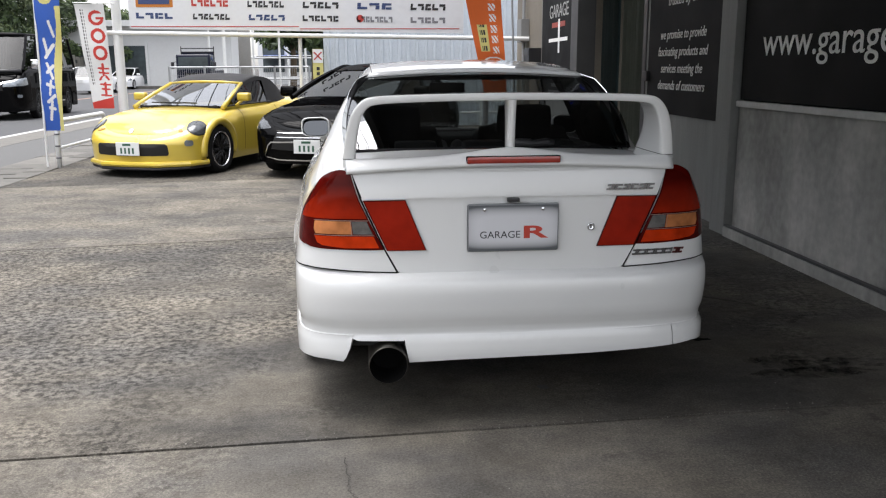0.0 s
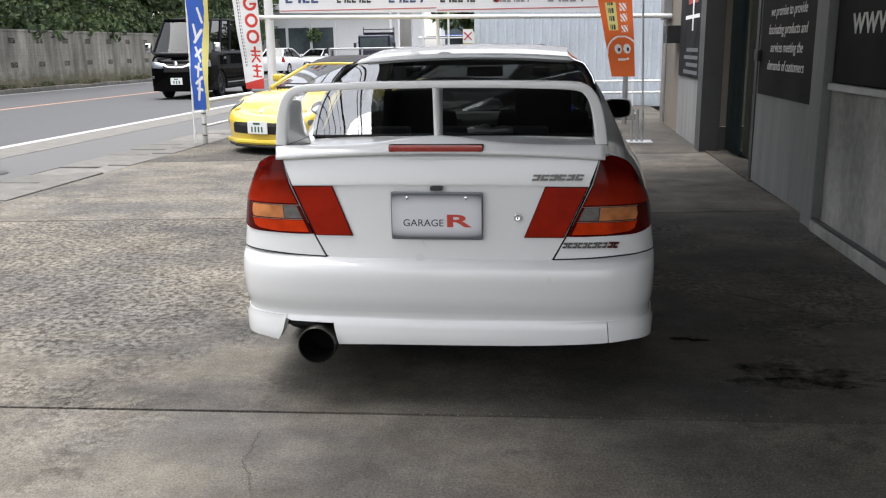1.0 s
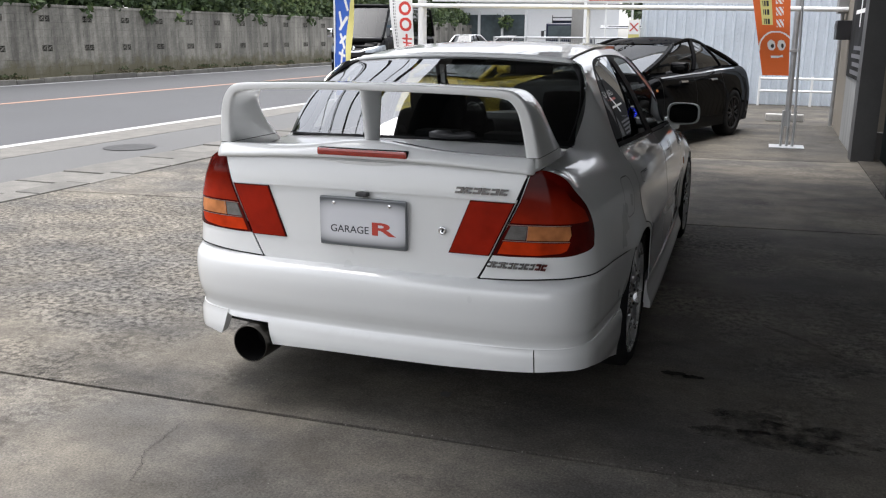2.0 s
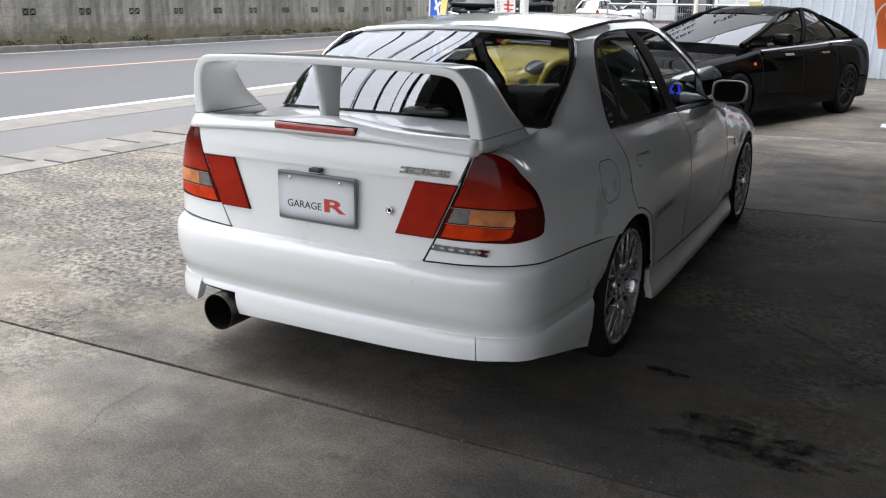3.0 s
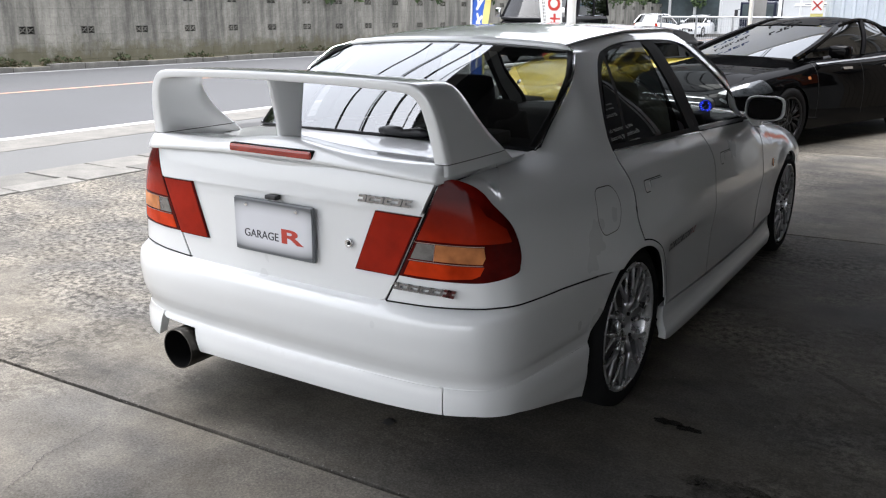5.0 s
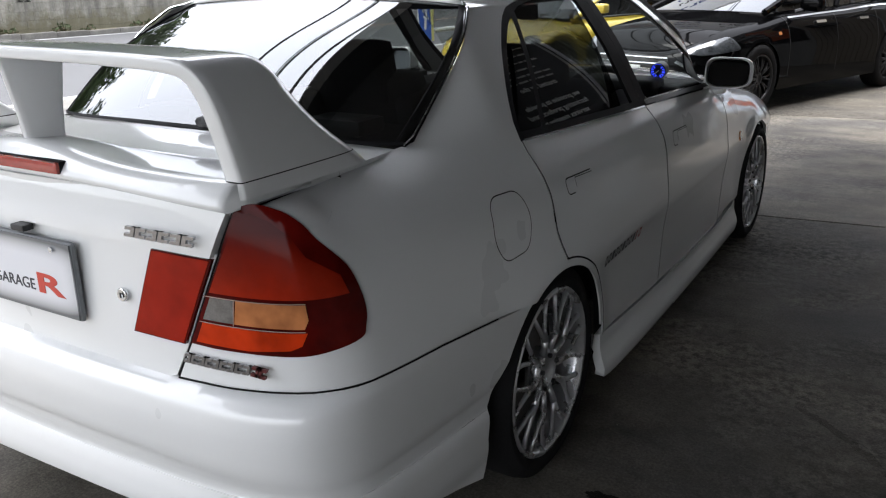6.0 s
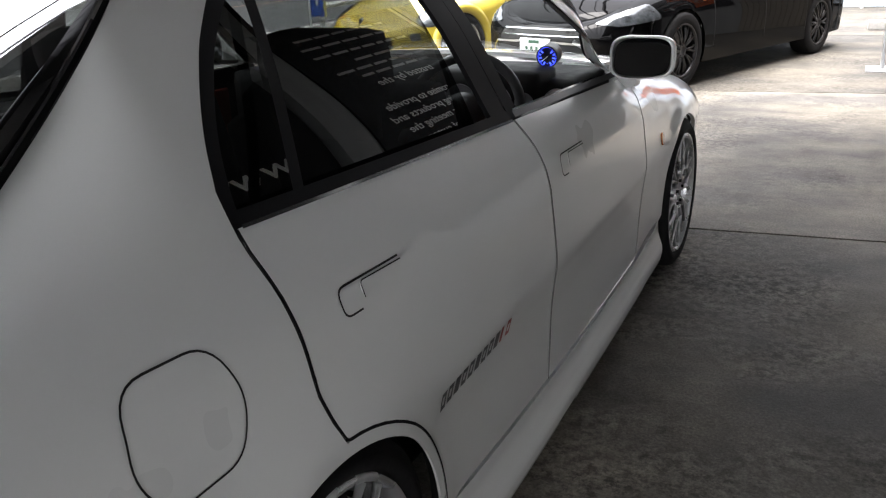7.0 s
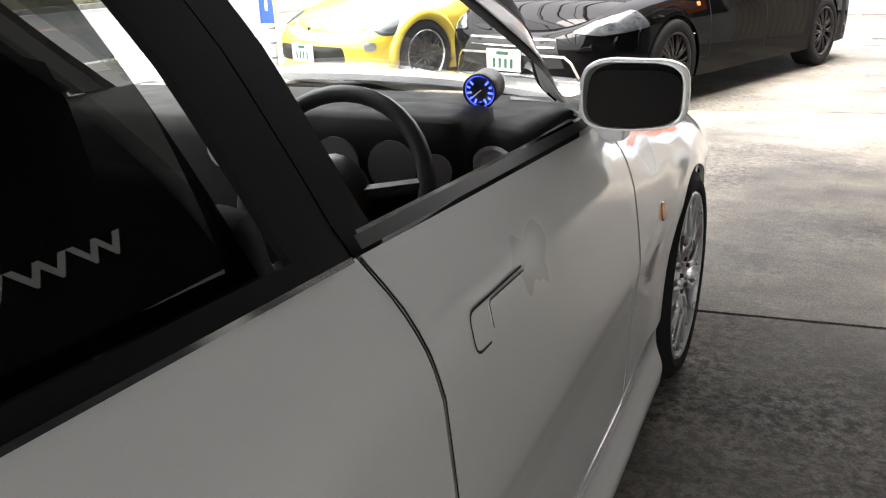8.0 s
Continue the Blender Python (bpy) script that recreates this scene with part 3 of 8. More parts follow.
def add_moss(m, top, color, freq=2.0):
    """Moss and splashed earth with a ragged upper rim near the ground."""
    n, l = m.node_tree.nodes, m.node_tree.links
    b = n["Principled BSDF"]
    old = b.inputs["Base Color"].links[0].from_socket
    geo = n.new("ShaderNodeNewGeometry")
    sp = n.new("ShaderNodeSeparateXYZ")
    l.new(geo.outputs["Position"], sp.inputs[0])
    t = n.new("ShaderNodeTexNoise")
    t.inputs["Scale"].default_value = freq
    t.inputs["Detail"].default_value = 7
    t.inputs["Roughness"].default_value = 0.7
    l.new(geo.outputs["Position"], t.inputs["Vector"])
    k = n.new("ShaderNodeMath")
    k.operation = "MULTIPLY_ADD"
    k.inputs[1].default_value = -2.2 * top
    l.new(t.outputs["Fac"], k.inputs[0])
    l.new(sp.outputs["Z"], k.inputs[2])
    r = n.new("ShaderNodeMapRange")
    r.inputs["From Min"].default_value = -0.7 * top
    r.inputs["From Max"].default_value = -0.2 * top
    r.inputs["To Min"].default_value = 0.85
    r.inputs["To Max"].default_value = 0.0
    l.new(k.outputs[0], r.inputs["Value"])
    mx = n.new("ShaderNodeMix")
    mx.data_type = "RGBA"
    l.new(r.outputs[0], mx.inputs["Factor"])
    l.new(old, mx.inputs["A"])
    mx.inputs["B"].default_value = (*color, 1)
    l.new(mx.outputs["Result"], b.inputs["Base Color"])
    return m


M_block = add_moss(add_streaks(shade("weathered_block", (0.19, 0.182, 0.158), 0.9, 0, 0.4, 0.6, 14, 0.004, island=0.07)), 0.75, (0.085, 0.078, 0.045))
block_wall = thing("block_wall", "tall weathered grey concrete block wall with pierced vent blocks", "wall", (-19.5, 20, 0), "", "structure")
BL, BH = 0.445, 0.222
part("wall_core", box((-19.79, -20, -0.1), (-19.62, 60, 2.16)), M_joint, block_wall)
part("coping", box((-19.83, -20, 2.161), (-19.48, 60, 2.25), 0.015), M_block, block_wall)
me_block = fill(box((-0.06, 0.0018, 0.0018), (0.0, BL - 0.0018, BH - 0.0018), 0.003), "block", M_block)
# near stretch: single blocks; the rest joined
rest = bmesh.new()
VENTS = {}
for c in range(10):
    for i in range(-90, 180):
        y = i * BL + (BL / 2 if c % 2 else 0)
        z = -0.06 + c * BH
        vent = c in (4, 8) and (i % 4 == 3)
        if vent:
            VENTS[(round(y, 3), round(z, 3))] = 1
            continue
        if 15.5 < y < 27.5:
            ob = new("block", me_block)
            ob.parent = block_wall
            ob.location = (random.uniform(-0.004, 0.004), y - 20, z)
        else:
            x = -19.5 + random.uniform(-0.004, 0.004)
            a, d, e, g = y + 0.0018, y + BL - 0.0018, z + 0.0018, z + BH - 0.0018
            q = [rest.verts.new(p) for p in ((x, a, e), (x, d, e), (x, d, g), (x, a, g))]
            w = [rest.verts.new(p) for p in ((x - 0.06, a, e), (x - 0.06, d, e), (x - 0.06, d, g), (x - 0.06, a, g))]
            rest.faces.new(q)
            for j in range(4):
                rest.faces.new((q[(j + 1) % 4], q[j], w[j], w[(j + 1) % 4]))
tagged(part("blocks", rest, M_block, block_wall), kind="stuff")
# a pierced block: frame, two crossing ribs
bm = bmesh.new()
for lo, hi in (((-0.06, 0.0, 0.0), (0.0, BL, 0.022)), ((-0.06, 0.0, BH - 0.022), (0.0, BL, BH)), ((-0.06, 0, 0.022), (0, 0.022, BH - 0.022)), ((-0.06, BL - 0.022, 0.022), (0, BL, BH - 0.022)), ((-0.06, BL / 2 - 0.015, 0.022), (0, BL / 2 + 0.015, BH - 0.022))):
    add_box(bm, lo, hi)
for sgn in (-1, 1):
    for k in (0, 1):
        c = BL * (0.25 + 0.5 * k)
        add_box(bm, (-0.055, -0.09, -0.008), (-0.002, 0.09, 0.008), 0, pose(0, c, BH / 2, 40 * sgn))
me_vent = fill(bm, "vent_block", M_block)
for (y, z) in VENTS:
    if -12 < y < 58:
        ob = new("vent_block", me_vent)
        ob.parent = block_wall
        ob.location = (0.004, y - 20, z)

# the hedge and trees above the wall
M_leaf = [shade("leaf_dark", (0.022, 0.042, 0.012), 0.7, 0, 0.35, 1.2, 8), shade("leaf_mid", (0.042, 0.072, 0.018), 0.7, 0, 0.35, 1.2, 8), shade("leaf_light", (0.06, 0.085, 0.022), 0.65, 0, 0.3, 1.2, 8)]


def leaf_cloud(name, centres, count, size, label, category, mats, seed, kind="stuff"):
    rnd = np.random.RandomState(seed)
    V, F, MI = [], [], []
    cs = np.array([c[:3] for c in centres])
    rs = np.array([c[3] for c in centres])
    w = rs ** 2 / (rs ** 2).sum()
    pick = rnd.choice(len(cs), count, p=w)
    d = rnd.normal(size=(count, 3))
    d /= np.linalg.norm(d, axis=1)[:, None]
    rad = rs[pick] * (0.55 + 0.5 * rnd.rand(count))
    pos = cs[pick] + d * rad[:, None] * np.array([1, 1, 0.8])
    for i in range(count):
        a = Vector(rnd.normal(size=3)).normalized()
        b2 = a.orthogonal().normalized()
        s = size * (0.6 + 0.8 * rnd.rand())
        p = Vector(pos[i])
        k = len(V)
        V += [p - a * s, p + b2 * s * 0.45 + a * s * 0.05, p + a * s, p - b2 * s * 0.45]
        F.append((k, k + 1, k + 2, k + 3))
        # paler leaves on each clump's upper side paint in light from above
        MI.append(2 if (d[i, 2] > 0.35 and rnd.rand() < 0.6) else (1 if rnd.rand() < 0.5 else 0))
    me = bpy.data.meshes.new(name)
    me.from_pydata([tuple(v) for v in V], [], F)
    for m in mats:
        me.materials.append(m)
    me.polygons.foreach_set("material_index", MI)
    me.update()
    ob = new(name, me)
    return tagged(ob, label, category, kind=kind)


rnd = random.Random(5)
cent = []
for i in range(640):
    y = rnd.uniform(0, 66)
    cent.append((-20.6 + rnd.uniform(-1.6, 0.7), y, rnd.uniform(2.2, 8.6), rnd.uniform(0.5, 1.1)))
for i in range(330):
    cent.append((-20.1 + rnd.uniform(-0.4, 0.3), rnd.uniform(0, 64), rnd.uniform(2.3, 3.0), rnd.uniform(0.4, 0.6)))
for i in range(46):
    cent.append((-19.5 + rnd.uniform(-0.1, 0.22), rnd.uniform(5, 60), rnd.uniform(1.95, 2.35), rnd.uniform(0.15, 0.3)))
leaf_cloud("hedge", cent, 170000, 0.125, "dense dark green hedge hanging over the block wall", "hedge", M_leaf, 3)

cent = [(rnd.uniform(-29, -22.5), rnd.uniform(-14, 50), rnd.uniform(5, 14.5), rnd.uniform(1.0, 2.0)) for i in range(300)]
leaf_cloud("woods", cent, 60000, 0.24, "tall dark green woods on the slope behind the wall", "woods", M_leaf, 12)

wc = [(-19.2 + rnd.uniform(-0.25, 0.3), rnd.uniform(2, 60), rnd.uniform(0.06, 0.16), rnd.uniform(0.08, 0.2)) for i in range(160)]
M_weed = [shade("weed_dry", (0.085, 0.07, 0.04), 0.8, 0, 0.35, 1.2, 8), shade("weed_dull", (0.05, 0.055, 0.025), 0.8, 0, 0.35, 1.2, 8), shade("weed_green", (0.035, 0.05, 0.015), 0.75, 0, 0.3, 1.2, 8)]
leaf_cloud("weeds", wc, 9000, 0.045, "low dusty weeds along the foot of the block wall", "weeds", M_weed, 8)


def tree(x, y, h, r, seed, label):
    t = thing("tree", label, "tree", (x, y, 0))
    rr = random.Random(seed)
    part("trunk", tube([(x, y, -0.1), (x + 0.1, y, h * 0.3), (x - 0.05, y + 0.1, h * 0.65), (x, y, h * 0.92)], [0.2, 0.16, 0.1, 0.03], 9), shade("bark", (0.1, 0.075, 0.05), 0.9, 0, 0.3, 8, 40, 0.01), t)
    cs = []
    for i in range(26):
        a = rr.uniform(0, 6.28)
        q = rr.uniform(0.2, 1.0)
        z = h * rr.uniform(0.42, 1.0)
        c = (x + math.cos(a) * r * q, y + math.sin(a) * r * q, z, rr.uniform(0.5, 1.0) * r * 0.4)
        cs.append(c)
        part("limb", tube([(x, y, z * 0.75), (c[0] * 0.6 + x * 0.4, c[1] * 0.6 + y * 0.4, z * 0.9), c[:3]], [0.06, 0.035, 0.01], 6), M_leaf[0], t)
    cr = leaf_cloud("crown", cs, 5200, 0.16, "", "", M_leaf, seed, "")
    cr.data.transform(Matrix.Translation((-x, -y, 0)))
    cr.parent = t
    for key in list(cr.keys()):
        del cr[key]
    return t


for i, (x, y, h, r) in enumerate([(-22.5, 18, 7.5, 2.6), (-23, 26, 8.5, 3.0), (-22.6, 34, 8, 2.8), (-23, 43, 8.5, 3.2), (-22.4, 53, 7.5, 2.8), (-22.4, 11, 7.5, 2.6), (-17.6, 64, 5.5, 2.2)]):
    tree(x, y, h, r, 11 + i, "leafy dark green tree behind the block wall")

# ---- garage building ----
M_wallconc = shade("stained_render", (0.38, 0.375, 0.357), 0.85, 0, 0.32, 1.3, 18, 0.002)
add_streaks(M_wallconc, (1, 1.2, 0.5), 1.7, 0.7, 1.25)
M_signblack = shade("matt_black_sign", (0.009, 0.009, 0.0095), 0.7, 0, 0.15, 2, 60, spec=0.15)
M_doorgrey = shade("grey_door_paint", (0.24, 0.245, 0.24), 0.6, 0, 0.1, 2.5, 40, 0.0005)
add_streaks(M_doorgrey, (1, 3.0, 0.3), 1.2, 0.78, 1.12)
M_postgrey = shade("dark_grey_steel", (0.065, 0.066, 0.068), 0.5, 0.1, 0.15, 4, 50)
M_green = shade("pale_green_curtain", (0.22, 0.25, 0.22), 0.8, 0, 0.15, 3, 40)
M_teal = shade("dark_teal_curtain", (0.06, 0.09, 0.095), 0.8, 0, 0.2, 5, 40)
M_beige = shade("beige_cladding", (0.21, 0.185, 0.15), 0.7, 0, 0.18, 1.5, 20)
M_sill = shade("pale_sill", (0.6, 0.6, 0.58), 0.6, 0, 0.15, 4, 40)
M_signtext = plain("sign_lettering", (0.92, 0.92, 0.9), 0.6)
M_signbar = plain("sign_small_print", (0.42, 0.42, 0.41), 0.6)
M_interior = shade("dark_interior", (0.03, 0.03, 0.03), 0.9, 0, 0.2, 1, 10)
M_canopy = shade("canopy_deck", (0.06, 0.06, 0.062), 0.7, 0, 0.15, 1.2, 20)
M_red = shade("sign_red", (0.35, 0.05, 0.03), 0.5, 0, 0.1, 4, 40)

WX = 2.345
WY0 = 0.0
single("wall_east", box((WX, WY0, -0.1), (WX + 0.18, 6.27, 1.0)), M_wallconc, "stained grey rendered lower wall of the garage", "wall", "structure")
single("wall_east_upper", box((WX + 0.03, WY0, 1.0), (WX + 0.18, 6.27, 3.349)), M_signblack, "black panelled upper wall of the garage", "wall", "structure")
single("trim", box((WX - 0.035, WY0, 1.001), (WX + 0.029, 6.26, 1.045), 0.006), M_sill, "narrow pale sill on the rendered wall", "sill", "structure")
single("plinth", box((WX - 0.075, WY0, -0.05), (WX - 0.002, 6.27, 0.075), 0.012), M_wallconc, "low stained concrete plinth along the wall foot", "plinth", "structure")
single("door_track", box((WX - 0.066, WY0, 0.0755), (WX - 0.03, 6.27, 0.092), 0.004), M_postgrey, "dark steel door track on the plinth", "track", "structure")
sign = thing("wall_sign", "black wall sign with white web address lettering", "sign", (WX, 4.2, 1.6))
part("board", box((WX - 0.012, 3.3, 1.055), (WX + 0.028, 6.24, 2.6), 0.004), M_signblack, sign)


def on_wall(y, z, x=WX):
    """Places writing on the wall: its line runs towards -y, as read from the forecourt."""
    return Matrix(((0, 0, -1, x), (-1, 0, 0, y), (0, 1, 0, z), (0, 0, 0, 1)))


letters("lettering", "www.garage", 0.28, on_wall(5.93, 1.375, WX - 0.014), M_signtext, sign, 0.002, width=1.52)

single("door_post", box((WX - 0.06, 6.29, -0.02), (WX + 0.12, 6.56, 3.3), 0.006), M_doorgrey, "grey steel post beside the sliding door", "post", "structure")
door = thing("door_1", "grey sliding door carrying a black lettered sign", "door", (WX, 7.5, 0), "", "structure")
part("leaf", box((WX + 0.0, 6.58, 0.03), (WX + 0.05, 8.52, 2.9), 0.004), M_doorgrey, door)
part("edge_strip", box((WX - 0.012, 8.46, 0.03), (WX + 0.055, 8.56, 2.9), 0.006), M_postgrey, door)
part("handle", box((WX - 0.05, 8.3, 1.16), (WX - 0.001, 8.45, 1.26), 0.008), M_blackplastic, door, "black door pull")
sign2 = thing("door_sign", "black sign with white italic slogan on the sliding door", "sign", (WX, 7.5, 1.4))
part("board", box((WX - 0.016, 6.66, 0.865), (WX - 0.002, 8.36, 2.88), 0.003), M_signblack, sign2)
for text, z, w in (("trusted by the", 1.85, 0.74), ("we promise to provide", 1.55, 1.08), ("fascinating products and", 1.397, 1.18), ("services meeting the", 1.245, 0.99), ("demands of customers", 1.092, 1.12)):
    letters("lettering", text, 0.12, on_wall(7.49, z, WX - 0.018), M_signtext, sign2, 0.001, 0.25, align="CENTER", width=w)
for z, w in ((2.0, 0.9), (2.1, 1.0), (2.22, 0.6), (2.36, 1.05), (2.5, 0.85), (2.64, 1.0)):
    y = 7.49 + w / 2
    while y > 7.49 - w / 2:
        step = random.uniform(0.07, 0.2)
        part("text_bar", box((WX - 0.0185, y - step, z + 0.005), (WX - 0.0165, y, z + 0.035)), M_signbar, sign2)
        y -= step + 0.035

# recess with curtain behind the sliding door, then the next posts and panels
single("wall_recess", box((WX + 0.9, 8.5, -0.1), (WX + 1.0, 11.1, 3.3)), M_interior, "dark inside of the garage seen past the door", "wall", "structure")
single("recess_floor", box((WX + 0.0, 8.5, -0.1), (WX + 0.95, 11.1, 0.012)), M_conc, "concrete floor inside the garage opening", "floor", "structure")
curt = bmesh.new()
row = []
for i in range(61):
    t = i / 60
    y = 9.1 + t * 1.15
    x = WX + 0.32 + 0.025 * math.sin(t * 44) + 0.012 * math.sin(t * 97)
    row.append((curt.verts.new((x, y, 0.05)), curt.verts.new((x, y, 3.2))))
for a, c in zip(row, row[1:]):
    curt.faces.new((a[0], a[1], c[1], c[0]))
bmesh.ops.solidify(curt, geom=curt.faces[:], thickness=0.004)
single("curtain", curt, M_green, "pale green sheet curtain hanging in the garage opening", "curtain", smooth=True)
curt = bmesh.new()
row = []
for i in range(41):
    t = i / 40
    y = 10.25 + t * 0.6
    x = WX + 0.24 + 0.04 * math.sin(t * 33)
    row.append((curt.verts.new((x, y, 0.05)), curt.verts.new((x, y, 3.2))))
for a, c in zip(row, row[1:]):
    curt.faces.new((a[0], a[1], c[1], c[0]))
bmesh.ops.solidify(curt, geom=curt.faces[:], thickness=0.004)
single("curtain", curt, M_teal, "dark teal sheet curtain gathered beside the post", "curtain", smooth=True)
single("door_post", box((WX - 0.08, 10.95, -0.02), (WX + 0.16, 11.3, 3.3), 0.006), M_postgrey, "dark steel post at the garage opening", "post", "structure")
single("wall_panel", box((WX - 0.02, 11.31, -0.05), (WX + 0.1, 13.4, 3.3), 0.004), M_doorgrey, "grey painted wall panel of the garage", "wall", "structure")
sign3 = thing("wall_sign", "black shop sign with white and red lettering", "sign", (WX, 11.9, 1.5))
part("board", box((WX - 0.036, 11.38, 0.87), (WX - 0.022, 13.3, 2.55), 0.003), M_signblack, sign3)
letters("lettering", "GARAGE", 0.26, on_wall(12.2, 2.0, WX - 0.038), M_signbar, sign3, 0.001, align="CENTER", squeeze=1.15)
part("emblem", box((WX - 0.04, 11.8, 1.86), (WX - 0.037, 12.6, 1.93)), M_red, sign3, "red emblem bar")
part("emblem", box((WX - 0.042, 12.1, 1.5), (WX - 0.0405, 12.2, 1.97)), M_signtext, sign3, "white emblem bar")
for i, z in enumerate((1.66, 1.22, 1.12, 1.02, 0.92)):
    part("text_bar", box((WX - 0.04, 11.65, z), (WX - 0.037, 12.8 - 0.2 * (i % 2), z + 0.05)), M_grey_ink if i else M_signtext, sign3)
# ribbed beige cladding to the building's end
clad = thing("wall_cladding", "ribbed beige metal cladding at the building's end", "wall", (WX, 14, 0), "", "structure")
for i in range(22):
    y = 13.42 + i * 0.1
    part("rib", box((WX + 0.0, y, -0.02), (WX + 0.06 + 0.02 * (i % 2), y + 0.094, 3.3), 0.006), M_beige, clad)
part("backing", box((WX + 0.085, 13.41, -0.02), (WX + 0.16, 15.62, 3.3)), M_beige, clad)
single("wall_end", box((WX + 0.165, 15.5, -0.1), (WX + 5, 15.62, 3.3)), M_beige, "beige end wall of the garage", "wall", "structure")
letterbox = thing("mailbox", "small black metal letter box on the wall", "mailbox", (WX, 13.4, 1.4))
part("body", box((WX - 0.2, 13.5, 1.34), (WX - 0.001, 13.95, 1.6), 0.01), M_blackplastic, letterbox)
part("flap", box((WX - 0.208, 13.54, 1.49), (WX - 0.201, 13.91, 1.56), 0.003), M_postgrey, letterbox)
meter = thing("electric_meter", "grey electric meter box with pipes on the wall", "meter", (WX, 14.2, 1.7))
part("body", box((WX - 0.14, 14.5, 1.72), (WX - 0.001, 14.9, 2.1), 0.012), M_doorgrey, meter)
part("pipe", tube([(WX - 0.06, 14.7, 1.72), (WX - 0.06, 14.7, 0.05)], 0.028, 10), M_steel, meter)
part("pipe", tube([(WX - 0.06, 14.7, 2.1), (WX - 0.06, 14.7, 3.2)], 0.028, 10), M_steel, meter)

# canopy over the car and the back of the covered yard
CAN_X, CAN_Y0, CAN_Y1 = -0.9, -2.2, 9.9
single("ceiling", box((CAN_X, CAN_Y0, 3.35), (2.7, CAN_Y1, 3.5)), M_canopy, "grey sheet-metal canopy over the forecourt", "ceiling", "structure")
# deep edge beam, out of view, added to cut side light under the canopy
single("light_cutting_beam", box((CAN_X, CAN_Y0, 2.7), (CAN_X + 0.12, CAN_Y1, 3.349)), M_postgrey, "unseen deep edge beam added to cut side light under the canopy", "beam", "structure")
single("roof", box((2.2, CAN_Y1 + 0.002, 3.31), (2.7, 15.7, 3.45)), M_canopy, "flat roof of the garage", "roof", "structure")
# guessed upper wall, unseen: added to darken window reflections and block sky
single("wall_sky_blocker", box((WX + 0.1, WY0, 3.501), (WX + 0.28, 15.6, 6.4)), M_canopy, "unseen dark upper wall added to darken reflections and block the sky", "wall", "structure")
single("wall_south", box((WX + 0.181, WY0, -0.1), (7.5, WY0 + 0.15, 3.349)), M_wallconc, "rendered end wall of the garage", "wall", "structure")
single("roof", box((2.702, WY0, 3.351), (7.5, 15.7, 3.5)), M_canopy, "flat roof of the garage", "roof", "structure")

# cables above the forecourt, strung along the road
M_cable = plain("cable_black", (0.015, 0.015, 0.015), 0.6)
for i, (x, z, r) in enumerate(((-1.6, 5.6, 0.02), (-1.75, 5.75, 0.012), (-2.5, 6.2, 0.03), (-2.62, 6.35, 0.014), (-2.9, 6.5, 0.012), (-3.6, 7.0, 0.03), (-4.3, 7.2, 0.025), (-4.45, 7.3, 0.012), (-5.4, 7.6, 0.03), (-5.55, 7.75, 0.014))):
    pts = [(x - 1.0 * (y + 20) / 80, y, z - 0.7 * math.sin(math.pi * (y + 20) / 80)) for y in range(-20, 61, 8)]
    single("overhead_cable", tube(pts, r, 6), M_cable, "black overhead power cable above the road edge", "cable", group="overhead cables")

# ---- gantry with the sponsor banner ----
M_banner = shade("banner_vinyl", (0.70, 0.71, 0.73), 0.45, 0, 0.05, 1.5, 20)
GY = 14.5
gantry = thing("banner_gantry", "white steel pipe gantry holding a white sponsor banner", "gantry", (-1.5, GY, 0))
for x, r in ((-4.42, 0.075),):
    part("post", tube([(x, GY + 0.05, -0.02), (x, GY + 0.05, 3.4)], r, 16), M_white, gantry)
part("post", tube([(-1.5, GY + 0.06, -0.02), (-1.5, GY + 0.06, 1.84)], 0.032, 12), M_white, gantry)


def gz(x):
    """The gantry's bars drop a little to the right."""
    return 1.875 - 0.0155 * (x + 4.3)


part("lower_bar", tube([(-4.6, GY, gz(-4.6)), (2.34, GY, gz(2.34))], 0.036, 12), M_white, gantry)
part("upper_bar", tube([(-4.6, GY, 3.2), (2.34, GY, 3.1)], 0.036, 12), M_white, gantry)
bm = bmesh.new()
q = []
for y in (GY - 0.03, GY - 0.012):
    for x, z in ((-4.2, gz(-4.2) + 0.07), (1.22, gz(1.22) + 0.07), (1.22, 3.08), (-4.2, 3.14)):
        q.append(bm.verts.new((x, y, z)))
for f in ((0, 1, 2, 3), (7, 6, 5, 4), (0, 4, 5, 1), (1, 5, 6, 2), (2, 6, 7, 3), (3, 7, 4, 0)):
    bm.faces.new([q[k] for k in f])
banner = part("banner", bm, M_banner, gantry, "white vinyl banner with rows of coloured sponsor marks")
INK = {k: plain("ink_" + k, c, 0.5) for k, c in dict(navy=(0.035, 0.06, 0.16), black=(0.02, 0.02, 0.022), red=(0.45, 0.04, 0.03), orange=(0.5, 0.17, 0.02), grey=(0.2, 0.2, 0.22), blue=(0.05, 0.1, 0.3)).items()}


def mark(x0, x1, z0, z1, ink, tilt=0.0, d=0.0):
    bm = bmesh.new()
    k = gz((x0 + x1) / 2) - 1.8
    add_box(bm, (x0, GY - 0.034 - d, z0 + k), (x1, GY - 0.0305, z1 + k), 0, None)
    if tilt:
        for v in bm.verts:
            v.co.x += (v.co.z - z0) * tilt
    part("sponsor_mark", bm, INK[ink], banner)


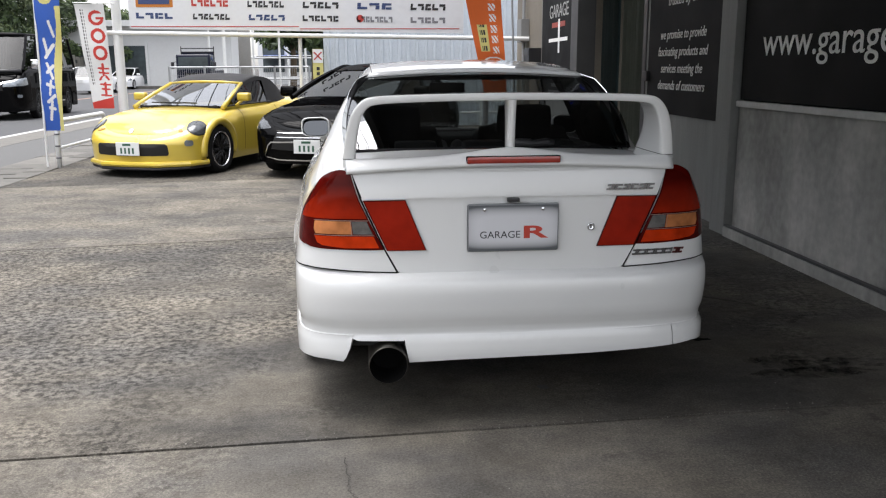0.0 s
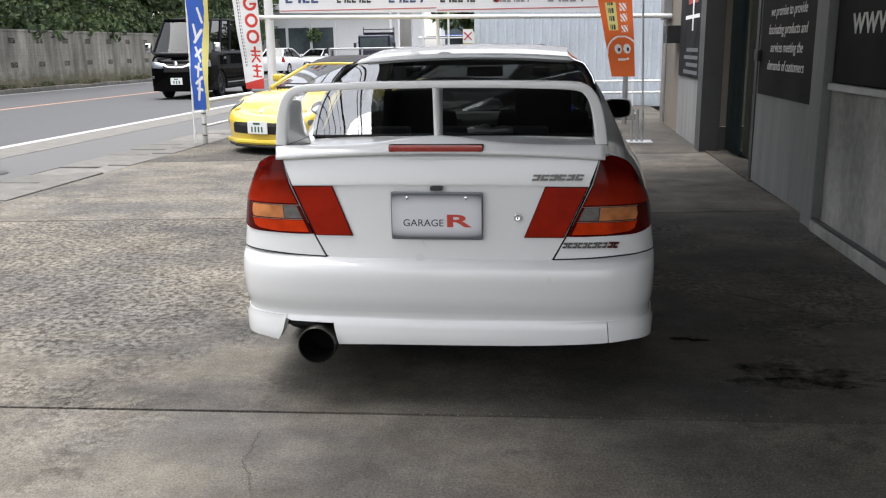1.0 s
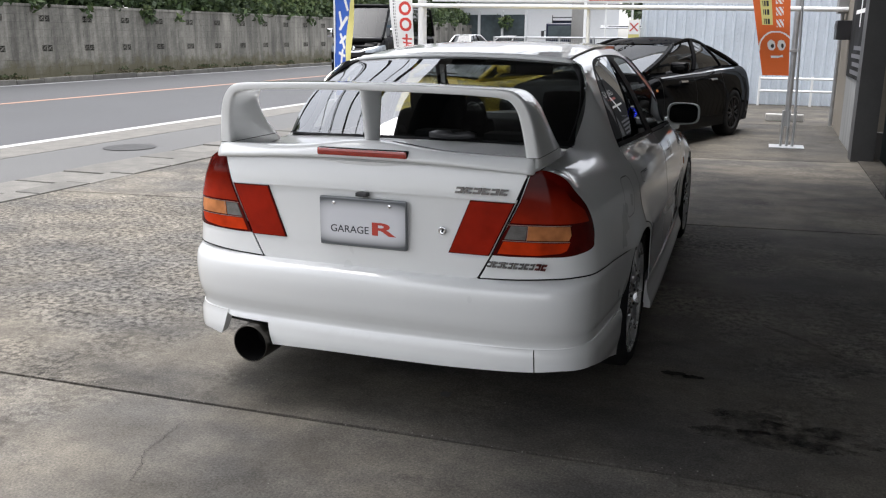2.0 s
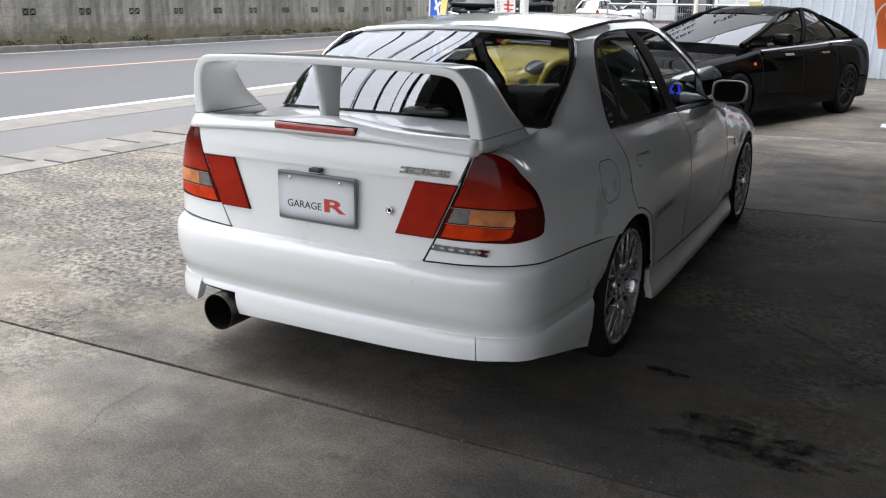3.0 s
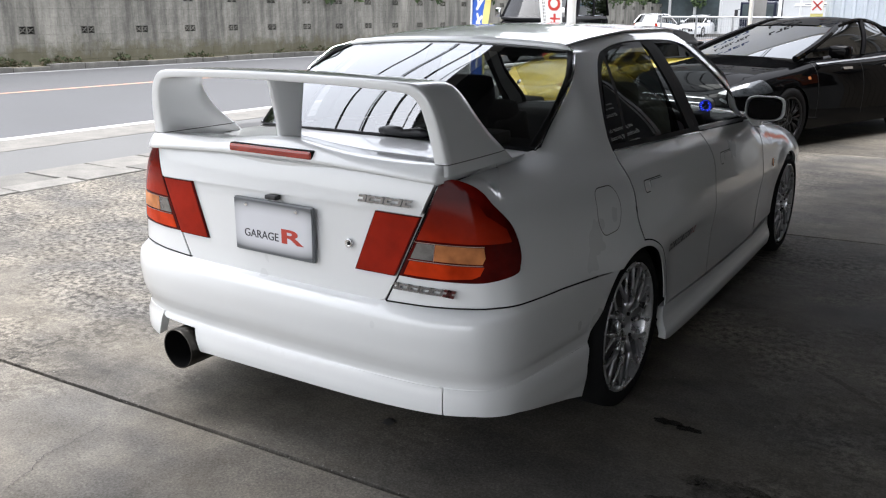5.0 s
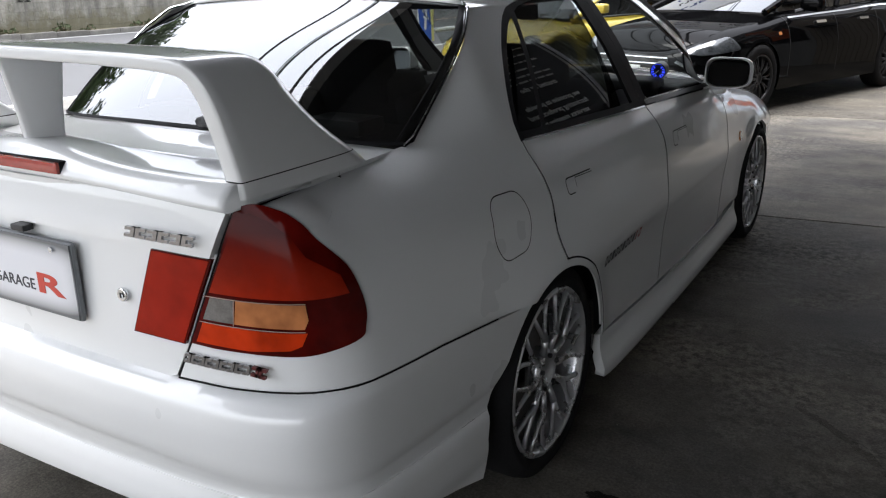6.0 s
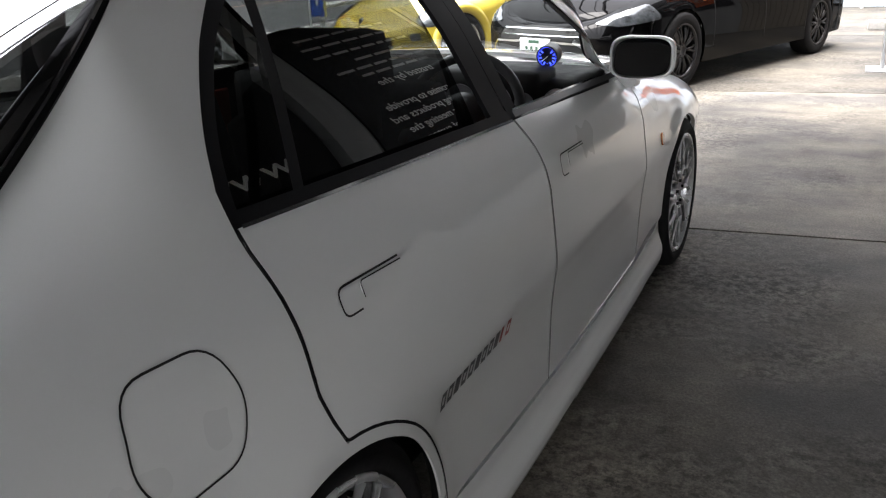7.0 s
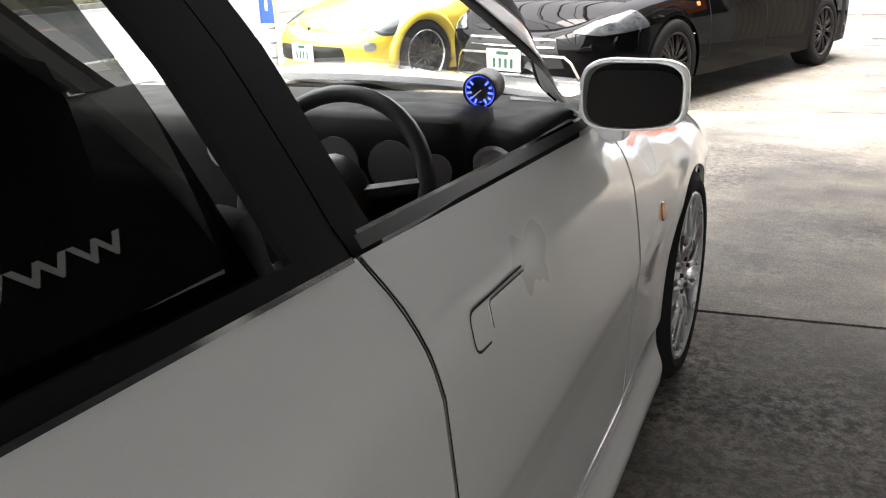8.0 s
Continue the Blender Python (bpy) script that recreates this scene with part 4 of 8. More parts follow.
def word(x0, x1, z0, z1, ink, count, tilt=0.0):
    """A row of plain letter-sized blocks."""
    w = (x1 - x0) / count
    for i in range(count):
        a = x0 + i * w + w * 0.08
        b = x0 + (i + 1) * w - w * 0.1
        h = (z1 - z0)
        if i % 3 == 0:
            mark(a, b, z0, z1 - h * 0.64, ink, tilt)
            mark(a, a + (b - a) * 0.36, z0 + h * 0.37, z1, ink, tilt)
        elif i % 3 == 1:
            mark(a, b, z0 + h * 0.62, z1, ink, tilt)
            mark(a + (b - a) * 0.6, b, z0, z0 + h * 0.6, ink, tilt)
        else:
            mark(a, a + (b - a) * 0.38, z0, z1, ink, tilt)
            mark(a + (b - a) * 0.42, b, z0, z0 + h * 0.36, ink, tilt)
            mark(a + (b - a) * 0.42, b, z1 - h * 0.36, z1, ink, tilt)


part("banner_line", box((-4.18, GY - 0.034, 1.968), (-1.5, GY - 0.0305, 1.981)), INK["red"], banner)
part("banner_line", box((-1.49, GY - 0.034, 1.93), (1.15, GY - 0.0305, 1.943)), INK["red"], banner)
lower = (("navy", 4, 0.0), ("black", 7, 0.2), ("navy", 5, 0.25), ("black", 6, 0.0), ("grey", 8, 0.0), ("grey", 5, 0.0))
upper = (("orange", 1, 0.0), ("red", 6, 0.0), ("black", 7, 0.1), ("black", 5, 0.15), ("navy", 3, 0.1), ("black", 5, 0.15))
for i in range(6):
    x0 = -4.1 + i * 0.885
    ink, n, t = lower[i]
    word(x0, x0 + 0.6, 2.03, 2.12, ink, n, t)
    ink, n, t = upper[i]
    if n == 1:
        mark(x0 + 0.02, x0 + 0.6, 2.21, 2.38, "orange")
        mark(x0 + 0.06, x0 + 0.55, 2.255, 2.335, "navy", 0, 0.003)
    else:
        word(x0, x0 + 0.6, 2.235, 2.335, ink, n, t)
    ink, n, t = upper[(i + 2) % 6]
    word(x0, x0 + 0.58, 2.5, 2.6, "navy" if n == 1 else ink, max(n, 4), t)
for x, r in ((-0.5, 0.06),):
    part("sponsor_mark", lathe([(0, 0), (r, 0), (r, 0.004), (0, 0.004)], 24, pose(x, GY - 0.034, 2.1, -90), False), INK["red"], banner)

# ---- guard rail at the kerb ----
rail = thing("guard_rail", "bent white steel pipe guard rail on the kerb", "guard rail", (-4.62, 12.9, 0))
part("hoop", tube(round_path([(-4.62, 11.9, -0.03), (-4.62, 11.92, 0.62), (-4.62, 14.1, 0.62), (-4.62, 14.12, -0.03)], 0.14, 6), 0.034, 12), M_white, rail, "", True)
part("mid_bar", tube([(-4.62, 11.93, 0.26), (-4.62, 14.11, 0.26)], 0.02, 10), M_white, rail)
bnd = bmesh.new()
for k in range(3):
    add_tube(bnd, [(-4.62, 11.9, 0.12 + k * 0.16), (-4.62, 11.9, 0.14 + k * 0.16)], 0.036, 12)
part("tape_band", bnd, M_grey_ink, rail)


# ---- cloth flags ----
def cloth(x0, x1, z0, z1, y, lean, wave, seed, mat, name, parent, taper=1.0, nx=10, nz=40, mats=(), pick=None):
    bm = bmesh.new()
    grid = []
    for j in range(nz + 1):
        t = j / nz
        row = []
        for i in range(nx + 1):
            u = i / nx
            w = (x1 - x0) * (taper + (1 - taper) * t)
            x = x0 + u * w + lean * (1 - t)
            yy = y + wave * u * math.sin(5 * t + 3.2 * u + seed) + wave * 0.4 * math.sin(11 * t + seed * 2)
            row.append(bm.verts.new((x, yy, z0 + (z1 - z0) * t)))
        grid.append(row)
    for j in range(nz):
        for i in range(nx):
            f = bm.faces.new((grid[j][i], grid[j][i + 1], grid[j + 1][i + 1], grid[j + 1][i]))
            if pick:
                f.material_index = pick((i + 0.5) / nx, (j + 0.5) / nz)
    ob = part(name, fill(bm, name, mat, True), mat, parent)
    for m in mats:
        ob.data.materials.append(m)
    return ob


def cloth_mat(name, c):
    return shade(name, c, 0.8, 0, 0.1, 3, 90)


C_blue, C_white, C_red, C_orange, C_yellow, C_sky, C_black = [cloth_mat("cloth_" + n, c) for n, c in (("blue", (0.03, 0.10, 0.42)), ("white", (0.68, 0.68, 0.67)), ("red", (0.5, 0.04, 0.03)), ("orange", (0.62, 0.12, 0.02)), ("yellow", (0.6, 0.55, 0.2)), ("pale_blue", (0.35, 0.5, 0.62)), ("black", (0.03, 0.03, 0.03)))]

def stroke(u, t, a, b, w, tall=5.5):
    """Whether a point of the cloth lies on a painted stroke from a to b."""
    px, py, ax, ay, bx, by = u, t * tall, a[0], a[1] * tall, b[0], b[1] * tall
    k = max(0.0, min(1.0, ((px - ax) * (bx - ax) + (py - ay) * (by - ay)) / ((bx - ax) ** 2 + (by - ay) ** 2)))
    return math.hypot(px - ax - k * (bx - ax), py - ay - k * (by - ay)) < w


def blue_print(u, t):
    """Blue ground, cream outer edge with a wavy border, a cream badge, white brush strokes."""
    edge = 0.74 + 0.07 * math.sin(t * 10 + 0.6)
    if u > edge and t < 0.84:
        return 2
    if math.hypot(u - 0.42, (t - 0.9) * 5.5) < 0.27:
        return 0 if abs(u - 0.42) < 0.16 and abs(t - 0.9) * 5.5 < 0.07 else 2
    for a, b, w in (((0.3, 0.5), (0.66, 0.58), 0.07), ((0.28, 0.62), (0.4, 0.52), 0.06), ((0.62, 0.44), (0.34, 0.4), 0.07), ((0.34, 0.46), (0.6, 0.36), 0.06), ((0.3, 0.32), (0.62, 0.3), 0.06), ((0.5, 0.34), (0.42, 0.25), 0.06), ((0.66, 0.24), (0.3, 0.2), 0.07), ((0.35, 0.16), (0.62, 0.15), 0.06), ((0.5, 0.2), (0.36, 0.08), 0.07), ((0.52, 0.74), (0.7, 0.64), 0.05)):
        if stroke(u, t, a, b, w):
            return 1
    return 0


f1 = thing("banner_flag", "tall blue and cream cloth flag tied to the guard rail", "flag", (-4.62, 11.88, 0))
part("pole", tube([(-4.76, 11.86, 0.02), (-4.72, 11.86, 2.6)], 0.014, 8), M_white, f1)
part("cross_bar", tube([(-4.72, 11.86, 2.5), (-4.37, 11.86, 2.36)], 0.008, 6), M_white, f1)
cloth(-4.72, -4.4, 0.5, 2.42, 11.86, -0.03, 0.04, 1.0, C_blue, "cloth", f1, 0.8, 44, 190, (C_white, C_yellow, C_sky), blue_print)
f2 = thing("banner_flag", "narrow white cloth flag with large red characters", "flag", (-4.5, 14.35, 0))
part("pole", tube([(-5.04, 14.4, 2.34), (-4.42, 14.4, 2.33)], 0.008, 6), M_white, f2)
part("pole_clip", tube([(-4.43, 14.4, 2.33), (-4.43, 14.47, 2.33)], 0.01, 6), M_white, f2)


def goo(u, t):
    """Red rings and brush strokes down the cloth, a row of small dark marks, a red tip."""
    if t < 0.06 + 0.05 * u:
        return 1
    y = t * 5.0
    for cy, open_side in ((4.35, True), (3.5, False), (2.68, False)):
        r = math.hypot((u - 0.66) / 0.27, (y - cy) / 0.36)
        if 0.58 < r < 1.0 and not (open_side and u > 0.72 and 0.0 < y - cy < 0.2):
            return 1
        if open_side and abs(y - cy + 0.02) < 0.06 and 0.64 < u < 0.93:
            return 1
    for a, b in (((0.5, 0.39), (0.88, 0.385)), ((0.68, 0.43), (0.66, 0.32)), ((0.52, 0.35), (0.86, 0.34)), ((0.6, 0.31), (0.5, 0.28)), ((0.74, 0.32), (0.86, 0.28)), ((0.5, 0.235), (0.9, 0.23)), ((0.7, 0.25), (0.7, 0.13)), ((0.55, 0.19), (0.85, 0.185)), ((0.5, 0.13), (0.9, 0.125))):
        if stroke(u, t, a, b, 0.045, 5.0):
            return 1
    if 0.14 < u < 0.24 and 0.22 < t < 0.95 and (t * 30) % 1 < 0.62 and (u * 40) % 1 < 0.75:
        return 2
    return 0


cloth(-5.02, -4.56, 0.68, 2.32, 14.4, 0.17, 0.03, 2.2, C_white, "cloth", f2, 0.72, 48, 180, (C_red, C_black), goo)
def orange_print(u, t):
    """Orange ground with a pale column of strokes, a yellow panel with dark marks and two round white spots."""
    y = t * 4.2
    if 0.18 < u < 0.5 and 1.62 < y < 2.6:
        return 3 if abs(u - 0.34) < 0.1 and (y * 3.6) % 1 < 0.62 and (u * 14) % 1 < 0.7 else 2
    if 0.6 < u < 0.82 and 1.55 < y and (y * 2.6) % 1 < 0.7 and ((u * 9 + y * 5) % 1 < 0.62):
        return 1
    for cx in (0.42, 0.74):
        r = math.hypot((u - cx) / 0.13, (y - 0.98) / 0.17)
        if r < 1.0:
            return 3 if math.hypot((u - cx - 0.03) / 0.05, (y - 0.96) / 0.07) < 1 else 1
    if abs(math.hypot((u - 0.58) / 0.62, (y - 0.75) / 0.72) - 0.93) < 0.035 and y > 0.8:
        return 1
    if abs(y - 0.6 - 0.5 * (u - 0.5) ** 2) < 0.035 and 0.38 < u < 0.8:
        return 1
    return 0


f3 = thing("banner_flag", "orange cloth flag with pale characters on a steel stand", "flag", (1.54, 12.07, 0))
part("base_plate", box((1.4, 11.9, 0.0), (1.82, 12.26, 0.012), 0.004), M_steel, f3, "flat steel base plate")
for x in (1.54, 1.61, 1.68):
    part("stand_tube", tube([(x, 12.08, 0.012), (x, 12.08, 0.46)], 0.018, 10), M_steel, f3)
part("pole", tube([(1.68, 12.08, 0.3), (1.6, 12.08, 2.6)], 0.014, 8), M_steel, f3)
cloth(0.9, 1.44, 0.9, 2.5, 12.08, 0.34, 0.03, 0.4, C_orange, "cloth", f3, 0.58, 48, 170, (C_white, C_yellow, C_black), orange_print)
drain = thing("down_pipe", "grey vertical steel pipe standing on the concrete", "pipe", (1.67, 14.95, 0))
part("pipe", tube([(1.67, 14.95, -0.01), (1.67, 14.95, 3.3)], 0.045, 14), M_steel, drain)
part("clamp", box((1.6, 14.88, 1.15), (1.74, 15.02, 1.19), 0.005), M_steel, drain)
single("parking_block", box((1.35, 15.7, 0.0), (1.95, 15.85, 0.12), 0.02), M_wallconc, "short concrete wheel stop on the ground", "wheel stop")

# ---- ribbed blue-grey fence, mesh fence, sign, utility pole ----
M_blue = shade("blue_grey_sheet", (0.5, 0.55, 0.6), 0.55, 0.0, 0.12, 1.0, 14)
fence = thing("corrugated_fence", "tall blue-grey corrugated steel sheet fence", "fence", (1.0, 19.6, 0), "", "structure")
for i in range(36):
    x = -1.32 + i * 0.2
    bm = bmesh.new()
    prof = [(0, 0.0), (0.055, 0.0), (0.075, -0.035), (0.125, -0.035), (0.145, 0.0), (0.199, 0.0)]
    prof = prof + [(a, b + 0.004) for a, b in prof[::-1]]
    lo = [bm.verts.new((x + a, 19.6 + b, -0.02)) for a, b in prof]
    hi = [bm.verts.new((x + a, 19.6 + b, 3.6)) for a, b in prof]
    for k in range(12):
        j = (k + 1) % 12
        bm.faces.new((lo[k], lo[j], hi[j], hi[k]))
    bm.faces.new(hi)
    part("sheet", bm, M_blue, fence)
for z in (0.5, 1.6, 2.7):
    part("cross_rail", box((-1.32, 19.62, z), (5.6, 19.66, z + 0.06)), M_steel, fence)
part("low_rail", tube([(1.2, 19.3, 0.55), (3.2, 19.3, 0.55)], 0.025, 8), M_white, fence)
part("low_rail", tube([(1.2, 19.3, 0.3), (3.2, 19.3, 0.3)], 0.025, 8), M_white, fence)
for x in (1.2, 2.2, 3.2):
    part("low_post", tube([(x, 19.3, -0.02), (x, 19.3, 0.6)], 0.025, 8), M_white, fence)
warn = thing("warning_sign", "narrow yellow and white warning sign with a red cross", "sign", (-1.45, 19.4, 0))
part("board", box((-1.56, 19.38, 0.5), (-1.33, 19.395, 1.72), 0.002), C_yellow, warn)
part("top_panel", box((-1.555, 19.374, 1.42), (-1.335, 19.3795, 1.715)), M_white, warn)
for a in (45, -45):
    part("cross_bar", box((-0.12, -0.003, -0.014), (0.12, 0.0, 0.014), 0, pose(-1.445, 19.373, 1.57, 0, a)), INK["red"], warn)
for k in range(7):
    part("text_bar", box((-1.48, 19.374, 0.6 + k * 0.11), (-1.41, 19.3795, 0.67 + k * 0.11)), INK["black"], warn)
part("stake", tube([(-1.45, 19.41, -0.02), (-1.45, 19.41, 1.6)], 0.02, 8), M_steel, warn)

mesh = thing("mesh_fence", "grey galvanised mesh fence panels on posts", "fence", (-3.2, 20.4, 0))
for k in range(5):
    x = -4.9 + k * 0.8
    part("post", tube([(x, 20.4, -0.05), (x, 20.4, 1.36)], 0.025, 8), M_steel, mesh)
part("top_rail", tube([(-4.9, 20.4, 1.34), (-1.7, 20.4, 1.34)], 0.02, 8), M_steel, mesh)
part("bottom_rail", tube([(-4.9, 20.4, 0.1), (-1.7, 20.4, 0.1)], 0.016, 8), M_steel, mesh)
bm = bmesh.new()
for i in range(66):
    x = -4.9 + i * 0.0485
    add_tube(bm, [(x, 20.4, 0.1), (x, 20.4, 1.34)], 0.003, 4, False)
for j in range(9):
    add_tube(bm, [(-4.9, 20.4, 0.1 + j * 0.15), (-1.7, 20.4, 0.1 + j * 0.15)], 0.003, 4, False)
tagged(part("mesh", bm, M_steel, mesh), kind="stuff")

M_pole = shade("utility_pole_concrete", (0.33, 0.325, 0.31), 0.85, 0, 0.12, 2, 30, 0.002)
up = thing("utility_pole", "thick round grey concrete utility pole", "utility pole", (-3.63, 24, 0))
part("shaft", lathe([(0.17, -0.1), (0.16, 3), (0.14, 9)], 20, pose(-3.63, 24, 0)), M_pole, up, "", True)
for z in (2.4, 2.5):
    part("band", lathe([(0.175, z), (0.175, z + 0.04)], 20, pose(-3.63, 24, 0), False), M_steel, up)

# far frontage across the junction: shop with a glazed front, white hall, racks, poles
M_farwall = shade("far_white_wall", (0.62, 0.63, 0.63), 0.7, 0, 0.06, 0.3, 6)
M_farglass = shade("far_dark_glass", (0.06, 0.075, 0.08), 0.12, 0, 0.4, 0.6, 3)
shop = thing("far_shop", "low white shop building with a glazed front", "building", (-14, 62, 0))
part("wall", box((-21, 62.3, -0.1), (-9.5, 68, 4.2)), M_farwall, shop)
part("roof", box((-21.5, 61.5, 4.2), (-9, 68.4, 4.6)), M_farwall, shop)
for i in range(3):
    x = -20.6 + i * 1.8
    w = part("window", box((x, 62.22, 0.3), (x + 1.6, 62.298, 2.9)), M_farglass, shop)
    part("mullion", box((x + 1.6, 62.16, 0.0), (x + 1.78, 62.299, 3.2)), M_farwall, w)
part("step", box((-21, 60.9, -0.1), (-9.5, 61.9, 0.15)), M_gutter, shop)
hall = thing("far_hall", "large white industrial hall with blue trim", "building", (0, 75, 0))
part("wall", box((-9, 74, -0.1), (9, 84, 6.5)), M_farwall, hall)
part("trim", box((-9, 73.93, 5.2), (9, 73.995, 5.7)), C_sky, hall)
for i in range(7):
    part("window", box((-8.6 + i * 2.4, 73.94, 1.0), (-6.8 + i * 2.4, 73.995, 3.2)), M_farglass, hall)
part("awning", box((-8.4, 72.6, 2.1), (-5.2, 73.93, 2.4)), C_blue, hall)
rack = thing("pipe_rack", "white steel pipe rack with stacked bars in the yard", "rack", (-3, 34, 0))
for x in (-4.6, -3.6, -2.6, -1.6):
    part("upright", tube([(x, 34, -0.05), (x, 34, 3.2)], 0.04, 8), M_white, rack)
for z in (0.9, 1.7, 2.5, 3.1):
    part("shelf_bar", tube([(-4.8, 34, z), (-1.4, 34, z)], 0.03, 8), M_steel, rack)
for i in range(5):
    part("stored_pipe", tube([(-4.9 + 0.1 * i, 34.1, 0.95 + 0.8 * (i % 3)), (-1.3, 34.15, 0.98 + 0.8 * (i % 3))], 0.03, 8), M_white if i % 2 else M_postgrey, rack)
for x, y, h in ((-6.6, 40, 7), (-2.2, 46, 7.5), (-9.8, 55, 8), (-5.2, 58, 8)):
    p = thing("street_post", "slim white steel post beside the far road", "post", (x, y, 0), "far street posts")
    part("shaft", tube([(x, y, -0.1), (x, y, h)], 0.07, 10), M_white, p)
tree(-4.2, 48, 6.0, 2.2, 41, "leafy green tree in the far yard")
tree(-2.1, 30, 4.6, 1.4, 42, "dark green tree behind the sheet fence")

# ---- the white sedan ----
M_pearl = paint("white_car_paint", (0.73, 0.74, 0.735), 0.3)
M_gap = plain("gap_black", (0.006, 0.006, 0.006), 0.8)
M_trim = shade("window_trim_black", (0.009, 0.009, 0.01), 0.6, 0, 0.1, 5, 60, spec=0.06)
M_rubber = shade("sill_rubber", (0.012, 0.0125, 0.013), 0.4, 0, 0.04, 20, 120, rough_vary=0.0)
M_glass_rear = tinted_glass("rear_glass", (0.25, 0.265, 0.26), 0.0, 0.12)
M_glass_side = tinted_glass("side_glass", (0.1, 0.106, 0.104), 0.0, 0.06)
M_glass_clear = tinted_glass("windscreen_glass", (0.78, 0.82, 0.80))
M_tyre = shade("tyre_rubber", (0.011, 0.011, 0.0115), 0.85, 0, 0.25, 14, 90, 0.001, spec=0.15)
M_rim = shade("silver_wheel_paint", (0.58, 0.58, 0.59), 0.3, 0.75, 0.12, 12, 90)
M_brake = shade("brake_iron", (0.16, 0.15, 0.14), 0.4, 0.9, 0.2, 10, 60)
M_well = plain("wheel_well_black", (0.01, 0.01, 0.01), 0.9)
M_cabin = shade("cabin_fabric", (0.009, 0.009, 0.0095), 0.9, 0, 0.25, 30, 200, 0.001, spec=0.15)
M_cabin_grey = shade("cabin_plastic", (0.009, 0.009, 0.0095), 0.7, 0, 0.15, 20, 300, 0.0006, spec=0.2)


class Contour:
    """The plan outline of a car's half body, by length along it, starting at the rear centre."""

    def __init__(self, pts, step=0.01):
        P = [Vector((-pts[1][0], pts[1][1]))] + [Vector(p) for p in pts] + [Vector((-pts[-2][0], pts[-2][1]))]
        out = []
        for i in range(1, len(P) - 2):
            a, b, c, d = P[i - 1:i + 3]
            k = max(2, math.ceil((c - b).length / step))
            t0, t1, t2, t3 = 0.0, math.sqrt((b - a).length), 0, 0
            t2 = t1 + math.sqrt((c - b).length)
            t3 = t2 + math.sqrt((d - c).length)
            for j in range(k):
                t = t1 + (t2 - t1) * j / k
                a1 = a * ((t1 - t) / (t1 - t0)) + b * ((t - t0) / (t1 - t0))
                a2 = b * ((t2 - t) / (t2 - t1)) + c * ((t - t1) / (t2 - t1))
                a3 = c * ((t3 - t) / (t3 - t2)) + d * ((t - t2) / (t3 - t2))
                b1 = a1 * ((t2 - t) / (t2 - t0)) + a2 * ((t - t0) / (t2 - t0))
                b2 = a2 * ((t3 - t) / (t3 - t1)) + a3 * ((t - t1) / (t3 - t1))
                out.append(b1 * ((t2 - t) / (t2 - t1)) + b2 * ((t - t1) / (t2 - t1)))
        out.append(P[-2])
        self.x = np.array([p.x for p in out])
        self.y = np.array([p.y for p in out])
        ds = np.hypot(np.diff(self.x), np.diff(self.y))
        self.s = np.concatenate([[0], np.cumsum(ds)])
        k = np.ones(9) / 9
        tx = np.gradient(self.x, self.s)
        ty = np.gradient(self.y, self.s)
        pad = lambda v: np.convolve(np.pad(v, 4, mode="edge"), k, "valid")
        self.nx, self.ny = pad(ty), -pad(tx)
        self.end = float(self.s[-1])
        w = int(np.argmax(self.x))
        self.iw = w

    def at(self, s):
        return (float(np.interp(s, self.s, self.x)), float(np.interp(s, self.s, self.y)), float(np.interp(s, self.s, self.nx)), float(np.interp(s, self.s, self.ny)))

    def by_x(self, x):
        i = int(np.argmin(np.abs(self.y[: self.iw] - (self.y[0] + 0.25)))) if self.iw > 10 else self.iw
        return float(np.interp(x, self.x[:self.iw], self.s[:self.iw]))

    def by_y(self, y):
        return float(np.interp(y, self.y, self.s))


CON = Contour([(0, 2.953), (0.15, 2.953), (0.3, 2.955), (0.45, 2.96), (0.56, 2.97), (0.65, 2.99), (0.715, 3.02), (0.755, 3.062), (0.776, 3.11), (0.788, 3.19), (0.797, 3.29), (0.808, 3.45), (0.82, 3.63), (0.832, 3.85), (0.838, 4.1), (0.84, 4.5), (0.838, 4.8), (0.832, 5.2), (0.824, 5.6), (0.815, 5.9), (0.81, 6.2), (0.806, 6.5), (0.79, 6.8), (0.745, 7.0), (0.65, 7.12), (0.4, 7.2), (0, 7.23)])
SIDE = [(0.15, -0.02), (0.3, -0.012), (0.44, -0.008), (0.52, 0.0), (0.56, 0.005), (0.578, 0.0045), (0.62, 0.0), (0.7, -0.011), (0.78, -0.024), (0.84, -0.05), (0.88, -0.08), (0.905, -0.1), (1.0, -0.147), (1.1, -0.197), (1.2, -0.257), (1.3, -0.325), (1.34, -0.352), (1.38, -0.40)]
REAR = [(0.3, 0.0), (0.58, 0.0), (0.7, -0.003), (0.85, -0.008), (0.93, -0.02), (1.0, -0.05)]
TOPH = [(2.9, 0.955), (3.2, 0.962), (3.5, 0.97), (4.5, 0.95), (5.6, 0.885), (5.9, 0.868), (6.3, 0.815), (6.8, 0.735), (7.2, 0.62)]
ROLL = [(0.0, 0.0), (0.04, -0.018), (0.08, -0.045), (0.12, -0.09), (0.16, -0.148), (0.2, -0.208), (0.5, -0.7)]
ROLLZ = [(0.0, 0.0), (0.04, 0.04), (0.08, 0.08), (0.12, 0.116), (0.16, 0.138), (0.2, 0.149), (0.5, 0.16)]
ROOFDROP = [(3.8, 0.112), (3.96, 0.098), (4.2, 0.072), (4.6, 0.049), (5.0, 0.049), (5.25, 0.07), (5.4, 0.082)]


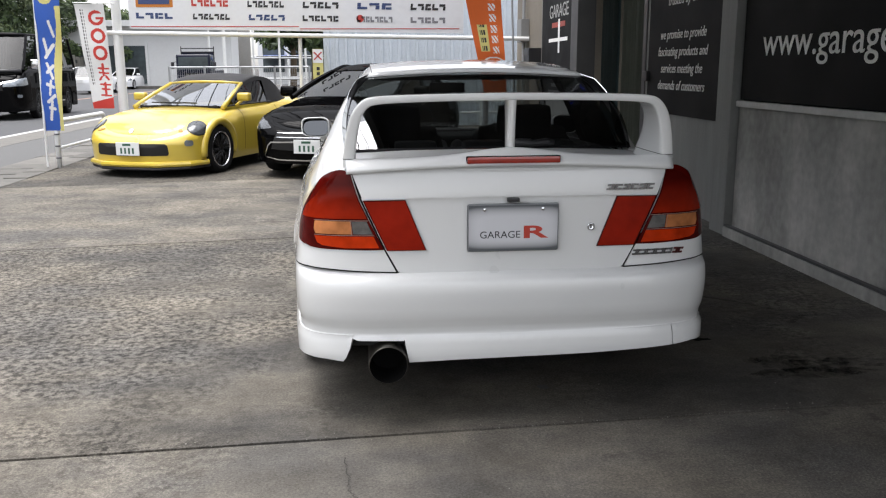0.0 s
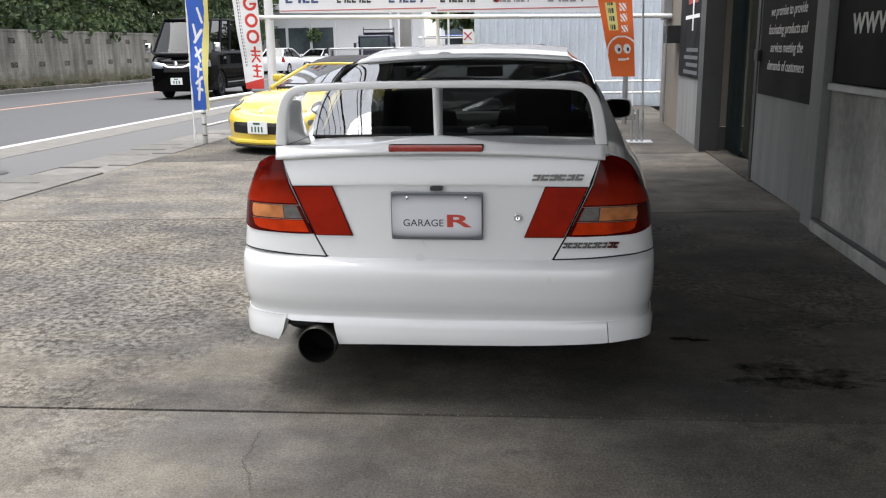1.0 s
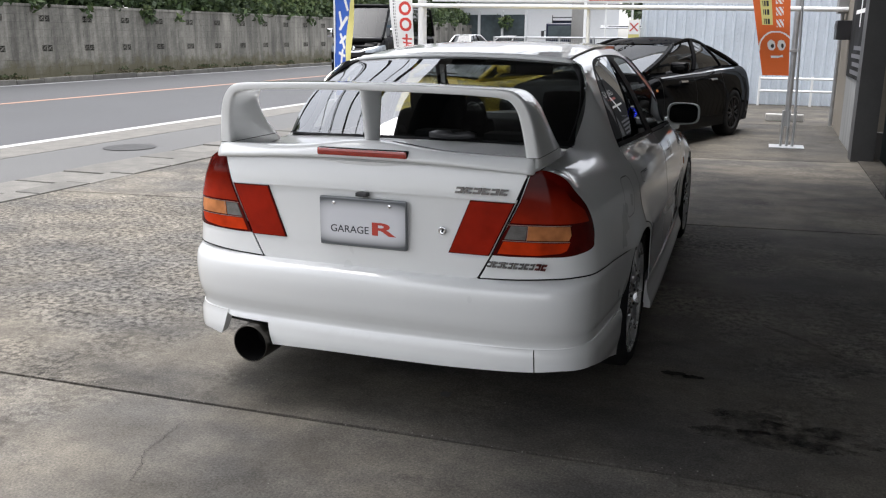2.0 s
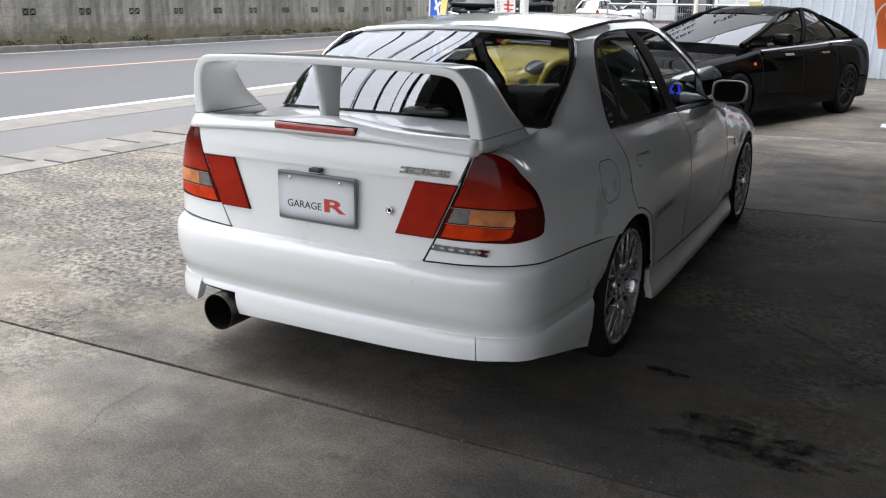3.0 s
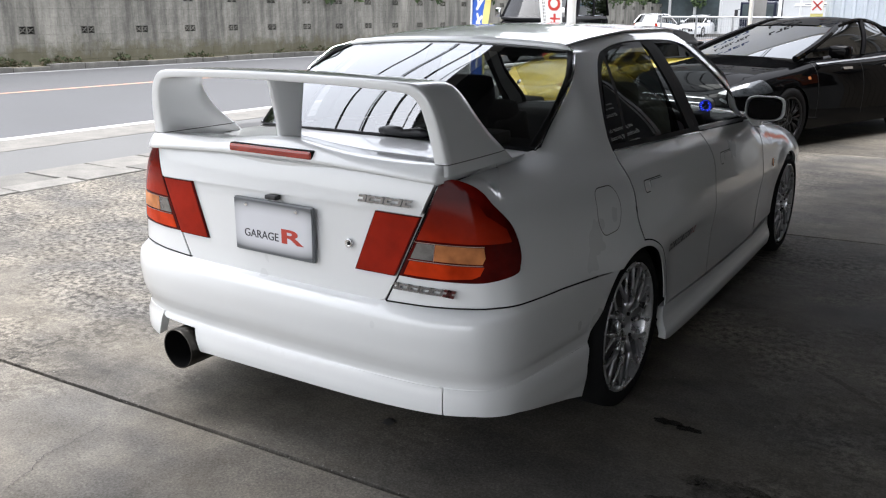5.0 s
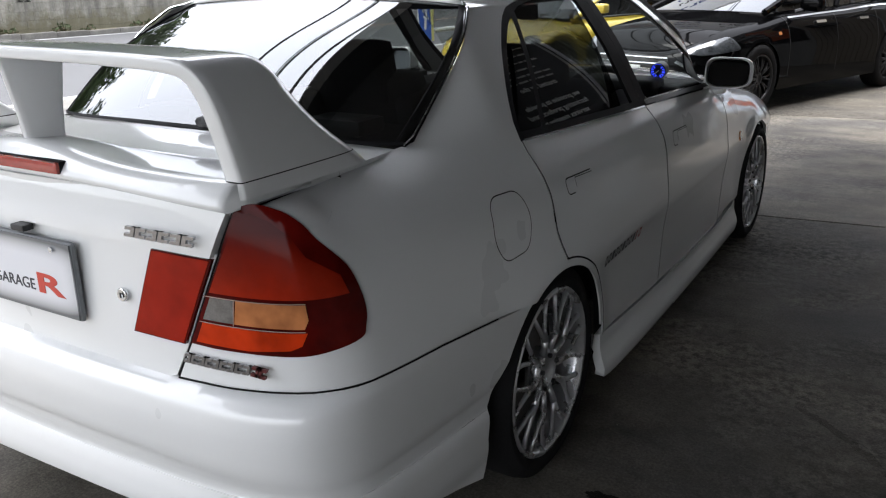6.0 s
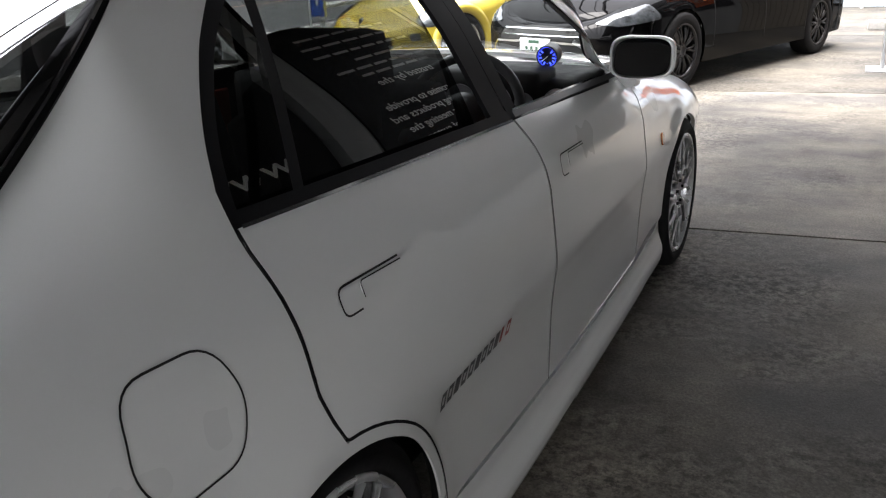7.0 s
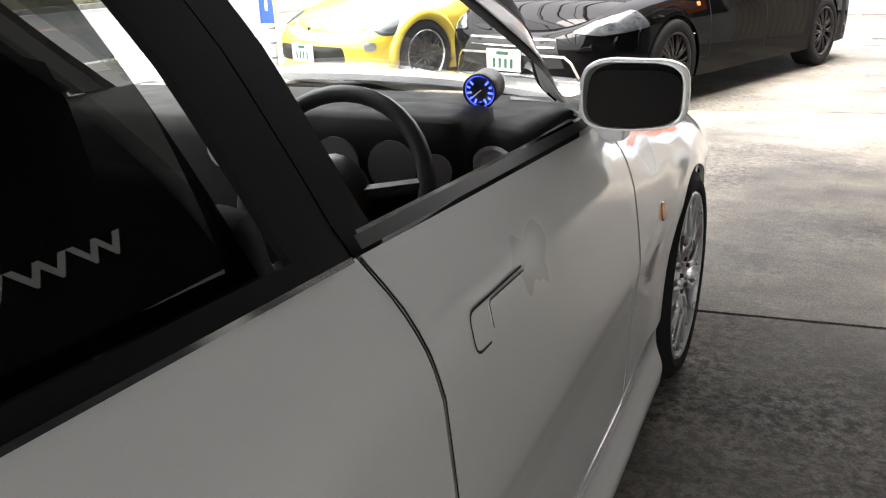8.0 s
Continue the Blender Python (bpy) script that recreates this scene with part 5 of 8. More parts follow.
def skin(s, v):
    """The sedan's outer skin; s runs round the plan from the rear centre (negative on the other side), v is about the height."""
    sg = -1.0 if s < 0 else 1.0
    X, Y, nx, ny = CON.at(abs(s))
    w = min(1.0, nx * nx)
    p = sstep(3.36, 3.82, Y) * (1 - sstep(5.5, 5.95, Y))
    d1, z1 = lerp_table(SIDE, v), v
    if v > 1.25:
        z1 = v - lerp_table(ROOFDROP, Y) * (v - 1.25) / 0.12
    H = lerp_table(TOPH, Y) - 0.165
    if v > H:
        d2, z2 = lerp_table(SIDE, H) + lerp_table(ROLL, v - H), H + lerp_table(ROLLZ, v - H)
    else:
        d2, z2 = lerp_table(SIDE, v), v
    ds, zs = d1 * p + d2 * (1 - p), z1 * p + z2 * (1 - p)
    # slight flare round the wheel arches
    for cy in (3.868, 6.37):
        r = math.hypot(Y - cy, v - 0.29)
        ds += 0.012 * math.exp(-((r - 0.31) / 0.07) ** 2) * (v < 0.8)
    w += (sstep(0.0, 0.45, w) - w) * sstep(0.92, 0.96, v)
    d = ds * w + lerp_table(REAR, v) * (1 - w)
    z = zs * w + v * (1 - w)
    return ((X + nx * d) * sg, Y + ny * d, z)


BREAR = [(0.2, -0.01), (0.25, 0.02), (0.285, 0.026), (0.33, 0.022), (0.344, 0.0185), (0.352, 0.0135), (0.37, 0.0155), (0.392, 0.024), (0.42, 0.036), (0.45, 0.043), (0.51, 0.049), (0.54, 0.046), (0.56, 0.039), (0.571, 0.026), (0.577, 0.006), (0.595, -0.03)]
BSIDE = [(0.2, -0.008), (0.262, 0.004), (0.33, 0.006), (0.343, 0.003), (0.35, 0.0), (0.356, -0.004), (0.385, -0.004), (0.4, 0.0), (0.42, 0.004), (0.5, 0.008), (0.57, 0.006), (0.597, 0.0), (0.61, -0.01)]


def bumper_skin(s, v):
    sg = -1.0 if s < 0 else 1.0
    X, Y, nx, ny = CON.at(abs(s))
    w = min(1.0, nx * nx)
    d = lerp_table(BSIDE, v) * w + lerp_table(BREAR, v) * (1 - w)
    return ((X + nx * d) * sg, Y + ny * d, v)


def R(x, z):
    return (math.copysign(CON.by_x(abs(x)), x), z)


def D(y, z):
    return (CON.by_y(y), z)


def arc(cy, cz, r, a0, a1, n=18):
    return [D(cy + r * math.cos(radians(a)), cz + r * math.sin(radians(a))) for a in [a0 + (a1 - a0) * i / n for i in range(n + 1)]]


car = thing("sedan", "white four-door sports sedan with a tall rear wing on grey concrete", "car", (0, 5.1, 0))
HY, FY, HZ = 3.868, 6.372, 0.288
RA = 0.308
belt = lambda y: 0.926 - 0.035 * (y - 3.85)

def corner_edge():
    """The quarter's upper edge round the tail corner."""
    s0, s1 = CON.by_y(3.26), CON.by_x(0.592)
    return [(s0 + (s1 - s0) * i / 12, 0.974 - 0.04 * i / 12 - 0.052 * math.sin(math.pi * i / 12)) for i in range(13)]


def corner_fill(u, v):
    """The shoulder between that edge and the boot deck, leaving the edge in the skin's own direction."""
    f = u * 12
    k = min(int(f), 11)
    E = corner_edge()
    s = E[k][0] + (E[k + 1][0] - E[k][0]) * (f - k)
    w = E[k][1] + (E[k + 1][1] - E[k][1]) * (f - k)
    w -= 0.004
    P = Vector(skin(s, w)) - normal_of(skin, s, w) * 0.0006
    T = (P - Vector(skin(s, w - 0.006))).normalized()
    Q = Vector((0.584, 3.279 - 0.262 * u, 0.942 - 0.01 * u))
    C = P + T * ((Q - P).length * 0.5)
    return tuple(P * (1 - v) ** 2 + C * 2 * v * (1 - v) + Q * v * v)


# rear quarter with C pillar, roof rail and A pillar, both sides
seam = [R(0.416, 0.582), R(0.55, 0.587), R(0.66, 0.594), R(0.735, 0.598), D(3.13, 0.597), D(3.33, 0.589), D(3.55, 0.572)]
a_in = 180 - math.degrees(math.asin((0.556 - HZ) / RA))
quarter = seam + arc(HY, HZ, RA, a_in, 7, 26) + arc(HY, HZ, 0.3325, 7, 85, 18) + [D(3.882, 0.655), D(3.87, 0.7), D(3.863, 0.8), D(3.86, 0.915)]
win_out = crom([D(3.86, 0.975), D(3.885, 1.04), D(3.925, 1.105), D(3.985, 1.17), D(4.09, 1.24), D(4.3, 1.292), D(4.6, 1.3), D(4.9, 1.29), D(5.06, 1.262), D(5.25, 1.17), D(5.45, 1.05), D(5.6, 0.95), D(5.72, 0.862)], 4)
quarter += win_out + [D(5.83, 0.862), D(5.7, 0.96), D(5.5, 1.085), D(5.3, 1.2), D(5.18, 1.27), D(5.12, 1.36), D(4.7, 1.365), D(4.3, 1.365), D(3.965, 1.362), D(3.95, 1.32), D(3.93, 1.276), D(3.85, 1.215), D(3.72, 1.127), D(3.6, 1.047), D(3.53, 1.006), D(3.44, 1.004), D(3.3, 1.004)] + corner_edge() + [R(0.573, 0.937), R(0.545, 0.85), R(0.458, 0.662), R(0.418, 0.586)]
for mir in (False, True):
    panel("quarter_panel", skin, quarter, M_pearl, car, 0.028, (), 0.0024, 0.0, 0.005, 1.0, mir)

M_gapline = plain("panel_gap", (0.012, 0.012, 0.012), 0.9, spec=0.1)
for sg in (1, -1):
    patch("corner_shoulder", lambda u, v, sg=sg: (corner_fill(u, v)[0] * sg,) + corner_fill(u, v)[1:], 24, 8, M_pearl, car, 0.0, "", sg > 0)

def smooth_line(pts, r):
    """An open line with its inner corners rounded."""
    return [(p.x, p.y) for p in round_path([(a, b, 0) for a, b in pts], r, 5)]


def dense_line(pts, h):
    out = []
    for a, b in zip(pts, pts[1:]):
        k = max(1, math.ceil(math.dist(a, b) / h))
        out += [(a[0] + (b[0] - a[0]) * i / k, a[1] + (b[1] - a[1]) * i / k) for i in range(k)]
    return out + [pts[-1]]


def strip_on(name, S, loop, width, mat, parent, lift=0.0012, closed=True, mirror=False):
    """A narrow ribbon lying on the surface along a line."""
    pts = dense(loop, 0.012) if closed else dense_line(loop, 0.03)
    n = len(pts)
    V, F = [], []
    for i, (a, b) in enumerate(pts):
        a0, b0 = pts[i - 1] if (closed or i) else pts[0]
        a1, b1 = pts[(i + 1) % n] if (closed or i < n - 1) else pts[-1]
        t = Vector((a1 - a0, b1 - b0))
        t = t.normalized() if t.length > 1e-9 else Vector((1, 0))
        o = Vector((-t.y, t.x)) * width / 2
        for sgn in (1, -1):
            q = (a + o.x * sgn, b + o.y * sgn)
            V.append(Vector(S(*q)) + normal_of(S, *q) * lift)
    for i in range(n if closed else n - 1):
        j = (i + 1) % n
        F.append((2 * i, 2 * i + 1, 2 * j + 1, 2 * j))
    if mirror:
        V = [Vector((-p.x, p.y, p.z)) for p in V]
    return part(name, fill((V, F), name, mat, True), mat, parent)


# doors
rear_door = arc(HY, HZ, 0.333, 85, 8, 14) + [D(4.202, 0.284), D(4.5, 0.274), D(4.779, 0.266), D(4.783, 0.55), D(4.799, 0.735), D(4.772, belt(4.77) + 0.004), D(4.4, belt(4.4) + 0.004), D(3.864, belt(3.86) + 0.003), D(3.867, 0.8), D(3.873, 0.7), D(3.884, 0.656)]
front_door = [D(4.783, 0.266), D(5.2, 0.257), D(5.68, 0.254), D(5.71, 0.45), D(5.72, 0.7), D(5.735, belt(5.73)), D(5.4, belt(5.4) + 0.002), D(4.777, belt(4.77) + 0.004), D(4.804, 0.735), D(4.788, 0.55)]


def rr(y0, y1, z0, z1, r=0.02):
    return smooth_loop([D(y0, z0), D(y1, z0), D(y1, z1), D(y0, z1)], r, 4)


DOORS = []
for mir in (False, True):
    for name, ol, hy0, hy1, hz0, hz1 in (("rear", rear_door, 3.962, 4.14, 0.772, 0.814), ("front", front_door, 4.892, 5.078, 0.742, 0.793)):
        d = panel("door", skin, ol, M_pearl, car, 0.028, (), 0.0024, 0.0, 0.005, 1.0, mir)
        DOORS.append(d)
        pull = [(a, b) for a, b in smooth_loop([D(hy0 + 0.055, hz0 + 0.012), D(hy1 - 0.008, hz0 + 0.008), D(hy1 - 0.008, hz1 - 0.01), D(hy0 + 0.055, hz1 - 0.006)], 0.008, 3)]
        strip_on("handle_gap", skin, smooth_line([D(hy0 + 0.045, hz0 - 0.001), D(hy0, hz0), D(hy0, hz1), D(hy1 - 0.01, hz1 - 0.004)], 0.018), 0.0032, M_gap, d, 0.001, False, mir)
        strip_on("handle_gap", skin, smooth_line([D(hy0 + 0.055, hz0 + 0.012), D(hy0 + 0.055, hz1 - 0.006), D(hy1 - 0.008, hz1 - 0.01)], 0.008), 0.002, M_gap, d, 0.0026, False, mir)
        panel("handle", skin, pull, M_pearl, d, 0.015, (), 0.0, 0.0012, 0.003, 1.0, mir, "flush white pull handle")
        if name == "front":
            panel("lock", skin, smooth_loop([D(hy0 + 0.022, hz0 + 0.014), D(hy0 + 0.036, hz0 + 0.014), D(hy0 + 0.036, hz0 + 0.03), D(hy0 + 0.022, hz0 + 0.03)], 0.006, 3), M_blackplastic, d, 0.01, (), 0.0, -0.004, 0.004, 1.0, mir)

# dark gaps between the panels
for mir in (False, True):
    strip_on("panel_gap", skin, seam, 0.0042, M_gapline, car, 0.0012, False, mir)
    strip_on("panel_gap", skin, [R(0.4155, 0.584), R(0.456, 0.662), R(0.543, 0.853), R(0.572, 0.93)], 0.005, M_gapline, car, -0.002, False, mir)
    strip_on("panel_gap", skin, smooth_line([D(3.862, belt(3.86)), D(3.865, 0.8), D(3.871, 0.7), D(3.883, 0.6555)] + arc(HY, HZ, 0.3328, 85, 8, 14) + [D(4.2, 0.286)], 0.01), 0.0042, M_gapline, car, 0.0012, False, mir)
    strip_on("panel_gap", skin, [D(4.775, belt(4.77)), D(4.8015, 0.735), D(4.7855, 0.55), D(4.781, 0.266)], 0.0036, M_gapline, car, 0.0012, False, mir)
    strip_on("panel_gap", skin, [D(5.738, belt(5.73)), D(5.723, 0.7), D(5.713, 0.45), D(5.69, 0.27)], 0.0036, M_gapline, car, 0.0012, False, mir)

# fuel flap: a thin groove round it, on the right side
flap = smooth_loop([D(3.607, 0.688), D(3.722, 0.693), D(3.748, 0.76), D(3.722, 0.838), D(3.588, 0.843), D(3.57, 0.748)], 0.04, 6)


strip_on("fuel_flap_gap", skin, flap, 0.0028, M_gap, car)

# front fenders, hood, nose
front_fender = [D(5.716, 0.45), D(5.69, 0.26)] + [D(6.02, 0.285)] + arc(FY, HZ, 0.322, 178, 20, 22) + [D(6.75, 0.4), D(6.95, 0.42), D(7.0, 0.6), D(6.95, 0.7), D(6.8, 0.85), D(6.4, 0.93), D(6.0, 0.98), D(5.86, 0.985), D(5.84, 0.9), D(5.76, belt(5.73)), D(5.742, belt(5.73) - 0.02), D(5.726, 0.7)]
for mir in (False, True):
    f = panel("front_fender", skin, front_fender, M_pearl, car, 0.035, (), 0.0022, 0.0, 0.014, 1.0, mir)
    panel("side_marker", skin, smooth_loop([D(5.963, 0.578), D(6.003, 0.578), D(6.003, 0.622), D(5.963, 0.622)], 0.016, 4), plain("amber_lens", (0.45, 0.12, 0.01), 0.2, 0, 0.5), f, 0.015, (), 0.0, 0.004, 0.005, 1.0, mir, "small amber side marker lamp")
front_bumper = [D(6.68, 0.2), D(6.9, 0.2), (CON.end, 0.18), (CON.end, 0.62), (CON.end - 0.4, 0.6), D(7.0, 0.6), D(6.95, 0.42), D(6.75, 0.4), D(6.66, 0.38)]
for mir in (False, True):
    panel("front_bumper", skin, front_bumper, M_pearl, car, 0.05, (), 0.002, 0.0, 0.012, 1.0, mir)


def hood_top(x, y):
    zc = lerp_table([(5.85, 0.895), (6.1, 0.88), (6.5, 0.83), (6.9, 0.76), (7.22, 0.65)], y)
    return (x, y, zc - 0.035 * (abs(x) / 0.62) ** 2.2)


panel("hood", hood_top, [(-0.6, 5.95), (-0.3, 5.99), (0, 6.0), (0.3, 5.99), (0.6, 5.95), (0.61, 6.4), (0.58, 6.8), (0.48, 7.1), (0, 7.2), (-0.48, 7.1), (-0.58, 6.8), (-0.61, 6.4)], M_pearl, car, 0.06, (), 0.002, 0.0, 0.015, 1.0)

# roof
def roof_top(x, y):
    zc = lerp_table([(3.93, 1.289), (4.2, 1.319), (4.6, 1.343), (5.0, 1.344), (5.25, 1.326)], y)
    ze = lerp_table([(3.93, 1.27), (4.2, 1.296), (4.6, 1.318), (5.0, 1.318), (5.25, 1.298)], y)
    return (x, y, zc - (zc - ze) * (abs(x) / 0.5) ** 2.3)


panel("roof", roof_top, [(-0.475, 3.955), (-0.3, 3.965), (0, 3.972), (0.3, 3.965), (0.475, 3.955), (0.478, 4.3), (0.48, 4.8), (0.475, 5.15), (0.3, 5.2), (0, 5.22), (-0.3, 5.2), (-0.475, 5.15), (-0.48, 4.8), (-0.478, 4.3)], M_pearl, car, 0.05, (), 0.001, 0.0, 0.015, 1.0)


# rear glass and its black surround
def rear_glass(u, v):
    a = u * 2 - 1
    xb, yb, zb = 0.602 * a, 3.40 + 0.035 * a * a + 0.07 * a ** 6, 0.982 - 0.014 * a * a
    xt, yt, zt = 0.506 * a, 3.962 - 0.012 * a * a, 1.281 - 0.022 * a * a
    k = 0.026 * math.sin(math.pi * v) * (1 - 0.3 * a * a)
    return (xb + (xt - xb) * v + 0.048 * a * math.sin(math.pi * v), yb + (yt - yb) * v - 0.5 * k, zb + (zt - zb) * v + 0.86 * k)


gl = patch("rear_window", rear_glass, 28, 16, M_glass_rear, car, 0.0, "tinted rear window")
gl.visible_shadow = False


def band(name, A, B, mat, parent, thick=0.004):
    bm = bmesh.new()
    ra = [bm.verts.new(p) for p in A]
    rb = [bm.verts.new(p) for p in B]
    for i in range(len(A) - 1):
        bm.faces.new((ra[i], ra[i + 1], rb[i + 1], rb[i]))
    bmesh.ops.recalc_face_normals(bm, faces=bm.faces[:])
    if thick:
        bmesh.ops.solidify(bm, geom=bm.faces[:], thickness=thick)
    return part(name, fill(bm, name, mat, True), mat, parent)


edge_line = [D(3.5, 0.998), D(3.53, 1.006), D(3.6, 1.047), D(3.72, 1.127), D(3.85, 1.215), D(3.93, 1.276), D(3.952, 1.33)]
for sg in (1, -1):
    A, B = [], []
    for i in range(25):
        t = i / 24
        f = t * (len(edge_line) - 1)
        k = min(int(f), len(edge_line) - 2)
        q = (edge_line[k][0] + (edge_line[k + 1][0] - edge_line[k][0]) * (f - k), edge_line[k][1] + (edge_line[k + 1][1] - edge_line[k][1]) * (f - k))
        p = skin(*q)
        A.append((p[0] * sg, p[1], p[2] - 0.001))
        g = rear_glass(0.985 if sg > 0 else 0.015, t)
        B.append((g[0], g[1], g[2] + 0.003))
    band("window_moulding", A, B, M_trim, car)
    strip = [(a[0] * 0.85 + b[0] * 0.15 + 0.002 * sg, a[1] * 0.85 + b[1] * 0.15 - 0.004, a[2] * 0.85 + b[2] * 0.15 + 0.006) for a, b in zip(A, B)]
    part("chrome_moulding", tube(strip, 0.0035, 6), M_chrome, car, "thin bright moulding")
band("window_moulding", [rear_glass(i / 20, 0.992) for i in range(21)], [(p[0], p[1] + 0.0, p[2] + 0.004) for p in [roof_top(-0.475 + 0.95 * i / 20, 3.968 - 0.012 * (2 * i / 20 - 1) ** 2) for i in range(21)]], M_pearl, car, 0.003)
# dark ceramic border along the foot of the glass
band("glass_border", [tuple(Vector(rear_glass(i / 20, 0.0)) + Vector((0, -0.004, 0.001))) for i in range(21)], [tuple(Vector(rear_glass(i / 20, 0.012)) + Vector((0, -0.002, 0.003))) for i in range(21)], M_trim, car, 0.0)

# windscreen
def windscreen(u, v):
    a = u * 2 - 1
    xb, yb, zb = 0.64 * a, 6.02 - 0.17 * a * a, 0.895 - 0.025 * a * a
    xt, yt, zt = 0.49 * a, 5.2 - 0.05 * a * a, 1.328 - 0.03 * a * a
    return (xb + (xt - xb) * v, yb + (yt - yb) * v, zb + (zt - zb) * v + 0.015 * math.sin(math.pi * v))


ws = patch("windscreen", windscreen, 16, 10, M_glass_clear, car, 0.0, "clear windscreen", True)
ws.visible_shadow = False

# side glass: a rear pane with a fixed quarter light; the front pane is wound down
def side_pane(s, v):
    f = (v - 0.9) / 0.39
    lo = Vector(skin(s, 0.9)) - Vector((0.06 * (1 if s > 0 else -1), 0, 0))
    hi = Vector(skin(s, 1.29)) - Vector((0.004 * (1 if s > 0 else -1), 0, 0))
    p = lo.lerp(hi, f)
    p.x += (1 if s > 0 else -1) * (0.016 * 4 * f * (1 - f) + 0.02 * (p.y - 4.25))
    return p


rear_pane = crom([D(3.86, 0.92), D(3.87, 0.98), D(3.895, 1.045), D(3.935, 1.11), D(3.995, 1.172), D(4.1, 1.238), D(4.3, 1.288), D(4.585, 1.294)], 4) + [D(4.69, belt(4.69))]
for mir in (False, True):
    g = panel("side_window", side_pane, rear_pane, M_glass_side, car, 0.06, (), 0.004, 0.0, 0.0, 1.0, mir, "dark tinted rear side window")
    g.visible_shadow = False
    # black frames: surround, divider, B pillar
    strip_on("window_frame", skin, crom([D(3.864, 0.925), D(3.872, 0.978), D(3.896, 1.042), D(3.936, 1.106), D(3.996, 1.17), D(4.1, 1.236), D(4.3, 1.287), D(4.6, 1.295), D(4.9, 1.285), D(5.05, 1.258), D(5.24, 1.165), D(5.44, 1.045), D(5.59, 0.945), D(5.7, 0.872)], 5), 0.03, M_trim, car, -0.003, False, mir)
    strip_on("window_divider", skin, [D(4.0, 0.9), D(4.06, 1.05), D(4.12, 1.2), D(4.15, 1.268)], 0.024, M_trim, car, -0.006, False, mir)
    panel("pillar_trim", skin, [D(4.69, 0.9), D(4.77, 0.897), D(4.735, 1.1), D(4.68, 1.3), D(4.6, 1.3), D(4.655, 1.1)], M_trim, car, 0.04, (), 0.0, -0.003, 0.01, 1.0, mir, "black pillar trim")
    panel("pillar_trim", skin, [D(4.774, 0.897), D(4.832, 0.895), D(4.798, 1.1), D(4.738, 1.3), D(4.684, 1.3), D(4.739, 1.1)], M_trim, car, 0.04, (), 0.0, -0.004, 0.01, 1.0, mir, "black pillar trim")
    strip_on("belt_moulding", skin, [D(y, belt(y) + 0.012) for y in (3.87, 4.1, 4.4, 4.76)], 0.02, M_trim, car, 0.002, False, mir)
    strip_on("belt_moulding", skin, [D(y, belt(y) + 0.012) for y in (4.782, 5.0, 5.3, 5.6, 5.72)], 0.014, M_rubber, car, 0.004, False, mir)
    strip_on("belt_chrome", skin, [D(y, belt(y) + 0.021) for y in (4.79, 5.0, 5.3, 5.6, 5.7)], 0.004, M_chrome, car, 0.003, False, mir)
    strip_on("belt_chrome", skin, [D(y, belt(y) + 0.001) for y in (3.87, 4.1, 4.4, 4.76)], 0.005, M_chrome, car, 0.004, False, mir)
    strip_on("roof_drip", skin, [D(y, 1.352) for y in (4.0, 4.3, 4.6, 4.9, 5.12)], 0.006, M_trim, car, 0.002, False, mir)
    strip_on("window_frame", skin, [D(5.18, 1.27), D(5.3, 1.2), D(5.5, 1.085), D(5.7, 0.96), D(5.82, 0.87)], 0.03, M_trim, car, 0.002, False, mir)
# fixed front pane stays down on the driver's side; the other side is closed
g = panel("side_window", side_pane, [D(4.77, belt(4.77)), D(4.69, 1.29), D(4.9, 1.28), D(5.05, 1.25), D(5.24, 1.16), D(5.44, 1.04), D(5.7, belt(5.7))], M_glass_clear, car, 0.08, (), 0.003, 0.0, 0.0, 1.0, True, "clear side window")
g.visible_shadow = False

# boot lid: rear face with a ledge above the plate, then the deck
lid_face = [R(-0.413, 0.586), R(-0.395, 0.579), R(-0.2, 0.576), R(0, 0.5755), R(0.2, 0.576), R(0.395, 0.579), R(0.413, 0.586), R(0.4545, 0.662), R(0.5415, 0.853), R(0.3, 0.853), R(0, 0.853), R(-0.3, 0.853), R(-0.5415, 0.853), R(-0.4545, 0.662)]
lid = panel("boot_lid", skin, lid_face, M_pearl, car, 0.02, (), 0.0008, 0.0, 0.014)
lid_brow = [R(-0.533, 0.846), R(-0.3, 0.849), R(0, 0.85), R(0.3, 0.849), R(0.533, 0.846), R(0.57, 0.936), R(0.3, 0.953), R(0, 0.96), R(-0.3, 0.953), R(-0.57, 0.936)]
panel("lid_brow", skin, lid_brow, M_pearl, lid, 0.02, (), 0.0006, 0.0125, 0.02)


def deck_top(x, y):
    z = lerp_table([(2.95, 0.95), (3.1, 0.966), (3.3, 0.976), (3.45, 0.98), (3.6, 0.975)], y)
    return (x, y, z - 0.02 * (abs(x) / 0.58) ** 2.4)


panel("deck", deck_top, [(-0.565, 2.992), (-0.3, 2.968), (0, 2.958), (0.3, 2.968), (0.565, 2.992), (0.59, 3.2), (0.592, 3.42), (0.585, 3.497), (0.4, 3.446), (0.2, 3.408), (0, 3.398), (-0.2, 3.408), (-0.4, 3.446), (-0.585, 3.497), (-0.592, 3.42), (-0.59, 3.2)], M_pearl, lid, 0.035, (), 0.001, 0.0, 0.012, 1.0)

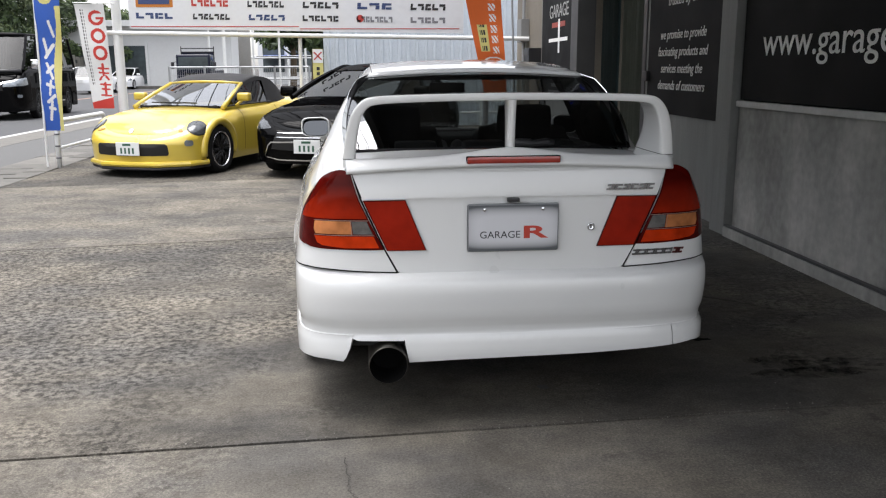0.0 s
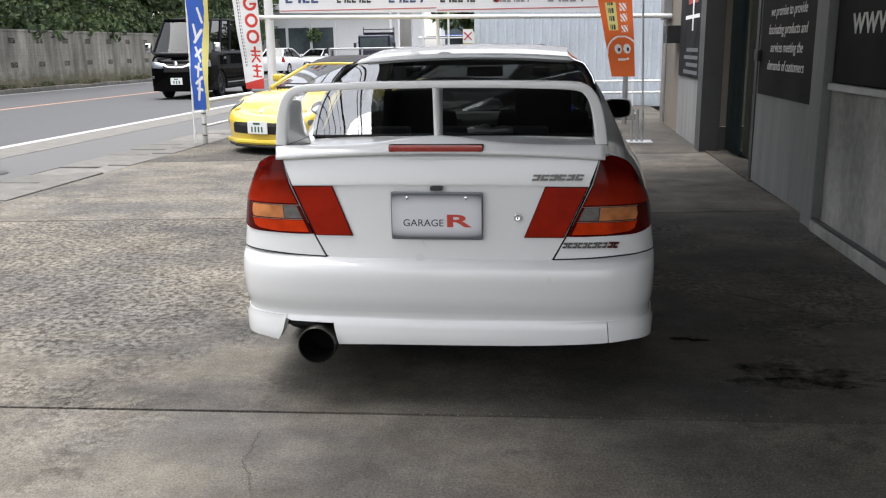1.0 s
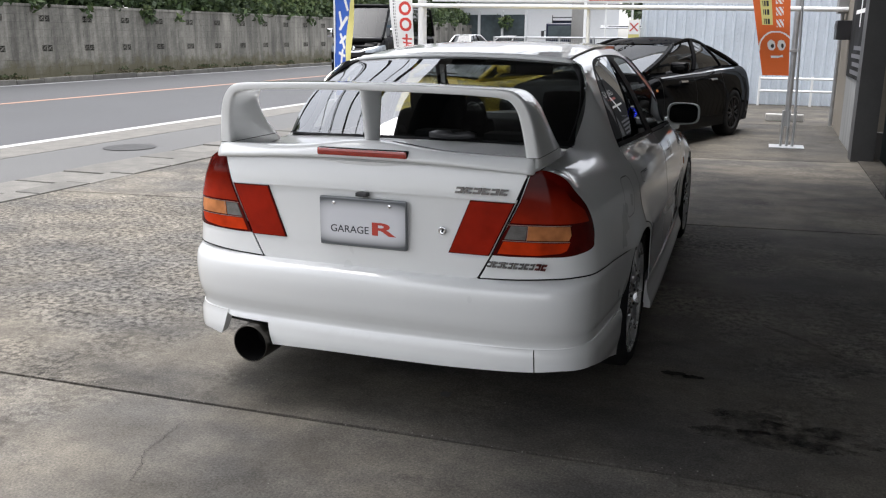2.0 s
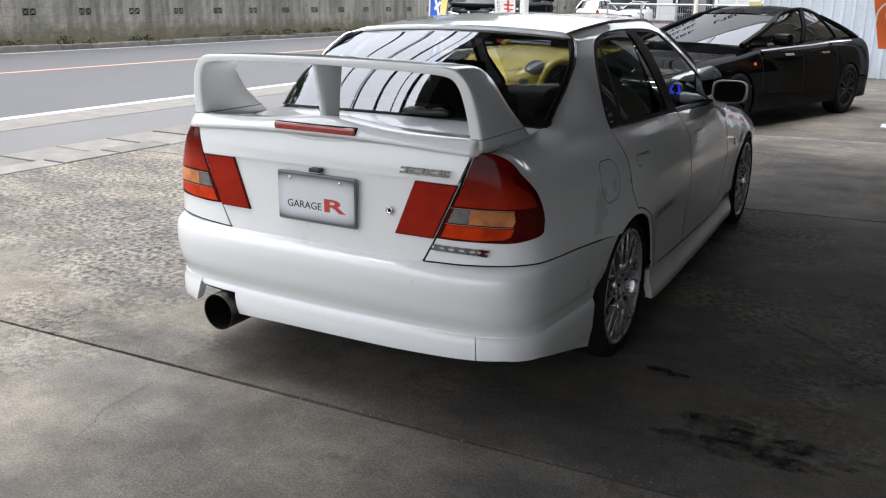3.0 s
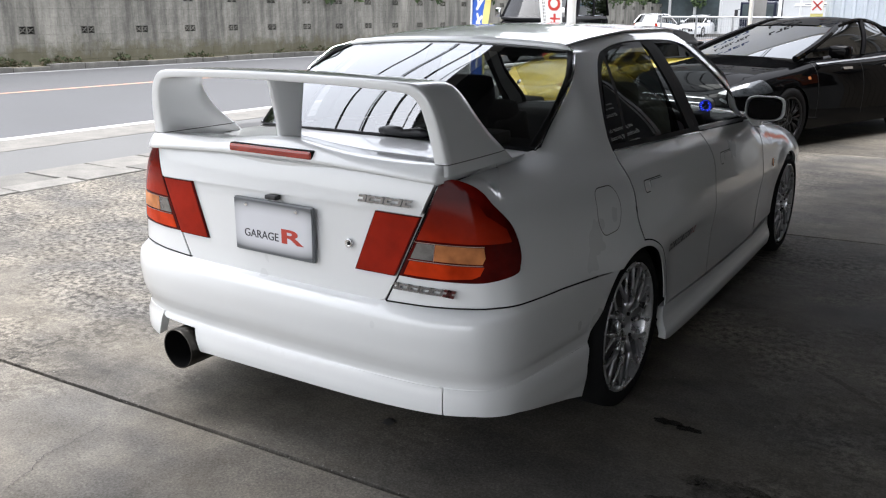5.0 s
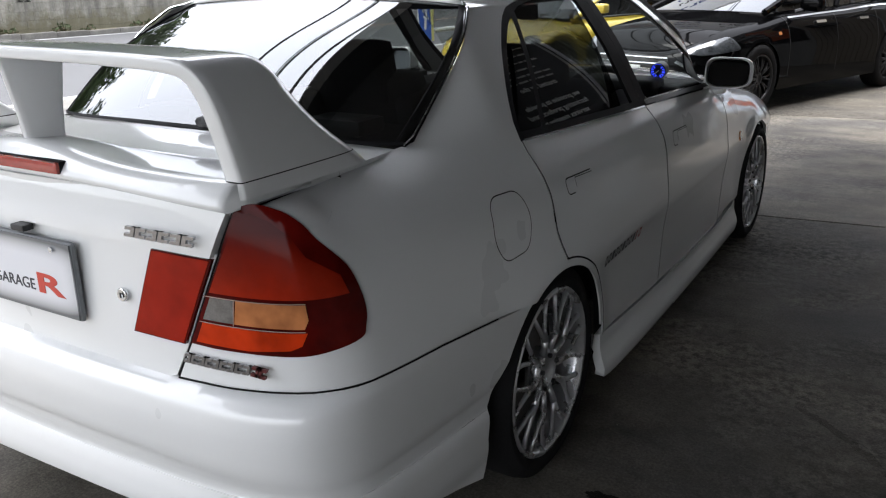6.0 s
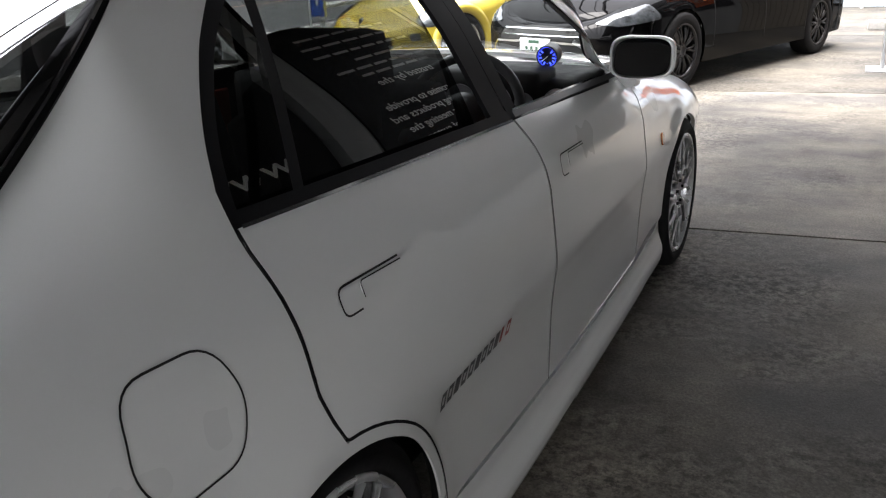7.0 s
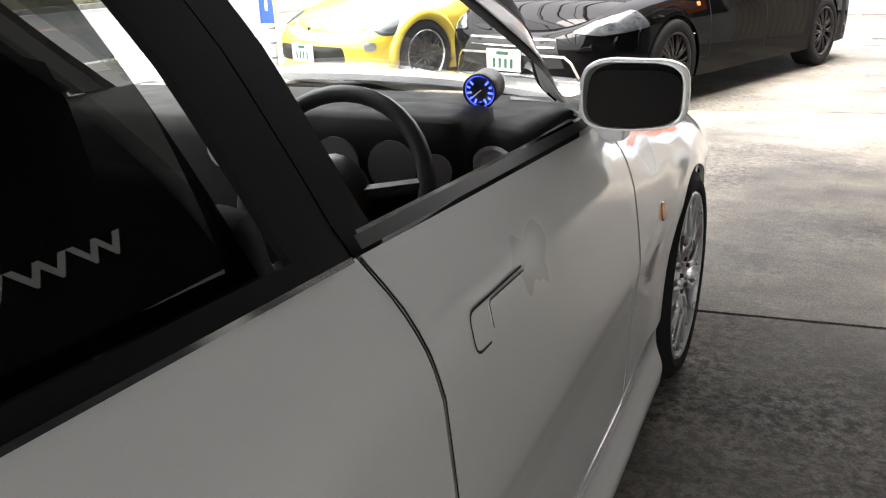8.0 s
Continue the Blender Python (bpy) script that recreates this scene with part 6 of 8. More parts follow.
# wing: blade and uprights in one sweep, base ridge with the stop lamp, middle strut
def wing_section(c, n, y0, y1, th):
    """A flat-sided blade: square trailing edge with a small round, tapered nose."""
    side = [(0.0, 0.55), (0.006, 0.86), (0.02, 1.0), (0.12, 1.04), (0.3, 1.06), (0.5, 1.04), (0.7, 0.98), (0.86, 0.88), (0.95, 0.68), (0.985, 0.4), (1.0, 0.0)]
    loop = side + [(t, -w) for t, w in side[-2::-1]]
    return [Vector((c[0] + n[0] * w * th, y0 + (y1 - y0) * t, c[1] + n[1] * w * th)) for t, w in loop]


st = [(0.581, 0.955, 2.998, 3.385, 0.02), (0.578, 0.985, 2.995, 3.345, 0.021), (0.569, 1.05, 2.985, 3.255, 0.02), (0.557, 1.108, 2.976, 3.195, 0.019), (0.541, 1.15, 2.97, 3.168, 0.017), (0.515, 1.179, 2.965, 3.154, 0.015), (0.48, 1.19, 2.961, 3.147, 0.0135), (0.4, 1.195, 2.958, 3.142, 0.0125), (0.25, 1.199, 2.955, 3.138, 0.012), (0.1, 1.201, 2.953, 3.135, 0.012), (0.0, 1.2015, 2.953, 3.135, 0.012)]
full = [(-a, b, c, d, e) for a, b, c, d, e in st[:-1]] + st[::-1]
fine = []
for i in range(len(full) - 1):
    for j in range(4):
        t = j / 4
        P = [full[max(i - 1, 0)], full[i], full[i + 1], full[min(i + 2, len(full) - 1)]]
        fine.append([0.5 * (2 * P[1][k] + (P[2][k] - P[0][k]) * t + (2 * P[0][k] - 5 * P[1][k] + 4 * P[2][k] - P[3][k]) * t * t + (3 * P[1][k] - P[0][k] - 3 * P[2][k] + P[3][k]) * t ** 3) for k in range(5)])
fine.append(list(full[-1]))
bm = bmesh.new()
rings = []
for i, f in enumerate(fine):
    a, b = fine[max(i - 1, 0)], fine[min(i + 1, len(fine) - 1)]
    t = Vector((b[0] - a[0], b[1] - a[1])).normalized()
    rings.append([bm.verts.new(p) for p in wing_section((f[0], f[1]), (-t.y, t.x), f[2], f[3], f[4])])
for a, b in zip(rings, rings[1:]):
    for i in range(len(a)):
        bm.faces.new((a[i], b[i], b[(i + 1) % len(a)], a[(i + 1) % len(a)]))
bmesh.ops.recalc_face_normals(bm, faces=bm.faces[:])
wing = part("rear_wing", bm, M_pearl, car, "tall white wing on two uprights and a centre strut", True)
for sg in (1, -1):
    ring = wing_section((0.5775 * sg, 0.988), (1, 0), 2.9945, 3.342, 0.0212)
    part("wing_seam", tube(ring + ring[:1], 0.0013, 5), M_gap, wing)
# base ridge
bm = bmesh.new()
rings = []
for i in range(61):
    a = -1 + 2 * i / 60
    x = 0.588 * a
    q = abs(a)
    yb = CON.at(CON.by_x(abs(x)))[1]
    z0 = 0.962 - 0.024 * q ** 2
    crest = 0.996 + 0.028 * math.exp(-(a / 0.34) ** 2) - 0.008 * q
    prof = [(yb - 0.008, z0), (yb - 0.016, z0 + 0.005), (yb - 0.014, z0 + 0.014), (yb - 0.006, (z0 + crest) / 2 + 0.004), (yb + 0.008, crest - 0.006), (yb + 0.024, crest), (yb + 0.06, crest - 0.003), (yb + 0.12, crest - 0.009), (yb + 0.19 + 0.03 * (1 - q), 0.98 - 0.01 * q), (yb + 0.26 + 0.05 * q, 0.966 - 0.012 * q), (yb + 0.3 + 0.05 * q, 0.95)]
    rings.append([bm.verts.new((x, y, z)) for y, z in prof])
for a, b in zip(rings, rings[1:]):
    for i in range(len(a) - 1):
        bm.faces.new((a[i], b[i], b[i + 1], a[i + 1]))
for r in (rings[0], rings[-1]):
    bm.faces.new(r)
bmesh.ops.recalc_face_normals(bm, faces=bm.faces[:])
part("wing_base", bm, M_pearl, wing, "", True)
bm = bmesh.new()
secs = []
for z, y0, y1 in ((0.985, 2.985, 3.075), (1.01, 2.983, 3.074), (1.08, 2.972, 3.08), (1.15, 2.956, 3.092), (1.19, 2.946, 3.1)):
    secs.append([bm.verts.new(p) for p in [(math.copysign(abs(math.sin(2 * math.pi * i / 16)) ** 0.5, math.sin(2 * math.pi * i / 16)) * 0.0145, y0 + (y1 - y0) * (0.5 - 0.5 * math.cos(2 * math.pi * i / 16)), z) for i in range(16)]])
for a, b in zip(secs, secs[1:]):
    for i in range(16):
        bm.faces.new((a[i], b[i], b[(i + 1) % 16], a[(i + 1) % 16]))
bmesh.ops.recalc_face_normals(bm, faces=bm.faces[:])
part("wing_strut", bm, M_pearl, wing, "", True)
M_stop = shade("stop_lens_red", (0.32, 0.022, 0.01), 0.2, 0, 0.2, 30, 400, 0, 0.8)
bm = box((-0.166, 2.931, 0.971), (0.166, 2.96, 0.995), 0.008)
part("stop_lamp", bm, M_stop, wing, "narrow dark red stop lamp")
part("stop_lamp_frame", box((-0.1685, 2.937, 0.969), (0.1685, 2.959, 0.997), 0.008), M_trim, wing)

# rear bumper with its lip
bump = [R(-0.414, 0.5805), R(-0.404, 0.585), R(0, 0.585), R(0.404, 0.585), R(0.414, 0.5805), R(0.55, 0.585), R(0.66, 0.591), R(0.735, 0.595), D(3.13, 0.594), D(3.33, 0.586), D(3.55, 0.569)] + arc(HY, HZ, RA, a_in, 150, 6) + [D(3.545, 0.4), D(3.512, 0.348), R(0.735, 0.352), R(0.6, 0.35), R(0, 0.344), R(-0.382, 0.346), R(-0.396, 0.331), R(-0.56, 0.333), R(-0.6, 0.35), R(-0.735, 0.352)]


def DL(y, z):
    return (-CON.by_y(y), z)


bump += [DL(3.512, 0.348), DL(3.545, 0.4)] + [(-s, v) for s, v in arc(HY, HZ, RA, 150, a_in, 6)] + [DL(3.55, 0.569), DL(3.33, 0.586), DL(3.13, 0.594), R(-0.735, 0.595), R(-0.66, 0.591), R(-0.55, 0.584)]
bumper = panel("rear_bumper", bumper_skin, bump, M_pearl, car, 0.013, (), 0.0006, 0.0, 0.02)
lip_mid = [R(-0.395, 0.3515), R(-0.392, 0.32), R(-0.378, 0.25), R(-0.2, 0.256), R(0, 0.259), R(0.3, 0.264), R(0.61, 0.276), R(0.606, 0.3555), R(0.3, 0.3515), R(0, 0.35)]
lip_right = [R(0.612, 0.276), R(0.69, 0.281), D(3.1, 0.27), D(3.25, 0.235), D(3.4, 0.195), D(3.5, 0.168), D(3.514, 0.2), D(3.503, 0.28), D(3.51, 0.353), R(0.735, 0.357), R(0.608, 0.356)]
lip_left = [DL(3.51, 0.353), DL(3.503, 0.28), DL(3.514, 0.2), DL(3.5, 0.168), DL(3.4, 0.195), DL(3.25, 0.235), DL(3.1, 0.262), R(-0.67, 0.262), R(-0.612, 0.255), R(-0.6, 0.272), R(-0.588, 0.3), R(-0.575, 0.3545), R(-0.61, 0.356), R(-0.735, 0.357)]
for lp in (lip_mid, lip_right, lip_left):
    panel("bumper_lip", bumper_skin, lp, M_pearl, bumper, 0.022, (), 0.0008, 0.004, 0.03)

# exhaust
M_dark_bore = shade("dark_bore", (0.006, 0.006, 0.006), 0.95, 0, 0.1, 20, 100, spec=0.05)
M_exh = shade("burnt_steel", (0.07, 0.065, 0.058), 0.35, 0.9, 0.35, 14, 60)
ex = part("exhaust_tip", lathe([(0.068, 0.0), (0.0705, 0.0), (0.0715, 0.004), (0.0715, 0.05), (0.07, 0.28), (0.05, 0.38), (0.05, 0.38), (0.064, 0.28), (0.068, 0.004)], 44, pose(-0.455, 2.9, 0.252, -90), False), M_exh, car, "large round steel exhaust tip, dark inside", True)
# near-black lining of the pipe, closed by a disc a short way in
part("dark_bore", lathe([(0.0678, 0.003), (0.06, 0.14), (0.001, 0.141)], 32, pose(-0.455, 2.9, 0.252, -90), False), M_dark_bore, ex)
part("silencer", lathe([(0.03, 0.3), (0.085, 0.33), (0.09, 0.4), (0.09, 0.8), (0.03, 0.86)], 24, pose(-0.455, 2.9, 0.268, -90)), M_exh, car, "", True)

# tail lamps
def lens_mat(name, col, rough=0.1, vary=0.65):
    return shade(name, col, rough, 0, vary, 7, 22, 0.0002, 0.0, 0.1, rough_vary=0.02)


def graded_lens(name, low, high, z0, z1):
    """Red lens with a reflector's glow painted in by height: bright below, deep red above."""
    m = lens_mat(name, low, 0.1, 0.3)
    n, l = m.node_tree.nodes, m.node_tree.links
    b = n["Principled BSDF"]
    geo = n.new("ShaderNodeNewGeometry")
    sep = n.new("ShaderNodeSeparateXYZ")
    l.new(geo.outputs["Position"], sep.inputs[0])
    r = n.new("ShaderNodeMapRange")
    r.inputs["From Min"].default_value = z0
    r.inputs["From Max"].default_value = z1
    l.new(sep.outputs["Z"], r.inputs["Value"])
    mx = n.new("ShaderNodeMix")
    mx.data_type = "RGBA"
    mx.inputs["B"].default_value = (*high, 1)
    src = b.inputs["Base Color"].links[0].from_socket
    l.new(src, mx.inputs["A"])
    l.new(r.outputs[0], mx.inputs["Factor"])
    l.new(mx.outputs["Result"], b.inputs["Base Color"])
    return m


M_lens_graded = graded_lens("lens_graded_red", (0.27, 0.016, 0.004), (0.06, 0.003, 0.002), 0.785, 0.9)
M_lens_dark = lens_mat("lens_dark_red", (0.07, 0.003, 0.002))
M_lens_mid = lens_mat("lens_mid_red", (0.27, 0.014, 0.005), 0.16, 0.25)
M_rib = plain("lens_rib", (0.4, 0.26, 0.22), 0.25, 0.3)
M_lens_red = lens_mat("lens_red", (0.25, 0.012, 0.003), 0.1, 0.55)
M_lens_bright = lens_mat("lens_bright_red", (0.5, 0.035, 0.005), 0.1, 0.45)
M_lens_amber = lens_mat("lens_amber", (0.5, 0.19, 0.07), 0.1, 0.6)
M_lens_clear = shade("lens_clear", (0.14, 0.135, 0.13), 0.1, 0.4, 0.3, 40, 300, 0, 0.9)
outer_lamp = [R(0.459, 0.664), R(0.476, 0.7), R(0.547, 0.85), R(0.577, 0.94), R(0.612, 0.951), R(0.655, 0.942), R(0.7, 0.918), R(0.732, 0.882), D(3.09, 0.829), D(3.111, 0.78), D(3.119, 0.738), D(3.113, 0.708), D(3.1, 0.687), R(0.735, 0.673), R(0.69, 0.667), R(0.6, 0.665), R(0.52, 0.663)]
outer_lamp = outer_lamp[:3] + crom(outer_lamp[3:], 4)
for mir in (False, True):
    lamp = panel("tail_lamp", skin, outer_lamp, M_lens_dark, car, 0.014, (), 0.002, 0.004, 0.02, 1.0, mir, "wrap-round red tail lamp with amber and clear lenses")
    panel("lens", skin, [R(0.516, 0.776), R(0.556, 0.86), R(0.584, 0.928), R(0.608, 0.935), R(0.645, 0.922), R(0.685, 0.894), R(0.712, 0.856), D(3.07, 0.815), D(3.085, 0.776)], M_lens_graded, lamp, 0.012, (), 0.002, 0.0052, 0.003, 1.0, mir)
    panel("turn_lens", skin, [R(0.571, 0.722), R(0.577, 0.77), R(0.708, 0.77), R(0.712, 0.74), R(0.705, 0.722)], M_lens_amber, lamp, 0.012, (), 0.001, 0.0062, 0.003, 1.0, mir, "amber turn lens")
    panel("reverse_lens", skin, [R(0.499, 0.722), R(0.521, 0.77), R(0.576, 0.77), R(0.57, 0.722)], M_lens_clear, lamp, 0.012, (), 0.001, 0.0064, 0.003, 1.0, mir, "clear reversing lens")
    panel("lens", skin, [R(0.477, 0.672), R(0.497, 0.716), R(0.71, 0.716), R(0.7, 0.69), R(0.68, 0.68), R(0.6, 0.672)], M_lens_bright, lamp, 0.012, (), 0.001, 0.0056, 0.003, 1.0, mir)
    for rib in ([R(0.51, 0.7725), R(0.6, 0.7725), R(0.708, 0.7725)], [R(0.496, 0.7195), R(0.6, 0.7195), R(0.706, 0.7195)], [R(0.5735, 0.721), R(0.5775, 0.771)]):
        strip_on("lens_rib", skin, rib, 0.0017, M_rib, lamp, 0.0112, False, mir)
    inner = [R(0.452, 0.662), R(0.521, 0.812), R(0.535, 0.844), R(0.382, 0.846), R(0.309, 0.662)]
    il = panel("lid_lamp", skin, inner, M_lens_dark, lid, 0.015, (), 0.001, 0.008, 0.02, 1.0, mir, "red tail lamp on the boot lid")
    panel("lens", skin, [R(0.449, 0.6645), R(0.5295, 0.841), R(0.3845, 0.843), R(0.313, 0.6645)], M_lens_mid, il, 0.015, (), 0.001, 0.0095, 0.003, 1.0, mir)

# plate, lock, badges
bm = bmesh.new()
add_box(bm, (-0.165, 2.936, 0.655), (0.165, 2.949, 0.828), 0.009)
pl = part("number_plate", bm, shade("plate_holder_grey", (0.2, 0.21, 0.22), 0.35, 0.3, 0.15, 6, 60), car, "white show plate in a grey holder")


def plate_face():
    """White centre fading to the grey rim, as printed."""
    m = plain("plate_print", (0.7, 0.71, 0.72), 0.3, 0, 0.5)
    n, l = m.node_tree.nodes, m.node_tree.links
    tc = n.new("ShaderNodeTexCoord")
    sp = n.new("ShaderNodeSeparateXYZ")
    l.new(tc.outputs["Generated"], sp.inputs[0])

    def edge(out, p):
        a = n.new("ShaderNodeMath")
        a.operation = "SUBTRACT"
        a.inputs[1].default_value = 0.5
        l.new(out, a.inputs[0])
        b2 = n.new("ShaderNodeMath")
        b2.operation = "ABSOLUTE"
        l.new(a.outputs[0], b2.inputs[0])
        c = n.new("ShaderNodeMath")
        c.operation = "POWER"
        c.inputs[1].default_value = p
        l.new(b2.outputs[0], c.inputs[0])
        return c.outputs[0]

    s = n.new("ShaderNodeMath")
    s.operation = "ADD"
    l.new(edge(sp.outputs["X"], 6), s.inputs[0])
    l.new(edge(sp.outputs["Z"], 4), s.inputs[1])
    r = n.new("ShaderNodeMapRange")
    r.inputs["From Min"].default_value = 0.004
    r.inputs["From Max"].default_value = 0.05
    l.new(s.outputs[0], r.inputs["Value"])
    mx = n.new("ShaderNodeMix")
    mx.data_type = "RGBA"
    mx.inputs["A"].default_value = (0.66, 0.67, 0.7, 1)
    mx.inputs["B"].default_value = (0.09, 0.1, 0.11, 1)
    l.new(r.outputs[0], mx.inputs["Factor"])
    l.new(mx.outputs["Result"], n["Principled BSDF"].inputs["Base Color"])
    return m


part("plate_face", box((-0.1605, 2.933, 0.6595), (0.1605, 2.9355, 0.8235), 0.0), plate_face(), pl)


def on_rear(x, z, y):
    """Places writing on a face that looks back along -y."""
    return Matrix(((1, 0, 0, x), (0, 0, -1, y), (0, 1, 0, z), (0, 0, 0, 1)))


letters("lettering", "GARAGE", 0.036, on_rear(-0.122, 0.705, 2.9325), plain("plate_black", (0.03, 0.03, 0.04), 0.5), pl, 0.0006, squeeze=1.05)
letters("lettering", "R", 0.062, on_rear(0.03, 0.704, 2.9325), plain("plate_red", (0.5, 0.05, 0.03), 0.5), pl, 0.0006, width=0.09, bold=0.0016, label="red letter on the plate")
for x in (-0.105, 0.105):
    part("plate_bolt", lathe([(0.0, 0.0), (0.006, 0.0), (0.006, 0.004), (0.0, 0.005)], 10, pose(x, 2.932, 0.808, 90), False), M_chrome, pl)
part("plate_lamp", box((-0.022, 2.928, 0.834), (0.022, 2.955, 0.848), 0.005), M_blackplastic, lid)
lock = part("boot_lock", lathe([(0.0145, 0.0), (0.0145, 0.006), (0.012, 0.008), (0.008, 0.006), (0.0, 0.006)], 20, pose(0.288, 2.955, 0.736, 90), True), M_chrome, lid, "round chrome lock", True)
part("key_slot", box((0.2865, 2.9445, 0.731), (0.2895, 2.9475, 0.741)), M_gap, lock)


M_badge = plain("badge_chrome", (0.32, 0.32, 0.33), 0.2, 1.0)
M_badge_red = plain("badge_red", (0.12, 0.03, 0.03), 0.3, 0.6)


def badge(x0, x1, z0, z1, count, y, parent, label, slant=0.35, mat=M_badge):
    w = (x1 - x0) / count
    for i in range(count):
        a = x0 + i * w + w * 0.06
        b = x0 + (i + 1) * w - w * 0.06
        h = z1 - z0
        bm = bmesh.new()
        for lo, hi in (((0, z0), (1, z0 + h * 0.32)), ((0, z0 + h * 0.68), (1, z1)), ((0.0 if i % 2 else 0.62, z0), (0.38 if i % 2 else 1.0, z1))):
            vs = []
            for yy in (y - 0.006, y):
                for ux, zz in ((lo[0], lo[1]), (hi[0], lo[1]), (hi[0], hi[1]), (lo[0], hi[1])):
                    xx = a + (b - a) * ux + (zz - z0) * slant
                    off = CON.at(CON.by_x(min(abs(xx), 0.6)))[1] - 2.955
                    vs.append(bm.verts.new((xx, yy + off, zz)))
            for f in ((0, 1, 2, 3), (7, 6, 5, 4), (0, 4, 5, 1), (1, 5, 6, 2), (2, 6, 7, 3), (3, 7, 4, 0)):
                bm.faces.new([vs[k] for k in f])
        part("badge_letter", bm, mat, parent)


badge(0.334, 0.512, 0.87, 0.891, 6, 2.941, lid, "badge")
badge(0.444, 0.6, 0.626, 0.646, 9, 2.951, car, "badge")
badge(0.602, 0.64, 0.626, 0.648, 2, 2.951, car, "badge", 0.35, M_badge_red)
# side lettering as slanted dark bars on the rear doors
M_decal = plain("decal_grey", (0.07, 0.07, 0.075), 0.4)
M_decal_red = plain("decal_red", (0.25, 0.03, 0.03), 0.4)
for mir, d in ((False, DOORS[0]), (True, DOORS[2])):
    for i in range(11):
        y0 = 4.178 + i * 0.0295
        z0, z1 = 0.509 + i * 0.0012, 0.539 + i * 0.0012
        w = 0.021
        if i == 9:
            w = 0.012
        q = [D(y0, z0), D(y0 + w, z0), D(y0 + w + 0.010, z1), D(y0 + 0.010, z1)]
        hole = [] if i % 3 == 2 else [[D(y0 + 0.0075, z0 + 0.008), D(y0 + w - 0.004, z0 + 0.008), D(y0 + w + 0.002, z1 - 0.008), D(y0 + 0.0135, z1 - 0.008)]] if w > 0.015 else []
        panel("decal_letter", skin, q, M_decal if i < 9 else M_decal_red, d, 0.012, hole, 0.0, 0.0012, 0.0, 1.0, mir)

# side skirts
SK = [(0.1, -0.03), (0.12, 0.0), (0.14, 0.012), (0.17, 0.014), (0.2, 0.004), (0.24, -0.008), (0.27, -0.01), (0.3, -0.016)]


def skirt_skin(s, v):
    X, Y, nx, ny = CON.at(s)
    d = lerp_table(SK, v) 
    return (X + nx * d, Y + ny * d, v)


for mir in (False, True):
    panel("side_skirt", skirt_skin, [D(4.19, 0.15), D(4.25, 0.14), D(4.5, 0.134), D(5.2, 0.122), D(5.9, 0.112), D(6.0, 0.13), D(6.045, 0.19), D(6.05, 0.282), D(5.97, 0.262), D(5.7, 0.25), D(5.2, 0.253), D(4.8, 0.262), D(4.5, 0.27), D(4.205, 0.279), D(4.2, 0.24)], M_pearl, car, 0.016, (), 0.001, 0.0, 0.03, 1.0, mir)

# dark inner body, floor and wheel wells
def inner_skin(s, v):
    p = Vector(skin(s, v))
    return p - normal_of(skin, s, v) * 0.028


liner = [R(0, 0.3), R(0.7, 0.3), D(3.5, 0.3)] + [D(3.54, 0.3)] + arc(HY, HZ, 0.33, 178, 2, 14) + [D(4.2, 0.2), D(6.0, 0.2)] + arc(FY, HZ, 0.33, 178, 2, 14) + [D(6.75, 0.25), D(7.0, 0.3), D(7.0, 0.55), D(6.6, 0.7), D(5.9, 0.75), D(5.5, 0.84), D(3.9, 0.89), D(3.6, 0.88), D(3.2, 0.88), R(0.6, 0.9), R(0.3, 0.9), R(0, 0.92)]
for mir in (False, True):
    panel("inner_body", inner_skin, liner, M_gap, car, 0.06, (), 0.0, 0.0, 0.0, 1.0, mir)
part("floor_pan", box((-0.62, 4.25, 0.2), (0.62, 5.95, 0.24)), M_well, car)
part("rear_pan", box((-0.56, 3.12, 0.3), (0.56, 3.5, 0.36)), M_well, car)
for cy in (HY, FY):
    for sg in (1, -1):
        bm = bmesh.new()
        rings = []
        for i in range(19):
            a = math.pi * i / 18
            rings.append([bm.verts.new((sg * x, cy + 0.335 * math.cos(a), HZ - 0.05 + 0.37 * math.sin(a))) for x in (0.46, 0.785)])
        for a, b in zip(rings, rings[1:]):
            bm.faces.new((a[0], a[1], b[1], b[0]))
        bm.faces.new([r[0] for r in rings])
        part("wheel_well", bm, M_well, car)

